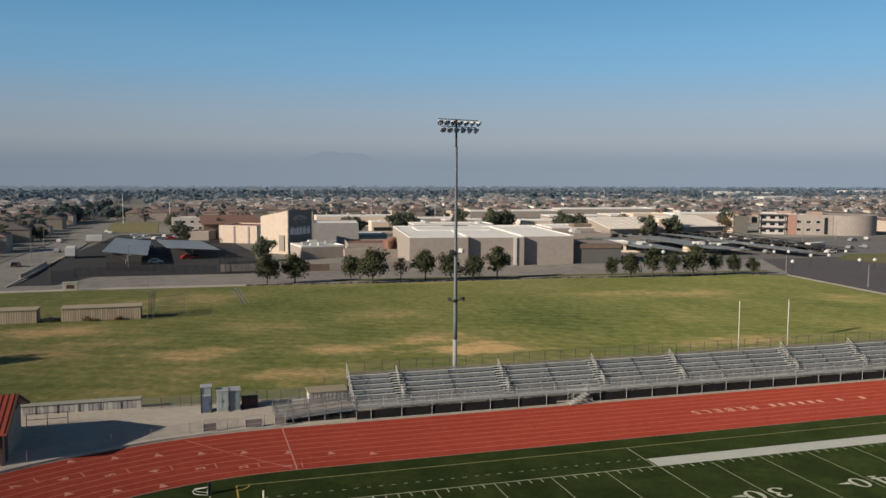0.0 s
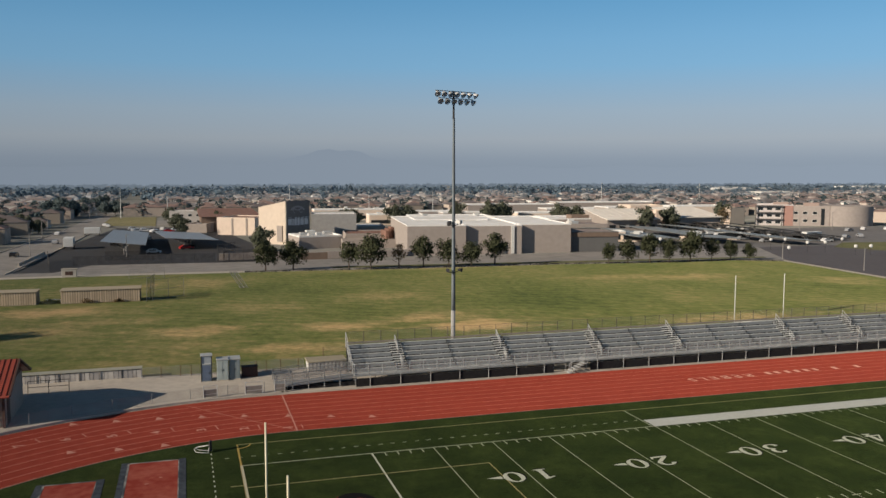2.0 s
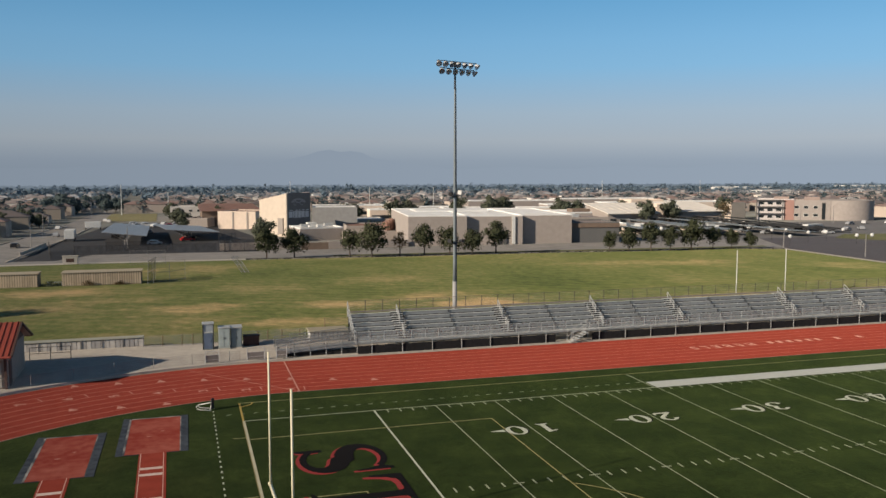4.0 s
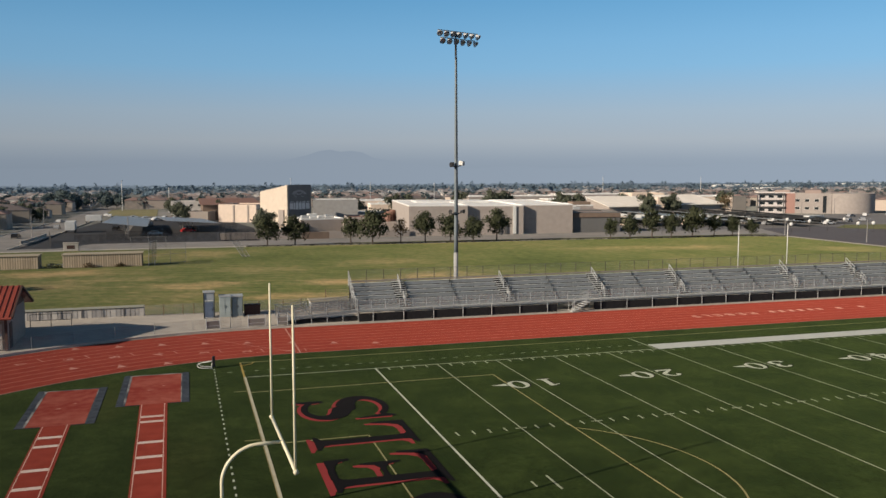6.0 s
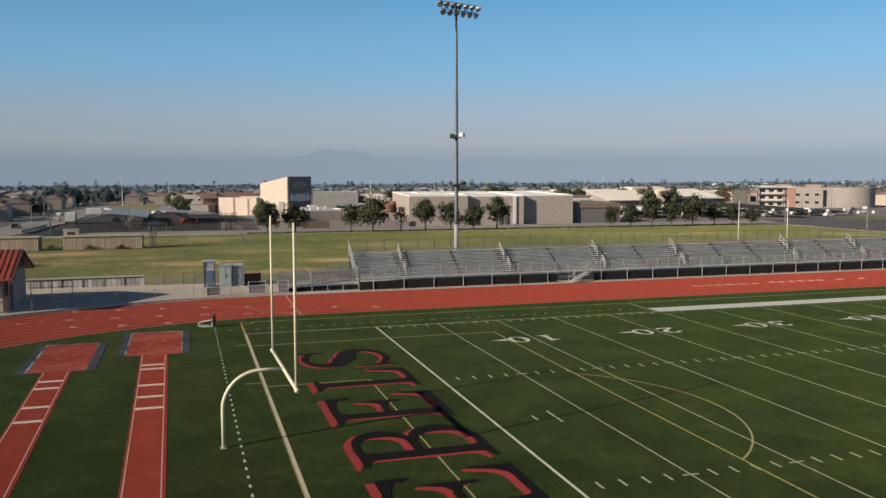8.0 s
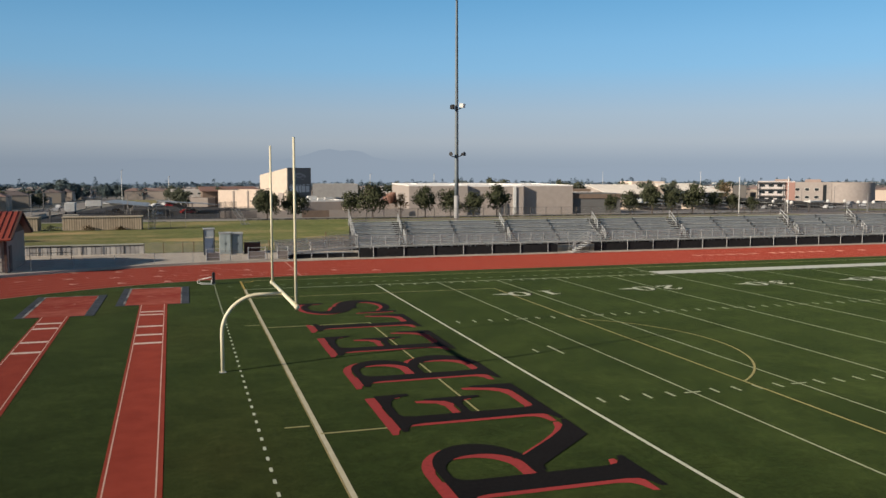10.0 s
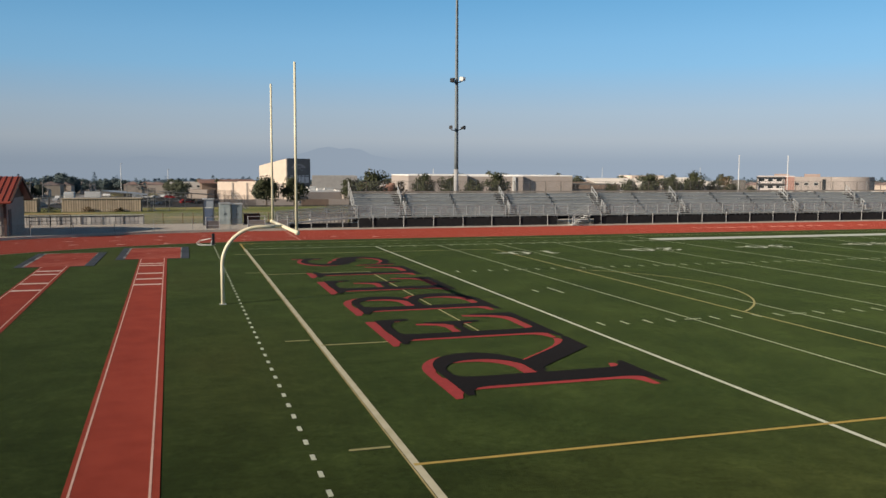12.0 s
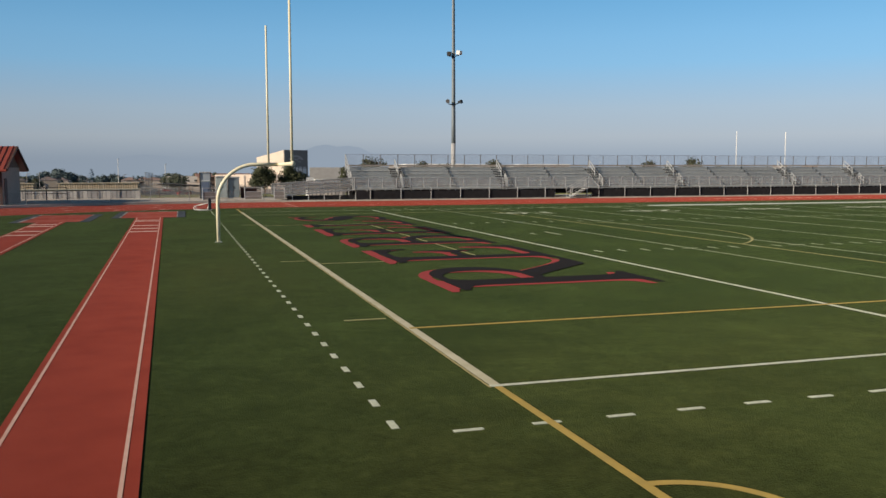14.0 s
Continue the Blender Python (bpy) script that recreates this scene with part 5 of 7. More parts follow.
def gate(x, y, w, angle):
    g = thing("gate_frame", "small steel gate frame at the track edge", "gate", pose(x, y, 0.2, 0, 0, angle), group="gates at the track edge")
    for u in (0, w):
        bm = bmesh.new()
        tube(bm, [(u, 0, 0), (u, 0, 1.15)], 0.035, 6)
        part("post", bm, GALVANISED, g)
    for z in (0.35, 0.75, 1.1):
        bm = bmesh.new()
        tube(bm, [(0, 0, z), (w, 0, z)], 0.025, 6)
        part("bar", bm, GALVANISED, g)
    bm = bmesh.new()
    box(bm, 0.02, w - 0.02, -0.008, 0.008, 0.1, 0.74)
    part("panel", bm, mat("dim_gate_panel", (0.27, 0.25, 0.23), (0.20, 0.185, 0.17), 0.7), g)


gate(-11.2, 66.6, 1.15, 8)
gate(-7.6, 66.95, 1.5, 3)
gate(-5.0, 67.1, 0.9, 0)


def cabinet(name, x, y, w, d, h, label, material):
    c = thing(name, label, "cabinet", pose(x, y, 0.2))
    bm = bmesh.new()
    box(bm, 0, w, 0, d, 0.1, h - 0.12, bevel=0.02)
    part("body", bm, material, c)
    bm = bmesh.new()
    box(bm, -0.06, w + 0.06, -0.06, d + 0.06, h - 0.12, h, bevel=0.03)
    part("roof", bm, GALVANISED, c)
    bm = bmesh.new()
    box(bm, -0.04, w + 0.04, -0.04, d + 0.04, 0, 0.1)
    part("plinth", bm, CONCRETE, c)
    for k in range(2):
        bm = bmesh.new()
        box(bm, w * (0.06 + 0.47 * k), w * (0.47 + 0.47 * k), -0.025, -0.003, 0.25, h - 0.3)
        dr = part("door", bm, material, c)
        bm = bmesh.new()
        box(bm, w * 0.44 if k == 0 else w * 0.56, (w * 0.44 if k == 0 else w * 0.56) + 0.03, -0.05, -0.026, h * 0.45, h * 0.55)
        part("handle", bm, DARK_METAL, dr)
    return c


booth = thing("ticket_booth", "narrow grey-blue booth with a window beside the apron", "booth", pose(-11.3, 72.9, 0.2))
bm = bmesh.new()
box(bm, 0, 1.0, 0, 1.1, 0, 1.65, bevel=0.02)
part("body", bm, GREY_BLUE, booth)
bm = bmesh.new()
box(bm, 0.04, 0.96, 0.04, 1.06, 1.65, 2.42)
part("window_band", bm, mat("pale_booth_glass", (0.36, 0.40, 0.44), (0.30, 0.34, 0.38), 0.3, spec=0.6), booth, "pale glazed upper part")
bm = bmesh.new()
box(bm, -0.04, 1.04, -0.04, 1.14, 2.42, 2.52, bevel=0.02)
part("roof", bm, GALVANISED, booth)
bm = bmesh.new()
box(bm, 0.14, 0.86, -0.02, -0.003, 0.1, 1.55)
bd = part("door", bm, mat("blue_booth_door", (0.13, 0.17, 0.25), (0.10, 0.13, 0.20), 0.5), booth, "blue booth door")
bm = bmesh.new()
box(bm, 0.74, 0.80, -0.05, -0.021, 0.75, 0.92)
part("handle", bm, DARK_METAL, bd)
bm = bmesh.new()
box(bm, 0.10, 0.90, -0.03, -0.003, 1.66, 1.72)
part("sill", bm, WHITE_PAINT, booth, "pale sill")
for x in (-0.02, 0.94):
    bm = bmesh.new()
    box(bm, x, x + 0.08, -0.03, 0.05, 0, 2.42)
    part("frame", bm, DARK_METAL, booth)
cabinet("equipment_cabinet", -9.85, 72.7, 1.05, 1.1, 2.12, "grey-green steel equipment cabinet on a plinth", mat("grey_green_cabinet_paint", (0.40, 0.45, 0.45), (0.32, 0.37, 0.37), 0.5, scale=2))
cabinet("equipment_shed", -8.7, 72.9, 1.0, 1.4, 2.05, "slate-grey steel equipment shed on a plinth", GREY_BLUE)
crate = thing("storage_bin", "low dark brown storage bin beside the shed", "bin", pose(-7.5, 73.6, 0.2))
bm = bmesh.new()
box(bm, 0, 1.5, 0, 0.8, 0, 0.95, bevel=0.03)
part("body", bm, mat("dark_red_brown_board", (0.10, 0.05, 0.045), (0.07, 0.04, 0.035), 0.8), crate)
bm = bmesh.new()
box(bm, -0.04, 1.54, -0.04, 0.84, 0.95, 1.02, bevel=0.02)
part("lid", bm, BROWN_TRIM, crate)
back_fence = thing("apron_fence", "thin chain-link fence between apron and practice field", "fence", pose(0, 0, 0))
for x in (-15.0, -13.2, -12.2, -6.0, -5.0, -3.6, -1.8):
    bm = bmesh.new()
    tube(bm, [(x, 75.8, 0), (x, 75.8, 1.3)], 0.03, 6)
    part("post", bm, mat("rusty_post", (0.20, 0.13, 0.09), (0.15, 0.10, 0.07), 0.8), back_fence)
bm = bmesh.new()
box(bm, -16.8, -1.2, 75.798, 75.802, 0.05, 1.3)
part("mesh_infill", bm, CHAIN, back_fence)
store = thing("wooden_store", "low pale wooden store behind the ramp", "shed", pose(-0.95, 74.2, 0.14))
bm = bmesh.new()
box(bm, 0, 3.7, 0, 2.0, 0, 0.95)
part("wall", bm, mat("dim_grey_panel_b", (0.26, 0.25, 0.25), (0.20, 0.19, 0.19), 0.9), store)
bm = bmesh.new()
box(bm, -0.15, 3.85, -0.15, 2.15, 0.95, 1.07, bevel=0.02)
part("roof", bm, mat("tan_board_roof", (0.36, 0.32, 0.24), (0.28, 0.25, 0.19), 0.9), store)
for k in range(9):
    bm = bmesh.new()
    box(bm, 0.1 + 0.38 * k, 0.34 + 0.38 * k, -0.03, -0.004, 0.1, 0.9)
    part("slat", bm, MATS["whitewashed_slat"], store)
bm = bmesh.new()
box(bm, -0.03, -0.005, 0.1, 1.9, 0.1, 0.9)
part("end_panel", bm, WHITE_PAINT, store)

# ---- practice field ----
def dugout(x0, x1, y, depth, h):
    z = zg(y)
    d = thing("dugout", "long dugout of cream slats with a flat tan roof", "dugout", pose(x0, y, z - 0.05), group="dugouts")
    w = x1 - x0
    bm = bmesh.new()
    box(bm, -0.15, w + 0.15, -0.15, depth + 0.15, h, h + 0.16, bevel=0.03)
    part("roof", bm, mat("tan_flat_roof", (0.42, 0.36, 0.27), (0.35, 0.30, 0.23), 0.9), d)
    bm = bmesh.new()
    box(bm, 0, w, 0.10, 0.14, 0, h)
    box(bm, 0, 0.12, 0.14, depth, 0, h)
    box(bm, w - 0.12, w, 0.14, depth, 0, h)
    part("wall", bm, mat("dim_tan_board", (0.30, 0.25, 0.19), (0.24, 0.20, 0.15), 0.9, scale=2), d)
    n = int(w / 0.36)
    bm = bmesh.new()
    box(bm, 0, 0.265, 0.0, 0.06, 0.1, h - 0.03)
    first = part("slat", bm, SLAT_CREAM, d)
    for k in range(1, n):
        share("slat", first.data, d, pose(k * w / n, 0, 0))


dugout(-32.0, -19.9, 138.4, 3.2, 2.12)
dugout(-48.0, -35.6, 138.4, 3.2, 2.12)


def shrub(x, y, r):
    rnd = random.Random(int(x * 7 + y))
    s = thing("shrub", "low dark green shrub against the dugout", "shrub", pose(x, y, zg(y)), group="shrubs")
    bm = bmesh.new()
    for k in range(260):
        a, b, c = rnd.uniform(0, 6.28), rnd.uniform(0, 1), rnd.uniform(0.3, 1)
        p = Vector((math.cos(a) * r * 1.6 * c * b, math.sin(a) * r * c * b, r * 0.9 * (1 - b * b) * c + 0.05))
        d = [Vector((rnd.uniform(-1, 1), rnd.uniform(-1, 1), rnd.uniform(-1, 1))) * 0.14 for _ in range(3)]
        bm.faces.new([bm.verts.new(p + q) for q in d])
    part("foliage", bm, LEAF_DRY if r < 0.98 else LEAF_MID, s)


shrub(-28.0, 137.9, 0.95)
shrub(-23.2, 138.0, 0.7)
shrub(-33.8, 138.9, 1.0)

bench_row = thing("low_bench", "long low bench between the dugouts", "bench", pose(-34.6, 141.0, zg(141)))
bm = bmesh.new()
box(bm, 0, 2.4, 0, 0.4, 0.4, 0.48)
part("seat", bm, WHITE_PAINT, bench_row)
for x in (0.2, 2.1):
    bm = bmesh.new()
    box(bm, x, x + 0.1, 0.05, 0.35, 0, 0.4)
    part("leg", bm, GALVANISED, bench_row)


def screen_panel(x0, y0, x1, y1, h, lean, label, material):
    """A framed net that stands or leans on the grass."""
    z0, z1 = zg(y0), zg(y1)
    t = thing("field_screen", label, "screen", pose(0, 0, 0))
    a, b = Vector((x0, y0, z0)), Vector((x1, y1, z1))
    off = Vector((lean, -0.6 * lean, h))
    for p in (a, b, (a + b) / 2):
        bm = bmesh.new()
        tube(bm, [p, p + off], 0.032, 6)
        part("post", bm, POLE_STEEL, t)
    for u in (0.05, 0.5, 1.0):
        bm = bmesh.new()
        tube(bm, [a + off * u, b + off * u], 0.025, 6)
        part("bar", bm, POLE_STEEL, t)
    bm = bmesh.new()
    bm.faces.new([bm.verts.new(p) for p in (a, b, b + off, a + off)])
    part("net", bm, material, t)
    return t


screen_panel(-18.9, 137.0, -18.0, 145.5, 3.9, 0.2, "tall dark mesh backstop screen at the dugout", NETTING)
screen_panel(-18.0, 138.2, -13.0, 143.5, 3.4, 0.0, "thin open chain-link backstop panel", mesh_wire("thin_net", (0.2, 0.2, 0.2), 0.05))
screen_panel(-2.9, 152.0, -1.5, 152.3, 3.0, -1.9, "leaning grey netted practice screen", mesh_wire("grey_netting", (0.26, 0.26, 0.25), 0.34))
screen_panel(-24.0, 178.0, -17.0, 178.0, 3.0, 0.0, "open steel backstop frame on the grass", mesh_wire("thin_net_b", (0.2, 0.2, 0.2), 0.05))
mark = thing("field_box", "pale field box at the practice field edge", "box", pose(-38.3, 188.0, zg(188)))
bm = bmesh.new()
box(bm, 0, 3.0, 0, 1.2, 0, 1.7, bevel=0.05)
part("body", bm, HUT_PALE, mark)
bm = bmesh.new()
box(bm, 0.7, 2.3, -0.03, -0.004, 0.45, 1.25)
part("opening", bm, BROWN_TRIM, mark, "dark square opening")
bm = bmesh.new()
box(bm, -0.1, 3.1, -0.1, 1.3, 1.7, 1.82)
part("lid", bm, CONCRETE, mark)

# fence behind the stand
pf = thing("field_fence", "rusty post fence along the practice field", "fence", pose(0, 0, 0))
x = 1.0
while x < 110:
    bm = bmesh.new()
    tube(bm, [(x, 77.6, 0), (x, 77.6, 1.9)], 0.04, 5)
    part("post", bm, MATS["rusty_post"], pf)
    x += 2.9
bm = bmesh.new()
box(bm, 1, 110, 77.598, 77.602, 0.05, 1.9)
part("mesh_infill", bm, MATS["fine_chain_link"], pf)

# ---- school ----
def house_windows(th, m, w, floors, z0, step, count, size, material=None):
    for f in range(floors):
        for k in range(count):
            u = w * (k + 0.5) / count
            bm = bmesh.new()
            box(bm, u - size[0] / 2, u + size[0] / 2, -0.06, -0.02, z0 + f * step, z0 + f * step + size[1], m)
            win = part("window", bm, WHITE_PAINT, th)
            bm = bmesh.new()
            box(bm, u - size[0] / 2 + 0.12, u + size[0] / 2 - 0.12, -0.09, -0.065, z0 + f * step + 0.12, z0 + f * step + size[1] - 0.12, m)
            part("pane", bm, GLASS_DARK, win)


def block(th, x, y, angle, w, d, h, wall=None, roof=None, parapet=0.5, drop=0.6, name="wall", cap=None):
    """A flat-roofed block: its front-left corner, the way its front runs, and its size. A parapet stands round the roof."""
    z = zg(y)
    m = turned(x, y, z, angle)
    wall, roof = wall or WALL_TAN, roof or WHITE_ROOF
    bm = bmesh.new()
    box(bm, 0, w, 0, d, -drop, h - parapet, m)
    part(name, bm, wall, th)
    bm = bmesh.new()
    t = 0.3
    for b in ((0, w, 0, t), (0, w, d - t, d), (0, t, t, d - t), (w - t, w, t, d - t)):
        box(bm, *b, h - parapet + 0.002, h, m)
    part("parapet", bm, cap or wall, th)
    bm = bmesh.new()
    box(bm, t + 0.01, w - t - 0.01, t + 0.01, d - t - 0.01, h - parapet + 0.004, h - parapet + 0.08, m)
    part("roof", bm, roof, th)
    return m


def roof_units(th, m, w, d, z, n, seed):
    rnd = random.Random(seed)
    for k in range(n):
        u, v = rnd.uniform(0.1, 0.85) * w, rnd.uniform(0.15, 0.8) * d
        bm = bmesh.new()
        box(bm, u, u + rnd.uniform(1.5, 3.5), v, v + rnd.uniform(1.2, 2.2), z, z + rnd.uniform(0.7, 1.5), m, 0.08)
        part("roof_unit", bm, GALVANISED if k % 2 else WHITE_PAINT, th, "roof-top air unit")


def downspout(th, m, u, h, wide=0.5):
    bm = bmesh.new()
    box(bm, u, u + wide, -0.35, -0.01, 0.3, h - 0.7, m)
    part("downspout", bm, WHITE_PAINT, th, "white downspout")


# gymnasium with a stepped front
gym = thing("gymnasium", "large tan stucco gymnasium with a stepped front and white roof", "school building", pose(0, 0, 0))
GA = -8.0
ga = turned(48.7, 227.4, zg(227.4), GA)
for u0, u1, v, h in ((0, 17.2, 0, 8.9), (17.2, 34.4, 1.9, 8.7), (34.4, 50.2, 4.0, 8.8)):
    p = ga @ Vector((u0, v, 0))
    block(gym, p.x, p.y, GA, u1 - u0, 52 - v, h + zg(227.4) - zg(p.y), drop=1.0, cap=WHITE_ROOF, parapet=0.35, name="wing")
bm = bmesh.new()
box(bm, 6, 30, 30, 48, 8.5, 8.95, ga)
part("upper_roof", bm, WHITE_ROOF, gym, "raised white roof")
bm = bmesh.new()
box(bm, 31.2, 32.1, 1.5, 1.88, 0.2, 8.3, ga)
part("pilaster", bm, WHITE_PAINT, gym, "white pilaster")
bm = bmesh.new()
box(bm, 28.6, 29.4, 1.5, 1.88, -0.5, 3.5, ga)
box(bm, 26.8, 27.6, 1.5, 1.88, -0.5, 3.3, ga)
part("door_recess", bm, WALL_DARK, gym)
annex = thing("gym_annex", "dark grey annex beside the gymnasium", "school building", pose(0, 0, 0))
block(annex, 99.6, 225.8, -10, 15, 18, 6.1, mat("blue_slate_stucco", (0.15, 0.15, 0.15), (0.125, 0.125, 0.125), 0.9), mat("brown_grey_roof", (0.30, 0.25, 0.235), (0.23, 0.195, 0.185), 0.9, scale=0.4))
bm = bmesh.new()
box(bm, 0.0, 15, -0.3, -0.05, 4.6, 5.9, turned(99.6, 225.8, zg(225.8), -10))
part("upper_band", bm, WALL_BROWN, annex, "brown upper band")

# tower with a dark sign wall
tower = thing("theatre_tower", "tall cream tower with a slanted top and a charcoal sign wall", "school building", pose(0, 0, 0))
TA = 38.0
tm = turned(20.6, 287.0, zg(287), TA)
bm = bmesh.new()
W, D = 11.5, 13.5
lo = [bm.verts.new(tm @ Vector(p)) for p in ((0, 0, -1), (W, 0, -1), (W, D, -1), (0, D, -1))]
hi = [bm.verts.new(tm @ Vector(p)) for p in ((0, 0, 15.1), (W, 0, 15.1), (W, D, 12.7), (0, D, 12.7))]
bm.faces.new(lo[::-1])
bm.faces.new(hi)
for i in range(4):
    j = (i + 1) % 4
    bm.faces.new((lo[i], lo[j], hi[j], hi[i]))
part("shaft", bm, mat("peach_stucco", (0.70, 0.60, 0.50), (0.62, 0.53, 0.44), 0.9, scale=0.6, scale2=0.08, bump=0.3), tower)
bm = bmesh.new()
box(bm, 0.25, W, -0.25, -0.01, 0.2, 15.2, tm)
board = part("sign_wall", bm, mat("charcoal_sign_wall", (0.185, 0.187, 0.19), (0.15, 0.152, 0.155), 0.85, scale=0.6, scale2=0.1), tower, "charcoal sign wall")
for k, u in enumerate((0.9, 2.9, 3.9, 5.4, 6.9, 8.9)):
    bm = bmesh.new()
    w = (1.7, 0.7, 1.2, 1.2, 1.6, 1.7)[k]
    box(bm, u, u + w, -0.34, -0.26, 6.5 + 0.08 * abs(k - 2.5), 9.0 - 0.08 * abs(k - 2.5), tm)
    if w > 1:
        box(bm, u + 0.35, u + w, -0.335, -0.262, 9.1, 9.35, tm)
    part("sign_bar", bm, mat("pale_sign_metal", (0.72, 0.73, 0.74), (0.62, 0.63, 0.64), 0.6), board, "pale lettering bars")
bm = bmesh.new()
for cx, cz, r, wide, a0, a1 in ((5.6, 11.2, 2.2, 1.75, 20, 160), (5.6, 12.9, 1.2, 1.6, 200, 340), (4.1, 11.6, 0.75, 1.1, 0, 300), (7.2, 11.6, 0.7, 1.2, 40, 330)):
    prev = None
    for k in range(15):
        a = radians(a0 + (a1 - a0) * k / 14)
        cur = [bm.verts.new(tm @ Vector((cx + q * math.cos(a) * wide, -0.30, cz + q * math.sin(a)))) for q in (r * 0.72, r)]
        if prev:
            bm.faces.new((prev[0], prev[1], cur[1], cur[0]))
        prev = cur
part("emblem", bm, mat("dim_sign_metal", (0.34, 0.345, 0.35), (0.28, 0.285, 0.29), 0.6), board, "pale curved emblem")
bm = bmesh.new()
box(bm, -0.4, -0.05, 1.5, 4.0, 1.0, 6.5, tm)
part("side_fin", bm, WALL_TAN, tower)
wing = thing("theatre_wing", "warm grey flat-roofed theatre wing behind the tower", "school building", pose(0, 0, 0))
block(wing, 33.0, 312, -8, 17, 22, 9.6, WALL_SLATE, WHITE_ROOF)
wing2 = thing("grey_hall", "pale grey flat-roofed hall", "school building", pose(0, 0, 0))
block(wing2, 50.6, 322, -6, 13, 20, 4.4, mat("pale_grey_stucco", (0.42, 0.41, 0.39), (0.36, 0.35, 0.33), 0.9, scale=0.8), WHITE_ROOF)

hall = thing("cream_hall", "cream stucco hall with a terracotta roof", "school building", pose(0, 0, 0))
hm = block(hall, -0.2, 354, -30, 17, 18, 7.35, WALL_CREAM, TILE_RED)
for u in (6.6, 13.0):
    bm = bmesh.new()
    box(bm, u, u + 0.7, -0.2, -0.01, 0, 7.0, hm)
    part("recess", bm, WALL_TAN, hall, "tan vertical pier")
hall2 = thing("red_roofed_hall", "long hall with a low terracotta roof", "school building", pose(0, 0, 0))
z = zg(378)
bm = bmesh.new()
box(bm, -6, 19, 378, 436, z - 1, z + 6.6)
part("wall", bm, WALL_BROWN, hall2)
bm = bmesh.new()
v = [bm.verts.new(p) for p in ((-7, 376.5, z + 6.62), (20, 376.5, z + 6.62), (20, 437, z + 7.9), (-7, 437, z + 7.9), (-7, 437, z + 6.62), (20, 437, z + 6.62))]
for f in ((0, 1, 2, 3), (0, 3, 4), (1, 5, 2), (3, 2, 5, 4), (0, 4, 5, 1)):
    bm.faces.new([v[i] for i in f])
part("roof", bm, TILE_RED, hall2, "terracotta pitched roof")
office = thing("white_office", "pale two-storey office beside the lot", "school building", pose(0, 0, 0))
om = block(office, -20.5, 442, -2, 16.5, 13, 7.2, mat("off_white_stucco", (0.66, 0.63, 0.60), (0.57, 0.54, 0.51), 0.9, scale=0.8), WHITE_ROOF)
house_windows(office, om, 16, 2, 1.2, 3.2, 4, (1.8, 1.2))
small = thing("tan_annex", "small tan annex with parapet", "school building", pose(0, 0, 0))
block(small, -12.5, 372, -20, 9, 12, 4.0, WALL_TAN, WHITE_ROOF)

low = thing("kitchen_block", "low cream block with white roof equipment", "school building", pose(0, 0, 0))
lm = block(low, 22.6, 266, 8, 14.5, 14, 4.2, WALL_TAN, WHITE_ROOF, cap=WHITE_ROOF)
roof_units(low, lm, 14, 14, 4.0, 6, 4)
for xx, yy, ww, dd, hh, ang in ((36.0, 262, 30, 5, 3.0, -4), (40.0, 278, 16, 18, 4.0, -6), (18.0, 296, 7, 9, 6.2, 38)):
    ob = thing("low_school_wing", "low tan flat-roofed school wing", "school building", pose(0, 0, 0), group="low school wings")
    block(ob, xx, yy, ang, ww, dd, hh, WALL_TAN if ang < 30 else WALL_CREAM, TILE_RED if dd == 18 else WHITE_ROOF)
curved = thing("red_canopy", "red-brown curved canopy wall", "canopy", pose(0, 0, 0))
bm = bmesh.new()
for k in range(5):
    box(bm, 50.5 + 1.2 * k, 51.4 + 1.2 * k, 262.5 + 1.5 * k, 270, zg(265), zg(265) + 6.6 - 0.5 * abs(k - 2))
part("fins", bm, TILE_RED, curved)

# long low classroom rows behind
rows = ((57, 470, 46, 16, 7.2, -3), (96, 452, 42, 14, 6.2, -3), (88, 372, 38, 18, 6.8, -6), (108, 345, 34, 15, 6.4, -8), (116, 304, 35, 18, 5.6, -8), (137, 326, 19, 26, 7.0, -8), (152, 398, 50, 16, 6.8, -6), (190, 448, 55, 18, 7.0, -6), (214, 418, 42, 22, 8.6, -6), (262, 426, 36, 20, 8.6, -4), (160, 505, 60, 16, 8.5, -4), (230, 520, 70, 18, 9.0, -4), (76, 410, 28, 12, 6.4, -4), (118, 420, 34, 12, 6.6, -4), (137, 263, 10, 7, 3.1, -25), (133.6, 264, 5.5, 6, 4.6, -8), (160, 258, 12, 4, 2.9, -8), (175, 261, 12, 4, 2.9, -8))
for k, (xx, yy, ww, dd, hh, ang) in enumerate(rows):
    ob = thing("classroom_block", "low classroom block with a white flat roof", "school building", pose(0, 0, 0), group="classroom blocks")
    hh *= 0.86
    m = block(ob, xx, yy, ang, ww, dd, hh, WALL_CREAM if k % 3 == 0 or k > 13 else WALL_TAN, MATS["brown_grey_roof"] if k == 4 else WHITE_ROOF, cap=None if k == 4 else WHITE_ROOF)
    bm = bmesh.new()
    box(bm, 1, ww - 1, -0.12, -0.02, 0.8, 2.6, m)
    part("window_band", bm, GLASS_DARK, ob, "dark window band")
    if k % 2 == 0:
        roof_units(ob, m, ww, dd, hh - 0.4, 3, k + 20)
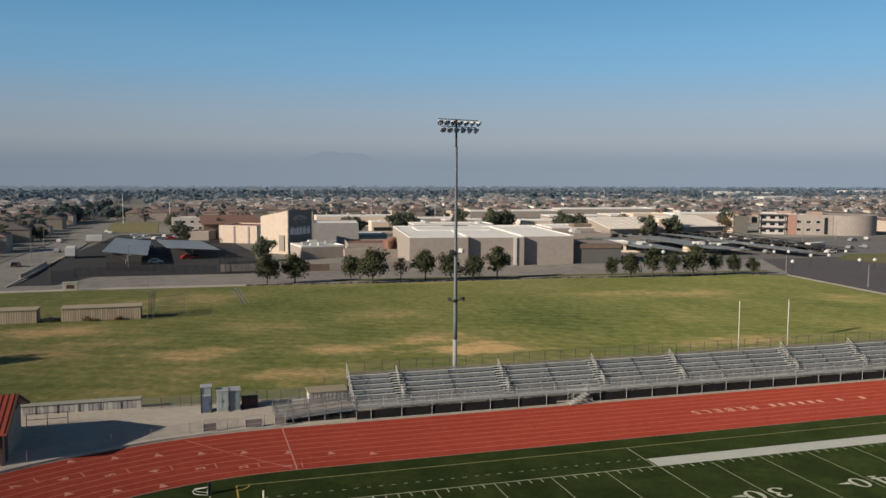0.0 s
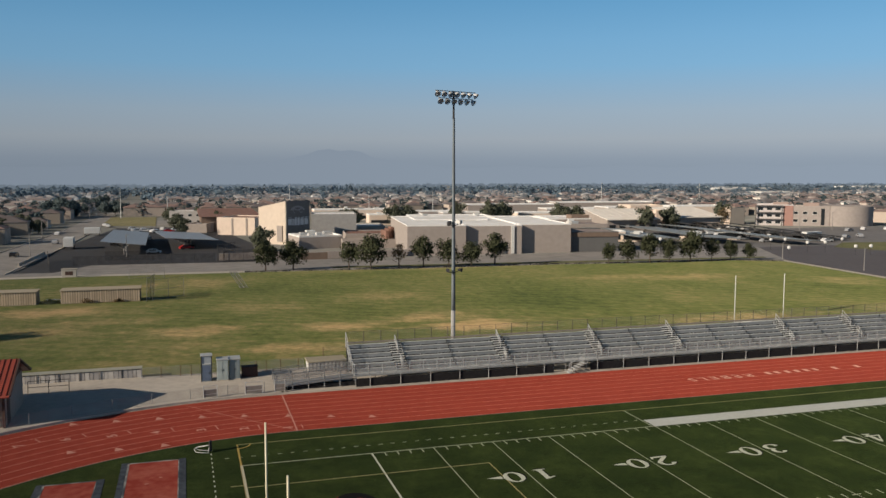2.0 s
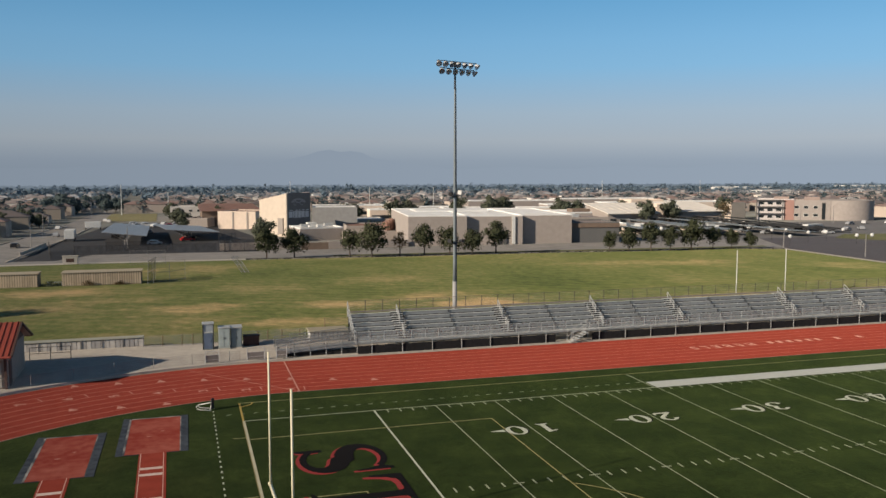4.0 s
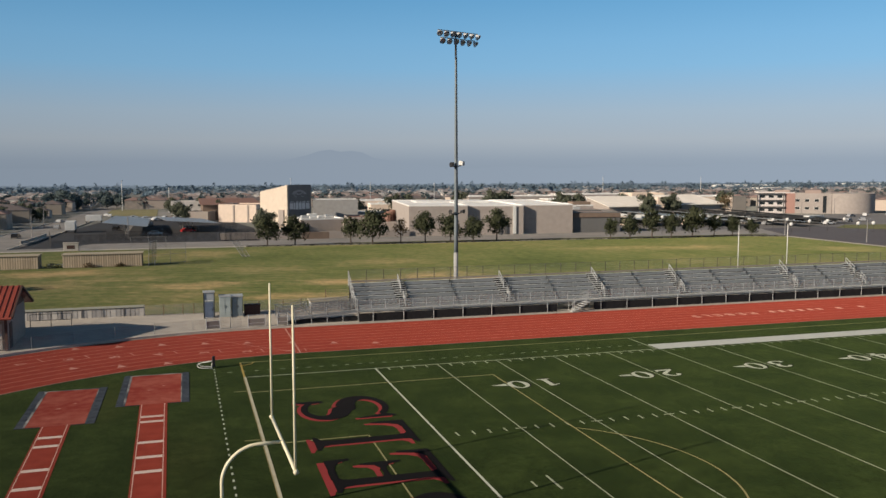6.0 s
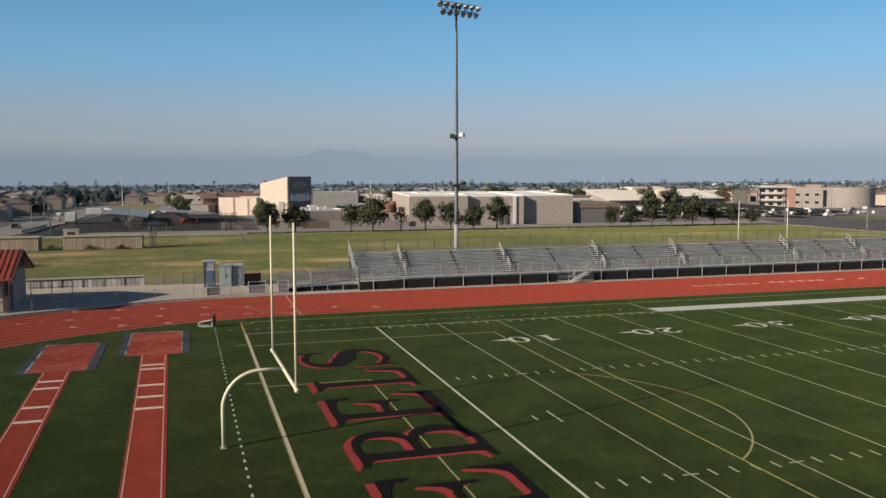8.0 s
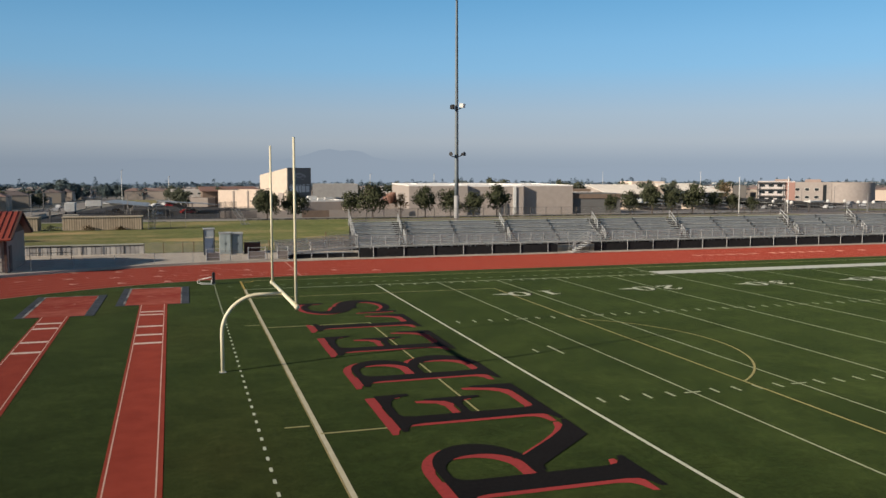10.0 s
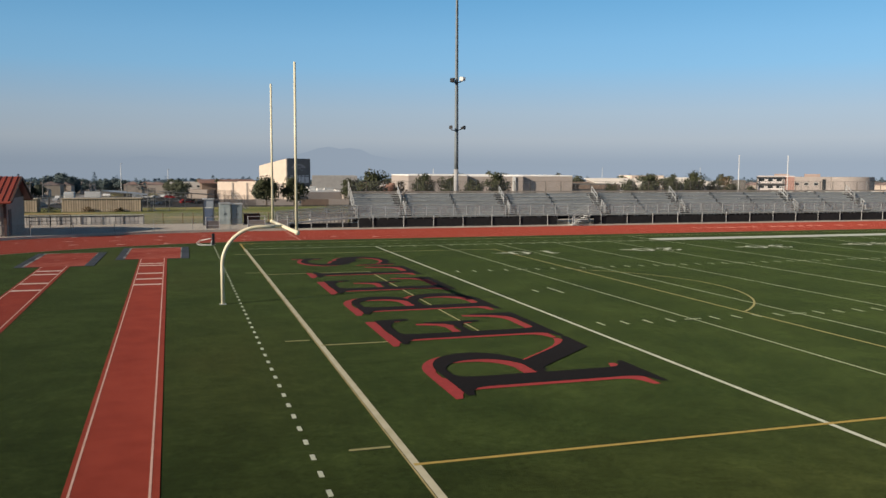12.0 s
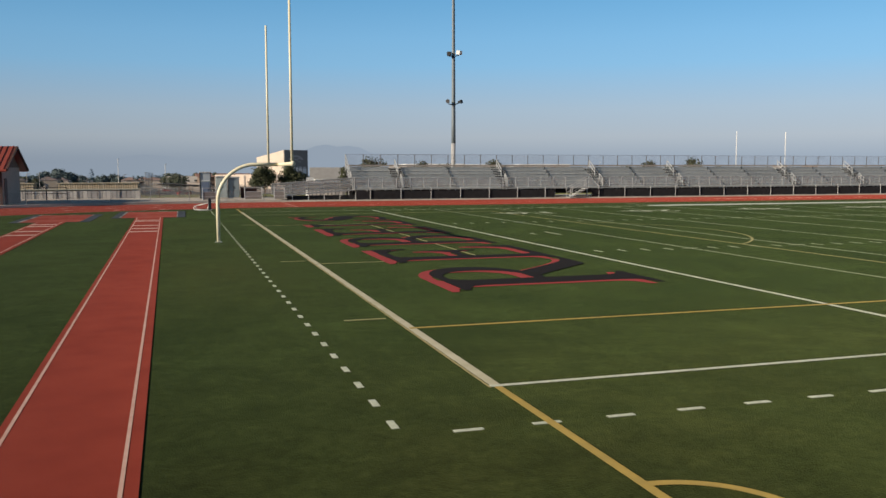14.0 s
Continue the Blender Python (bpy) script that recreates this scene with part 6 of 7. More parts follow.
def shed_block(x0, x1, y, d, h0, h1, label):
    """A classroom block whose pale roof climbs from a low front eave to a high back wall."""
    ob = thing("shed_roofed_block", label, "school building", pose(0, 0, zg(y)), group="shed-roofed blocks")
    bm = bmesh.new()
    lo = [bm.verts.new(p) for p in ((x0, y, -0.6), (x1, y, -0.6), (x1, y + d, -0.6), (x0, y + d, -0.6))]
    hi = [bm.verts.new(p) for p in ((x0, y, h0), (x1, y, h0), (x1, y + d, h1), (x0, y + d, h1))]
    bm.faces.new(lo[::-1])
    bm.faces.new(hi)
    for i in range(4):
        j = (i + 1) % 4
        bm.faces.new((lo[i], lo[j], hi[j], hi[i]))
    part("wall", bm, WALL_TAN, ob)
    rise = (h1 - h0) / d
    bm = bmesh.new()
    v = [bm.verts.new((x, yy, h0 + rise * (yy - y) + up)) for up in (0.02, 0.34) for x, yy in ((x0 - 0.8, y - 1.6), (x1 + 0.8, y - 1.6), (x1 + 0.8, y + d + 0.5), (x0 - 0.8, y + d + 0.5))]
    for f in ((3, 2, 1, 0), (4, 5, 6, 7), (0, 1, 5, 4), (1, 2, 6, 5), (2, 3, 7, 6), (3, 0, 4, 7)):
        bm.faces.new([v[i] for i in f])
    roof = part("roof", bm, mat("cream_metal_roof", (0.85, 0.80, 0.73), (0.76, 0.71, 0.64), 0.6, scale=0.3, scale2=0.05), ob, "pale cream sloping roof")
    x = x0 + 2.0
    while x < x1:
        bm = bmesh.new()
        a, b = (x, y - 1.5, h0 - rise * 1.5 + 0.36), (x, y + d + 0.4, h1 + rise * 0.4 + 0.36)
        tube(bm, [a, b], 0.06, 4)
        part("roof_seam", bm, MATS["cream_metal_roof"], roof)
        x += 4.0
    n = int((x1 - x0) / 5)
    for k in range(n):
        u = x0 + (x1 - x0) * (k + 0.5) / n
        bm = bmesh.new()
        box(bm, u - 1.5, u + 1.5, y - 0.1, y - 0.015, 1.0, 2.5)
        part("window", bm, GLASS_DARK, ob)


shed_block(167.0, 192.0, 330.0, 22.0, 4.9, 8.4, "long classroom block with a pale cream sloping roof")
shed_block(203.0, 226.0, 331.0, 24.0, 5.4, 8.8, "classroom block with a pale cream sloping roof")
upper = thing("upper_hall", "tall cream flat-roofed hall above the classrooms", "school building", pose(0, 0, 0))
block(upper, 193.0, 356, -4, 17, 14, 10.4, WALL_CREAM, WHITE_ROOF)
block(upper, 196.2, 338, -4, 3.4, 8, 8.6, WALL_CREAM, WHITE_ROOF, name="front_pier")
dark = thing("stair_tower", "brown stair tower beside the classrooms", "school building", pose(0, 0, 0))
block(dark, 148.5, 328, -8, 8, 8, 7.2, WALL_BROWN, WHITE_ROOF)
tall2 = thing("tan_stair_tower", "cream and dim grey stair towers", "school building", pose(0, 0, 0))
block(tall2, 251.0, 364, -37, 3, 7, 8.6, WALL_CREAM, WHITE_ROOF)
block(tall2, 253.6, 361.6, -37, 6.5, 9, 8.2, mat("dim_grey_stucco", (0.17, 0.16, 0.15), (0.13, 0.125, 0.12), 0.9), WHITE_ROOF, name="dark_wall")

# three-storey classroom building with a round end
cls = thing("classroom_building", "three-storey classroom building with grey balconies and a rose panel", "school building", pose(0, 0, 0))
cm = block(cls, 260.0, 350, -37, 17, 14, 10.4, mat("pale_lilac_stucco", (0.62, 0.57, 0.56), (0.54, 0.50, 0.49), 0.9), WHITE_ROOF)
for f in range(3):
    bm = bmesh.new()
    box(bm, -0.6, 12.4, -1.7, -0.02, 2.9 + 3.3 * f, 3.35 + 3.3 * f, cm)
    part("balcony", bm, mat("dark_grey_slab", (0.14, 0.13, 0.13), (0.10, 0.10, 0.10), 0.8), cls, "dark grey balcony slab")
for u in (-0.4, 11.6):
    bm = bmesh.new()
    box(bm, u, u + 0.5, -1.6, -1.2, 0.0, 9.5, cm)
    part("balcony_post", bm, MATS["dark_grey_slab"], cls)
bm = bmesh.new()
box(bm, 12.5, 17.0, -0.4, -0.02, 0.0, 9.9, cm)
part("pink_panel", bm, mat("dusty_rose_panel", (0.42, 0.25, 0.21), (0.36, 0.21, 0.18), 0.8), cls, "dusty rose wall panel")
house_windows(cls, cm, 12, 3, 0.9, 3.3, 3, (2.6, 1.5))
mid_b = thing("classroom_wing", "tan classroom wing with square windows", "school building", pose(0, 0, 0))
mm = block(mid_b, 272.6, 340.2, -37, 17.5, 14, 9.8, mat("rosy_tan_stucco", (0.42, 0.370, 0.342), (0.36, 0.32, 0.298), 0.9, scale=0.8), WHITE_ROOF)
house_windows(mid_b, mm, 13, 2, 1.8, 3.8, 3, (2.2, 1.5))
bm = bmesh.new()
box(bm, 13.6, 15.2, -0.15, -0.02, 0.5, 8.6, mm)
part("glass_slot", bm, GLASS_DARK, mid_b, "tall dark glass slot")
for (u0, u1, v0, v1) in ((-8, -1, 10, 14), (6, 13, 6, 12)):
    bm = bmesh.new()
    box(bm, u0, u1, v0, v1, 9.4, 11.2, mm)
    part("penthouse", bm, mat("dusky_pink_panel", (0.38, 0.29, 0.26), (0.32, 0.25, 0.22), 0.8), mid_b, "dusky pink roof storey")
rot = thing("round_hall", "round tan stucco hall with a flat roof", "school building", pose(299.4, 336, zg(336)))
bm = bmesh.new()
n = 96
prism(bm, [(14.0 * math.cos(2 * math.pi * k / n), 14.0 * math.sin(2 * math.pi * k / n)) for k in range(n)], -1, 9.6)
part("drum", bm, MATS["rosy_tan_stucco"], rot)
bm = bmesh.new()
prism(bm, [(13.9 * math.cos(2 * math.pi * k / n), 13.9 * math.sin(2 * math.pi * k / n)) for k in range(n)], 9.604, 9.72)
part("roof", bm, WALL_TAN, rot)
for a in (-174, -163):
    for z0 in (1.4, 4.9):
        bm = bmesh.new()
        box(bm, -1.3, 1.3, -14.12, -13.8, z0, z0 + 1.6, pose(0, 0, 0, 0, 0, a + 90))
        part("window", bm, GLASS_DARK, rot)

# block wall and service doors facing the practice field
wall_n = thing("boundary_wall", "brown block wall along the service road", "wall", pose(0, 0, 0), kind="structure")
bm = bmesh.new()
box(bm, 17.5, 25.0, 224.2, 224.6, zg(224) - 0.3, zg(224) + 1.9)
part("gate_panel", bm, WALL_BROWN, wall_n)
for a, b, y in ((25.0, 48.5, 226.5), (-4.0, 17.5, 230.0)):
    bm = bmesh.new()
    box(bm, a, b, y, y + 0.3, zg(y) - 0.3, zg(y) + 2.0)
    part("wall_run", bm, WALL_TAN, wall_n)

# dark windscreen fences round the lot
lot_fence = thing("windscreen_fence", "tall fence with black windscreen cloth round the lot", "fence", pose(0, 0, 0))
for (x0, y0, x1, y1, h) in ((-40.5, 226.0, -5.0, 226.0, 2.4), (-3.2, 222.0, 5.5, 226.0, 3.2), (-43.5, 208.0, -49.0, 244.0, 2.6), (-34.0, 240.0, -18.0, 240.0, 2.6), (-4.5, 224.0, 1.0, 240.0, 4.5)):
    a, b = Vector((x0, y0, zg(y0))), Vector((x1, y1, zg(y1)))
    bm = bmesh.new()
    v = [bm.verts.new(p) for p in (a, b, b + Vector((0, 0, h)), a + Vector((0, 0, h)))]
    bm.faces.new(v)
    part("cloth", bm, MATS["lot_mesh"] if "lot_mesh" in MATS else mesh_wire("lot_mesh", (0.025, 0.025, 0.028), 0.32), lot_fence)
    k, L = 0.0, (b - a).length
    while k <= L:
        p = a + (b - a) * (k / L) + Vector((0, -0.06, 0))
        bm = bmesh.new()
        tube(bm, [p, p + Vector((0, 0, h + 0.15))], 0.05, 5)
        part("post", bm, DARK_METAL, lot_fence)
        k += 6.0


def carport(x, y, angle, length, depth, low_h, high_h, legs, label, group, climb=0.0, panel=None):
    """A tilted roof of solar panels on slanted columns."""
    z = zg(y)
    c = thing("solar_carport", label, "solar carport", turned(x, y, z, angle) @ pose(0, 0, 0, 0, -climb, 0), group=group)
    cols = max(4, int(length / 4.0))
    slope = (high_h - low_h) / depth
    bm = bmesh.new()
    vs = [bm.verts.new(p) for p in ((0, 0, low_h), (3.85 * length / cols / 4.0, 0, low_h), (3.85 * length / cols / 4.0, depth, high_h), (0, depth, high_h))]
    top = [bm.verts.new(v.co + Vector((0, 0, 0.12))) for v in vs]
    bm.faces.new(vs[::-1])
    bm.faces.new(top)
    for i in range(4):
        j = (i + 1) % 4
        bm.faces.new((vs[i], vs[j], top[j], top[i]))
    first = part("solar_panel", bm, panel or SOLAR, c)
    for k in range(1, cols):
        share("solar_panel", first.data, c, pose(k * length / cols, 0, 0))
    for u in (0.12, 0.5, 0.88):
        bm = bmesh.new()
        tube(bm, [(0, depth * u, low_h + slope * depth * u - 0.12), (length, depth * u, low_h + slope * depth * u - 0.12)], 0.10, 4)
        part("purlin", bm, POLE_STEEL, c)
    for k in range(legs):
        u = length * (k + 0.5) / legs
        bm = bmesh.new()
        tube(bm, [(u, depth * 0.5, -1.6 if climb else -0.3), (u, depth * 0.5, low_h + slope * depth * 0.5 - 0.15)], 0.16, 6)
        tube(bm, [(u, depth * 0.5, 1.2), (u, depth * 0.15, low_h + slope * depth * 0.15 - 0.15)], 0.09, 5)
        part("column", bm, POLE_STEEL, c)


carport(-38.6, 332, -88.5, 76, 12.6, 3.95, 2.6, 7, "grey solar carport roof on steel columns", "west carports", 1.1)
carport(-24.0, 322, -84, 50, 16.5, 3.7, 2.6, 5, "grey solar carport roof on steel columns", "west carports", 1.1)
PANEL_DARK = mat("dark_solar_panel", (0.060, 0.064, 0.070), (0.085, 0.09, 0.095), 0.5, scale=0.4, spec=0.3)
PANEL_GREY = mat("grey_green_solar_panel", (0.225, 0.24, 0.235), (0.265, 0.28, 0.275), 0.5, scale=0.4, spec=0.35)
for x, y, run, length, deep, panel in ((227.0, 352, -98.3, 112, 6.5, PANEL_DARK), (212.0, 342, -94, 102, 6.0, PANEL_DARK), (198.5, 334, -89.3, 95, 6.0, PANEL_DARK), (181.0, 312, -91, 86, 13, PANEL_GREY), (160.0, 306, -93, 66, 17, PANEL_GREY), (139.0, 300, -95, 54, 17, PANEL_GREY)):
    carport(x, y, run, length, deep, 3.5, 2.6, max(4, int(length / 11)), "long solar carport over parked cars", "east carports", panel=panel)


def car(x, y, angle, paint, label):
    c = thing("car", label, "car", turned(x, y, zg(y) + 0.03, angle), group="parked cars")
    bm = bmesh.new()
    prof = [(-2.2, 0.35), (2.2, 0.35), (2.25, 0.75), (1.3, 0.92), (0.6, 1.42), (-1.2, 1.45), (-2.0, 0.98), (-2.25, 0.9)]
    a = [bm.verts.new((u, -0.85, v)) for u, v in prof]
    b = [bm.verts.new((u, 0.85, v)) for u, v in prof]
    bm.faces.new(a)
    bm.faces.new(b[::-1])
    for i in range(len(prof)):
        j = (i + 1) % len(prof)
        bm.faces.new((a[i], b[i], b[j], a[j]))
    part("body", bm, paint, c)
    bm = bmesh.new()
    box(bm, -1.4, 0.75, -0.87, 0.87, 0.98, 1.34)
    part("glazing", bm, GLASS_DARK, c)
    for u in (-1.35, 1.4):
        for s in (-1, 1):
            bm = bmesh.new()
            tube(bm, [(u, s * 0.70, 0.33), (u, s * 0.88, 0.33)], 0.33, 10)
            part("wheel", bm, DARK_METAL, c)


rnd = random.Random(5)
NAMES = ("white", "red", "black", "silver")
for x, y, a in ((-35.8, 405, 10), (-34, 392, 5), (-30.3, 393, 15), (-25.5, 380, 30), (-22.4, 395, 70), (-19.6, 379, 5), (-12.5, 276, 20), (-10.5, 279, 75), (-36, 300, 80), (-22, 262, 0), (-26, 330, 85), (-14, 400, 40), (-10, 412, 30), (-17, 388, 10), (-50.6, 441, 70), (-48.5, 430, 85), (-33, 384, 10), (-29.6, 386, 0), (-24.6, 377, 15), (-16, 432, 20)):
    k = 1 if (x, y) in ((-12.5, 276), (-19.6, 379)) else 0 if 370 < y < 445 else rnd.randrange(4)
    car(x, y, a, CAR_COLOURS[k], NAMES[k] + " car parked on the asphalt lot")
for k in range(26):
    row = k % 4
    u = (k // 4) * 13 + rnd.uniform(2, 6)
    x0, y0, run = ((227.0, 352, -98.3), (198.5, 334, -89.3), (212.0, 342, -94), (181.0, 312, -91))[row]
    if u > (105, 90, 95, 80)[row]:
        continue
    x, y = x0 + u * math.cos(radians(run)) + 4, y0 + u * math.sin(radians(run))
    i = rnd.choice((0, 0, 2, 3, 3, 2))
    car(x, y, 5, CAR_COLOURS[i], NAMES[i] + " car parked under the solar carport")
for x, y, a, k in ((-60.5, 262, 86, 2), (-57.0, 318, 88, 3), (-63.5, 372, 87, 0)):
    car(x, y, a, CAR_COLOURS[k], NAMES[k] + " car parked along the street")
for x, y in ((205, 238), (212, 247), (226, 252), (236, 256), (262, 290), (275, 296), (285, 292)):
    car(x, y, rnd.uniform(0, 90), CAR_COLOURS[0 if x % 2 else 3], ("white" if x % 2 else "silver") + " car in the open parking lot")


def trailer(x, y, angle, w, d, h):
    t = thing("box_trailer", "white box trailer parked beside the street", "trailer", turned(x, y, zg(y), angle), group="trailers")
    bm = bmesh.new()
    box(bm, 0, w, 0, d, 0.9, h, bevel=0.06)
    part("box", bm, WHITE_PAINT, t)
    for v in (0.2, 0.75):
        for u in (0.0, w - 0.3):
            bm = bmesh.new()
            tube(bm, [(u, d * v, 0.5), (u + 0.3, d * v, 0.5)], 0.5, 10)
            part("wheel", bm, DARK_METAL, t)


trailer(-50.5, 287, 3, 3.0, 8.0, 3.7)
trailer(-52.4, 364, 3, 6.0, 4.0, 3.2)
trailer(209.0, 256.0, -75, 2.4, 9.0, 2.6)


def globe_lamp(x, y, h):
    g = thing("globe_lamp", "white globe lamp on a slim pole", "street lamp", pose(x, y, zg(y)), group="globe lamps")
    bm = bmesh.new()
    tube(bm, [(0, 0, 0), (0, 0, h)], 0.05, 6)
    part("pole", bm, DARK_METAL, g)
    bm = bmesh.new()
    bmesh.ops.create_uvsphere(bm, u_segments=12, v_segments=8, radius=0.50, matrix=Matrix.Translation((0, 0, h + 0.45)))
    part("globe", bm, WHITE_PAINT, g, "white globe shade", smooth=True)


for x, y, h in ((159.8, 210.4, 2.75), (164.4, 209.6, 2.75), (139.6, 177.3, 2.2), (158.8, 193.2, 2.5), (164.1, 192.1, 2.5), (183, 206.5, 2.55), (161, 177.1, 2.05), (165.3, 176.3, 2.05), (112.5, 196, 4.4)):
    globe_lamp(x, y, h)


def street_pole(x, y, h, r=0.14):
    p = thing("lamp_pole", "tall thin pale pole", "pole", pose(x, y, zg(y)), group="tall poles")
    bm = bmesh.new()
    tube(bm, [(0, 0, 0), (0, 0, h)], r, 8, r * 0.6)
    part("shaft", bm, WHITE_PAINT if h > 13 else POLE_STEEL, p)
    bm = bmesh.new()
    tube(bm, [(0, 0, h - 0.1), (0.9, 0, h + 0.05)], r * 0.5, 6)
    part("arm", bm, POLE_STEEL, p)


for x, y, h in ((-49.8, 533, 18.2), (-72.5, 410, 7.2), (-67.6, 537, 8.4), (-55.8, 259, 6.9), (-29, 250, 6.5), (-22, 480, 14), (99, 520, 16), (147, 540, 16), (130, 141.1, 5.0), (131.8, 170, 4.6), (228, 280, 7), (262, 300, 8), (70, 700, 20), (-63, 330, 8), (-70, 245, 8), (330, 650, 20), (420, 640, 20)):
    street_pole(x, y, h, 0.24 if h > 13 else 0.14)

# street kerb and perimeter kerb
for nm, pts in (("kerb_west", ((-52, 201), (-52, 300), (-52, 420))), ("kerb_far", ((-69, 215), (-67.5, 290), (-66, 420)))):
    bm = bmesh.new()
    for (x0, y0), (x1, y1) in zip(pts, pts[1:]):
        v = [bm.verts.new((x, y, zg(y) + h)) for x, y, h in ((x0, y0, -0.1), (x0 + 0.3, y0, -0.1), (x0 + 0.3, y0, 0.18), (x0, y0, 0.18), (x1, y1, -0.1), (x1 + 0.3, y1, -0.1), (x1 + 0.3, y1, 0.18), (x1, y1, 0.18))]
        for f in ((0, 1, 2, 3), (7, 6, 5, 4), (0, 4, 5, 1), (1, 5, 6, 2), (2, 6, 7, 3), (3, 7, 4, 0)):
            bm.faces.new([v[i] for i in f])
    tagged(part(nm, bm, CONCRETE), "pale concrete street kerb", "kerb", kind="structure")
barrier = thing("concrete_barrier", "low pale concrete barrier beside the street", "barrier", pose(0, 0, 0))
for k in range(8):
    y = 226 + 5.2 * k
    bm = bmesh.new()
    prof = ((-0.4, -0.2), (0.4, -0.2), (0.4, 0.15), (0.16, 0.4), (0.12, 1.05), (-0.12, 1.05), (-0.16, 0.4), (-0.4, 0.15))
    a = [bm.verts.new((-53.2 + u, y, zg(y) + v)) for u, v in prof]
    b = [bm.verts.new((-53.2 + u, y + 5.0, zg(y + 5.0) + v)) for u, v in prof]
    bm.faces.new(a)
    bm.faces.new(b[::-1])
    for i in range(8):
        j = (i + 1) % 8
        bm.faces.new((a[i], b[i], b[j], a[j]))
    part("barrier_block", bm, CONCRETE, barrier)
# low dark mesh set up as the kerb's shadow line beside the walk
edge_fence = thing("edge_fence", "low dark mesh strip for the kerb shadow along the far edge of the grass", "fence", pose(0, 0, 0))
pts = [(x, y + 0.3) for x, y in FAR_EDGE[:-2]]
for (x0, y0), (x1, y1) in zip(pts, pts[1:]):
    bm = bmesh.new()
    bm.faces.new([bm.verts.new(p) for p in ((x0, y0, zg(y0)), (x1, y1, zg(y1)), (x1, y1, zg(y1) + 0.34), (x0, y0, zg(y0) + 0.34))])
    part("mesh_infill", bm, mesh_wire("kerb_shade_mesh", (0.03, 0.03, 0.028), 0.80) if "kerb_shade_mesh" not in MATS else MATS["kerb_shade_mesh"], edge_fence)

# ---- trees ----
def leafy_tree(seed, h, spread, leaf, dense=1.0, low=0.22):
    """A street tree: tapered trunk, forking limbs and a crown of many small leaf sprays in uneven lobes."""
    rnd = random.Random(seed)
    t = thing("tree", "round-crowned green street tree on a bare trunk", "tree", pose(0, 0, -50))
    bm = bmesh.new()
    tube(bm, [(0, 0, -0.2), (0.05, 0.02, h * 0.2), (0.02, 0.08, h * 0.45), (0, 0.05, h * 0.7)], 0.20, 8, 0.06)
    ends = []
    for k in range(7):
        a = 6.28 * k / 7 + rnd.uniform(-0.4, 0.4)
        z0 = h * rnd.uniform(0.22, 0.5)
        e = Vector((math.cos(a) * spread * rnd.uniform(0.45, 0.8), math.sin(a) * spread * rnd.uniform(0.45, 0.8), z0 + h * rnd.uniform(0.12, 0.3)))
        tube(bm, [(0, 0, z0), (e.x * 0.45, e.y * 0.45, z0 + (e.z - z0) * 0.6), e], 0.07, 5, 0.02)
        ends.append(e)
    part("trunk", bm, BARK, t, "grey-brown trunk and limbs")
    lobes = [(e, rnd.uniform(0.36, 0.52) * spread) for e in ends] + [(Vector((rnd.uniform(-0.2, 0.2) * spread, rnd.uniform(-0.2, 0.2) * spread, h * z)), spread * s) for z, s in ((0.42, 0.72), (0.60, 0.70), (0.76, 0.55), (0.86, 0.34))]
    bm = bmesh.new()
    for c, r in lobes:
        for k in range(int(62 * dense * (r / 1.2) ** 2) + 22):
            d = Vector((rnd.gauss(0, 1), rnd.gauss(0, 1), rnd.gauss(0, 1))).normalized()
            p = c + Vector((d.x, d.y, d.z * 0.85)) * r * rnd.uniform(0.45, 1.22)
            if p.z < h * low:
                continue
            q = d.orthogonal().normalized()
            q2 = d.cross(q)
            tilt = d * rnd.uniform(-0.6, 0.6)
            s = leaf * rnd.uniform(0.6, 1.3)
            a = rnd.uniform(0, 6.28)
            u, v = q * math.cos(a) + q2 * math.sin(a) + tilt, q2 * math.cos(a) - q * math.sin(a) - tilt
            bm.faces.new([bm.verts.new(p + w) for w in (u * s, v * s * 0.7, -u * s, -v * s * 0.7)])
    part("crown", bm, leaf_mat, t, "dense green crown")
    return t


leaf_mat = LEAF
kinds = [leafy_tree(3, 7.2, 3.2, 0.25, 1.3, 0.16), leafy_tree(8, 6.9, 3.4, 0.25, 1.2, 0.14), leafy_tree(15, 7.6, 2.9, 0.25, 1.3, 0.16)]
leaf_mat = LEAF_MID
far_kinds = [leafy_tree(5, 7.2, 3.2, 0.30, 1.2, 0.12), leafy_tree(18, 6.9, 3.4, 0.30, 1.2, 0.12), leafy_tree(25, 7.8, 2.8, 0.30, 1.2, 0.12)]
# crowns for the far street, their green tinted blue-grey in place of real haze
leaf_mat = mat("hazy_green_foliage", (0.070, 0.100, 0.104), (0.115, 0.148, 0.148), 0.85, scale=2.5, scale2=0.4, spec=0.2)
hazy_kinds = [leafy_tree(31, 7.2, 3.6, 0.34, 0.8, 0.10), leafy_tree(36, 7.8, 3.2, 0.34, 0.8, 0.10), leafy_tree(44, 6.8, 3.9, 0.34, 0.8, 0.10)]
leaf_mat = LEAF_DRY
dry = leafy_tree(21, 6.6, 2.2, 0.22, 0.4)
tagged(dry, "thin rusty-leaved street tree", "tree")


def plant(src, x, y, s, turn, slim=1.0):
    ob = copy_thing(src, pose(x, y, zg(y), 0, 0, turn))
    ob.scale = (s * slim, s * slim, s)
    return tagged(ob, group="street trees")


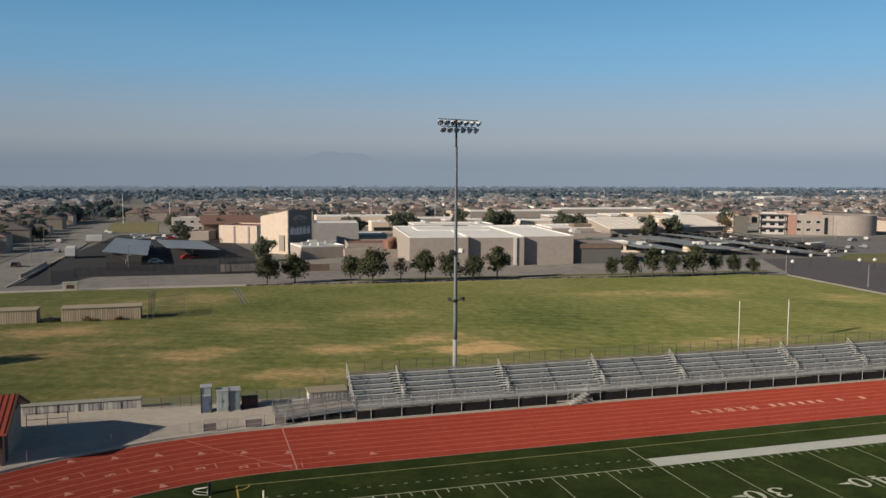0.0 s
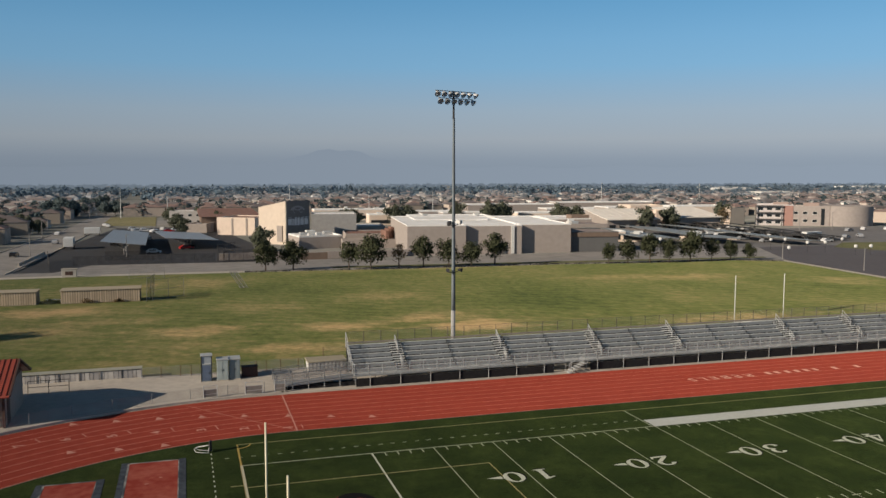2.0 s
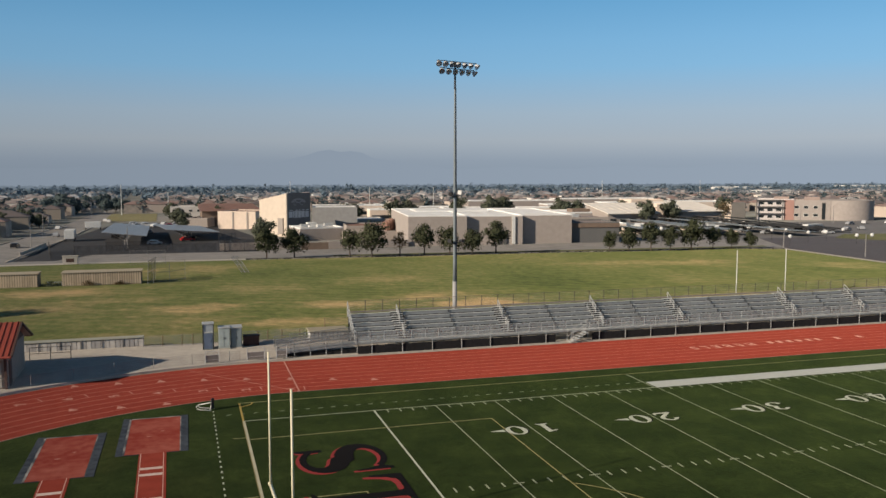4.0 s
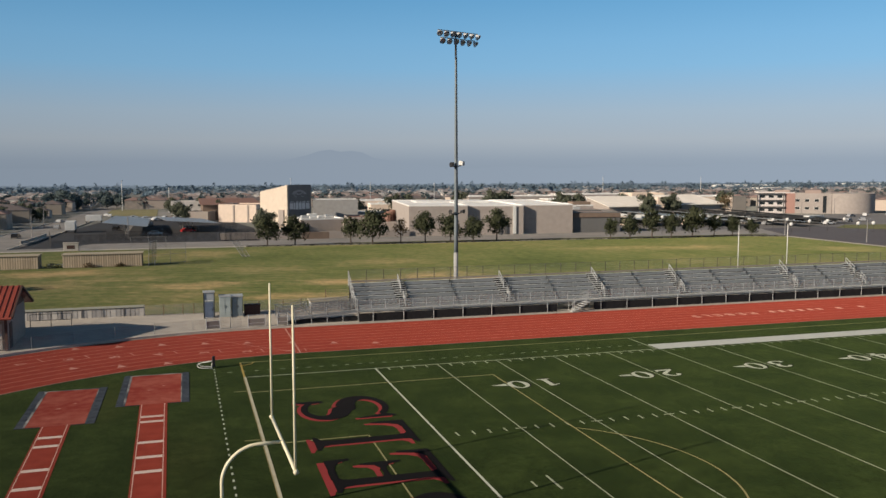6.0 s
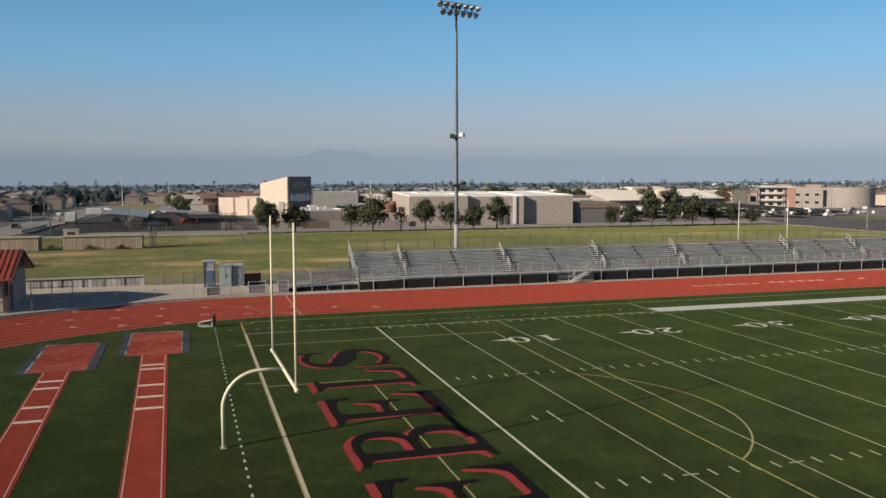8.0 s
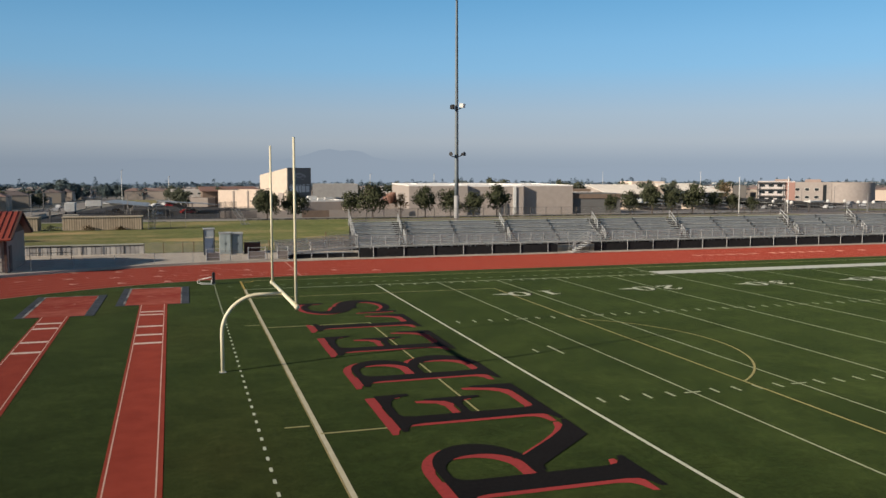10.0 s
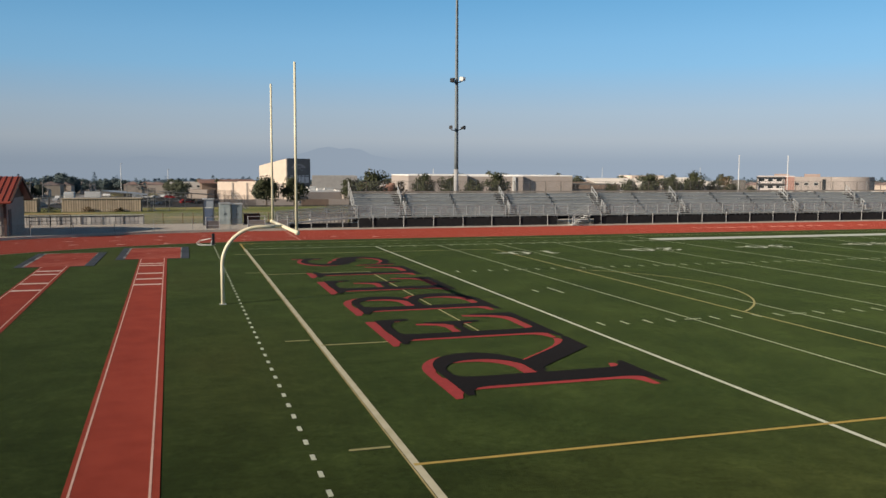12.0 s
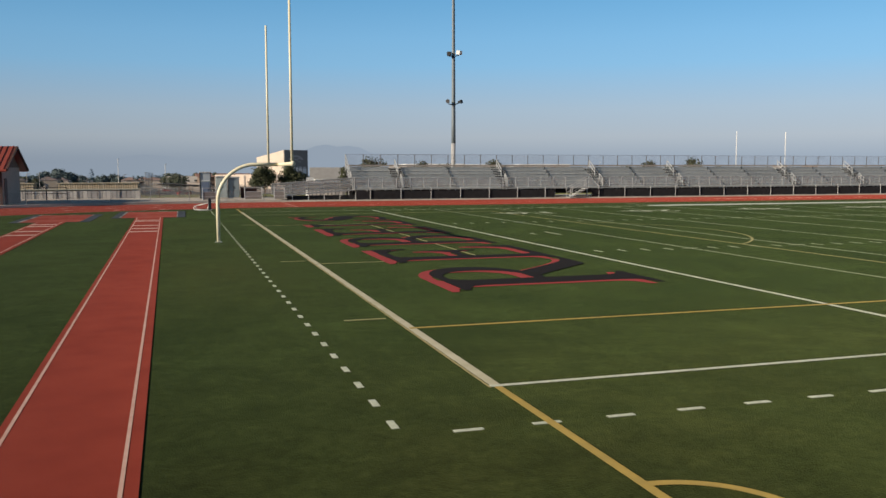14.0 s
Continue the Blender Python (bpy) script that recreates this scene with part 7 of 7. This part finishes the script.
ROW = ((4.9, 188.3, 0.95), (11.4, 189.7, 0.97), (23.9, 185.9, 0.85), (28.2, 181.6, 1.11), (35.3, 183.3, 0.0), (41.4, 183.9, 0.99), (47.3, 182.6, 0.92), (52.5, 181.2, 0.85), (59.5, 184.0, 1.04), (86.2, 176.2, 0.70), (91.2, 175.6, 0.84), (96.4, 174.1, 0.95), (101.2, 173.2, 0.82), (107.3, 173.5, 1.09), (113.9, 174.1, 0.74), (119.2, 173.9, 0.70), (124.5, 173.4, 0.60))
for k, (x, y, s) in enumerate(ROW):
    plant(dry if s == 0 else kinds[k % 3], x, y, (s or 0.9) * 1.06, 47 * k, 0.80 if x > 80 else 0.94)
plant(dry, 226.8, 330, 1.6, 20)
for k, (x, y, s) in enumerate(((10.4, 262, 1.1), (62, 380, 1.35), (60.5, 392, 1.2), (86, 400, 1.5), (93.5, 402, 1.5), (118, 396, 1.6), (134, 391, 1.75), (141, 393, 1.7), (184.0, 326, 1.45), (197.8, 329, 1.5), (188, 356, 1.5), (251, 366, 1.5), (163, 372, 1.6), (172, 372, 1.5), (160, 360, 1.3), (330, 316, 1.0), (-77.4, 387, 1.0), (-80, 318, 0.95), (-87, 330, 0.9), (-82, 354, 1.0), (-91, 362, 0.95), (-80, 404, 1.0), (-86, 425, 1.05), (-89, 396, 0.9), (-96, 312, 0.9), (-72.5, 384, 0.9), (-79, 339, 1.0), (-84, 300, 1.0), (-16, 378, 1.2), (-14, 352, 1.0), (2, 396, 1.2), (340, 330, 1.1), (360, 345, 1.2), (-48, 102, 1.05), (-20, 455, 1.3), (-6, 446, 1.2))):
    plant((far_kinds if y > 240 else kinds)[k % 3], x, y, s, 61 * k)
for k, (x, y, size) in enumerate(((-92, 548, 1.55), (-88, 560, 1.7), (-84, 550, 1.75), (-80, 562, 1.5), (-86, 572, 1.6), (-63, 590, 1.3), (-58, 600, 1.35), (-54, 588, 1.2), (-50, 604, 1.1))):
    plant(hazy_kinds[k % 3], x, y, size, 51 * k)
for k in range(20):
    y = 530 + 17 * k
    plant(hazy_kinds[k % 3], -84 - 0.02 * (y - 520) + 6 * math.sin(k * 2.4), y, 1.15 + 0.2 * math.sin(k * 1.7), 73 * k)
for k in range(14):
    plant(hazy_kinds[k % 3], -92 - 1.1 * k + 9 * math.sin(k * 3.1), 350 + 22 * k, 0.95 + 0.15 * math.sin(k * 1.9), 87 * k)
for src in (*kinds, *far_kinds, *hazy_kinds, dry):
    for o in (*src.children_recursive, src):
        bpy.data.objects.remove(o)

# ---- town behind the school ----
rnd = random.Random(77)


def open_ground(x, y):
    """Whether a house may stand there: outside the school, its lots and the street."""
    if -76 - max(0, y - 420) * 0.03 < x < -46:
        return False
    if y < 440 and x > -50 and x < 345:
        return False
    if y < 560 and -50 < x < 300:
        return False
    return True


lots = []
y = 300.0
while y < 1500:
    step = 15.5 if y < 900 else 19.0
    x = -0.30 * y - 60
    while x < 1.05 * y + 60:
        px, py = x + rnd.uniform(-1.5, 1.5), y + rnd.uniform(-3, 3)
        if open_ground(px, py) and rnd.random() < (0.82 if y < 800 else 0.6):
            lots.append((px, py, rnd.choice((0, 90, 180, 270)) + rnd.uniform(-6, 6), rnd.random()))
        x += step
    y += 27.0 if y < 900 else 38.0
lots.sort(key=lambda q: q[0] ** 2 + q[1] ** 2)


def house_shape(w, d, h, rise, wing):
    """Walls and hipped roofs of a house with a side wing: two lists of solids."""
    def walls(bm, m):
        box(bm, -w / 2, w / 2, -d / 2, d / 2, -1.5, h, m)
        box(bm, -w / 2 + 0.4, -w / 2 + wing, -d / 2 - 3.0, -d / 2 - 0.01, -1.5, h * 0.62, m)

    def hip(bm, x0, x1, y0, y1, z, r, m):
        e = 0.3
        x0, x1, y0, y1 = x0 - e, x1 + e, y0 - e, y1 + e
        inset = min(x1 - x0, y1 - y0) / 2
        if x1 - x0 > y1 - y0:
            ra, rb = ((x0 + inset * 0.9, (y0 + y1) / 2), (x1 - inset * 0.9, (y0 + y1) / 2))
            order = ((0, 1, 5, 4), (1, 2, 5), (2, 3, 4, 5), (3, 0, 4))
        else:
            ra, rb = (((x0 + x1) / 2, y0 + inset * 0.9), ((x0 + x1) / 2, y1 - inset * 0.9))
            order = ((0, 1, 4), (1, 2, 5, 4), (2, 3, 5), (3, 0, 4, 5))
        v = [bm.verts.new(m @ Vector(p)) for p in ((x0, y0, z), (x1, y0, z), (x1, y1, z), (x0, y1, z), (*ra, z + r), (*rb, z + r))]
        for f in order:
            bm.faces.new([v[i] for i in f])
        bm.faces.new([v[i] for i in (3, 2, 1, 0)])

    def roofs(bm, m):
        hip(bm, -w / 2, w / 2, -d / 2, d / 2, h + 0.01, rise, m)
        hip(bm, -w / 2 + 0.4, -w / 2 + wing, -d / 2 - 3.0, -d / 2 + 1.5, h * 0.62 + 0.01, rise * 0.6, m)

    return walls, roofs


SHAPES = [house_shape(12, 10, 5.4, 1.8, 5.5), house_shape(14, 9, 3.3, 1.7, 6.0), house_shape(11, 11, 5.6, 1.9, 5.0)]
templates = []
for k, (walls, roofs) in enumerate(SHAPES):
    h = thing("house", "stucco house with a low clay-tile hip roof", "house", pose(0, 0, 0), group="houses of the suburb")
    bm = bmesh.new()
    walls(bm, Matrix.Identity(4))
    part("wall", bm, HOUSE_WALL, h)
    bm = bmesh.new()
    roofs(bm, Matrix.Identity(4))
    part("roof", bm, HOUSE_ROOF, h)
    for u, z in ((-1.5, 1.0), (2.2, 1.0), (4.4, 1.0), (-2.5, 3.6), (1.0, 3.6), (4.0, 3.6)):
        if z > 3 and k == 1:
            continue
        bm = bmesh.new()
        dd = (10, 9, 11)[k] / 2
        box(bm, u - 0.6, u + 0.6, -dd - 0.05, -dd - 0.012, z, z + 1.2)
        part("window", bm, GLASS_DARK, h)
    bm = bmesh.new()
    dd, ww, wing_w = (10, 9, 11)[k] / 2, (12, 14, 11)[k] / 2, (5.5, 6.0, 5.0)[k]
    box(bm, -ww + 0.9, -ww + wing_w - 0.5, -dd - 3.05, -dd - 3.012, 0, 2.1)
    part("garage_door", bm, WHITE_PAINT, h, "white garage door")
    templates.append(h)
NEAR_HOUSES = 170
for x, y, a, r in lots[:NEAR_HOUSES]:
    copy_thing(templates[int(r * 3)], pose(x, y, zg(y), 0, 0, a))
for t in templates:
    for o in (*t.children_recursive, t):
        bpy.data.objects.remove(o)
# farthest houses: haze put into the palette as greyer, paler walls and roofs
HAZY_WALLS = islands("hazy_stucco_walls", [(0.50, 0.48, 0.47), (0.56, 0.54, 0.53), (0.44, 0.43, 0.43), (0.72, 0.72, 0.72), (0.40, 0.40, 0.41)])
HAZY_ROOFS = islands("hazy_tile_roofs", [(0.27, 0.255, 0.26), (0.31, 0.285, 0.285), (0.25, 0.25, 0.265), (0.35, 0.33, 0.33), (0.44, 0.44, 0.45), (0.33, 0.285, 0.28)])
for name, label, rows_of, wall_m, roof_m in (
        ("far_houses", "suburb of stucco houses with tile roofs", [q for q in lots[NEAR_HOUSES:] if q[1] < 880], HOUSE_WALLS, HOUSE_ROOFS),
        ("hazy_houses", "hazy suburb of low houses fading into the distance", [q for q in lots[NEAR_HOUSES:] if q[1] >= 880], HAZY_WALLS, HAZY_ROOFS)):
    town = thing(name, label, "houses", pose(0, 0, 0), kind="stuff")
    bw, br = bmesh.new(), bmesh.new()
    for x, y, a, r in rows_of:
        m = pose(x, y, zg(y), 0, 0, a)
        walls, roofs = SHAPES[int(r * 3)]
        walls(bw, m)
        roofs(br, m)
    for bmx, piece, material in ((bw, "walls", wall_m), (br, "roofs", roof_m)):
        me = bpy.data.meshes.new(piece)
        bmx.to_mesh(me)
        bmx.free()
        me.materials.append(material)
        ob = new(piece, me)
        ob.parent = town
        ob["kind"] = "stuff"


def clumps(name, label, spots, sprays):
    """Far trees: each a loose heap of leafy facets on a short stem."""
    verts, faces = [], []
    r2 = random.Random(9)
    for x, y, h, w in spots:
        z = zg(y)
        base = len(verts)
        verts += [(x - 0.3, y, z - 0.5), (x + 0.3, y, z - 0.5), (x, y, z + h * 0.6)]
        faces.append((base, base + 1, base + 2))
        for k in range(sprays):
            a, u = r2.uniform(0, 6.28), r2.uniform(0, 1)
            zz = 0.14 + 0.82 * u
            rad = w * (math.sin(math.pi * min(1, zz * 0.95)) ** 0.7) * r2.uniform(0.35, 1.0)
            c = (x + math.cos(a) * rad, y + math.sin(a) * rad, z + h * zz)
            s = w * r2.uniform(0.2, 0.42) * (1.0 if sprays > 20 else 1.35)
            b = len(verts)
            for q in range(4):
                verts.append((c[0] + r2.uniform(-s, s), c[1] + r2.uniform(-s, s), c[2] + r2.uniform(-s, s) * 0.8))
            faces += [(b, b + 1, b + 2), (b, b + 2, b + 3), (b, b + 3, b + 1), (b + 1, b + 3, b + 2)]
    me = bpy.data.meshes.new(name)
    me.from_pydata(verts, [], faces)
    # backdrop_woods emit a flat haze colour; nearer belts carry haze in the leaf colour
    me.materials.append(glow("woods_haze_glow", (0.158, 0.195, 0.235), 1.0) if name == "backdrop_woods" else LEAF_PALE if name in ("horizon_woods", "pale_suburb_trees") else LEAF_HAZE if name in ("far_woods", "tall_suburb_trees", "hazy_suburb_trees") else LEAF_FAR)
    return tagged(new(name, me), label, "trees", kind="stuff")


spots = []
for k in range(5200):
    y = 420 + 1500 * rnd.random() ** 0.9
    x = rnd.uniform(-0.30 * y - 60, 1.05 * y + 60)
    if open_ground(x, y):
        spots.append((x, y, rnd.uniform(4.5, 9.5), rnd.uniform(2.0, 3.8)))
clumps("suburb_trees", "scattered haze-tinted green trees between the houses", [q for q in spots if q[1] < 760], 60)
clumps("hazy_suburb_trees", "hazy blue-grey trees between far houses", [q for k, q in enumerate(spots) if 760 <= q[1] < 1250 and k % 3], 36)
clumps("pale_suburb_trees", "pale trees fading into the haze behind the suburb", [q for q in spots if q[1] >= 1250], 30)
spots = []
for k in range(18):
    y = rnd.uniform(500, 720)
    spots.append((rnd.uniform(-90, -76) - 0.03 * (y - 500), y, rnd.uniform(4.5, 8.5), rnd.uniform(2.4, 4.0)))
clumps("street_side_trees", "tall dark green trees along the street", spots, 150)
spots = []
for k in range(3000):
    y = 1050 + 3200 * rnd.random() ** 1.2
    x = rnd.uniform(-0.30 * y - 60, 1.05 * y + 60)
    spots.append((x, y, rnd.uniform(6, 12), rnd.uniform(4, 8) * (1 + y / 5000)))
tall_spots = []
for k in range(110):
    y = rnd.uniform(900, 1500)
    x = rnd.uniform(-0.30 * y - 60, 1.05 * y + 60)
    tall_spots.append((x, y, rnd.uniform(12, 19), rnd.uniform(2.6, 4.2)))
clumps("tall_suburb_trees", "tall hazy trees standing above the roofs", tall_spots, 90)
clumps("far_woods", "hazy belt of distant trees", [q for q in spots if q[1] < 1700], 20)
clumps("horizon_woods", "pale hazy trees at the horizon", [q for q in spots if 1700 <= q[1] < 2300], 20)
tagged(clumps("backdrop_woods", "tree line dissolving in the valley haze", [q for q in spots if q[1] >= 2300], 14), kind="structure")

# warehouses in the far distance
for x, y, w, d, h in ((900, 1300, 130, 50, 9), (1020, 1500, 90, 50, 9), (640, 1350, 60, 40, 8), (1380, 1500, 140, 60, 10), (760, 1000, 50, 24, 7)):
    ob = thing("warehouse", "long white flat-roofed warehouse in the distance", "warehouse", pose(0, 0, 0), group="distant warehouses")
    block(ob, x, y, 0, w, d, h, WHITE_PAINT, WHITE_ROOF)

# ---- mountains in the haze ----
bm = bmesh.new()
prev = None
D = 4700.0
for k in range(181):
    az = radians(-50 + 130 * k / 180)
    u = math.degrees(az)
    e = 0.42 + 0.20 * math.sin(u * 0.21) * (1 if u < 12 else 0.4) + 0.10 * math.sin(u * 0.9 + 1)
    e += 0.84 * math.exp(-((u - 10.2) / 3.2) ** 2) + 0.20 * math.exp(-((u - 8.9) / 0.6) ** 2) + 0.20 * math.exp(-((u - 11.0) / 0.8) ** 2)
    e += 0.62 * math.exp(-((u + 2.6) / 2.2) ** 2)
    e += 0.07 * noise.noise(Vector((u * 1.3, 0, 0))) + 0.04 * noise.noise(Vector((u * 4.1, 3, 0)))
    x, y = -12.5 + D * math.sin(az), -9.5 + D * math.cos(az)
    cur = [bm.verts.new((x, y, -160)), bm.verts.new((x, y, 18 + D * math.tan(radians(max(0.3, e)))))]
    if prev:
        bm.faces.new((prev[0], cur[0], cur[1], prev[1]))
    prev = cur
# the ridge is unlit: it emits the haze colour, stronger towards +X
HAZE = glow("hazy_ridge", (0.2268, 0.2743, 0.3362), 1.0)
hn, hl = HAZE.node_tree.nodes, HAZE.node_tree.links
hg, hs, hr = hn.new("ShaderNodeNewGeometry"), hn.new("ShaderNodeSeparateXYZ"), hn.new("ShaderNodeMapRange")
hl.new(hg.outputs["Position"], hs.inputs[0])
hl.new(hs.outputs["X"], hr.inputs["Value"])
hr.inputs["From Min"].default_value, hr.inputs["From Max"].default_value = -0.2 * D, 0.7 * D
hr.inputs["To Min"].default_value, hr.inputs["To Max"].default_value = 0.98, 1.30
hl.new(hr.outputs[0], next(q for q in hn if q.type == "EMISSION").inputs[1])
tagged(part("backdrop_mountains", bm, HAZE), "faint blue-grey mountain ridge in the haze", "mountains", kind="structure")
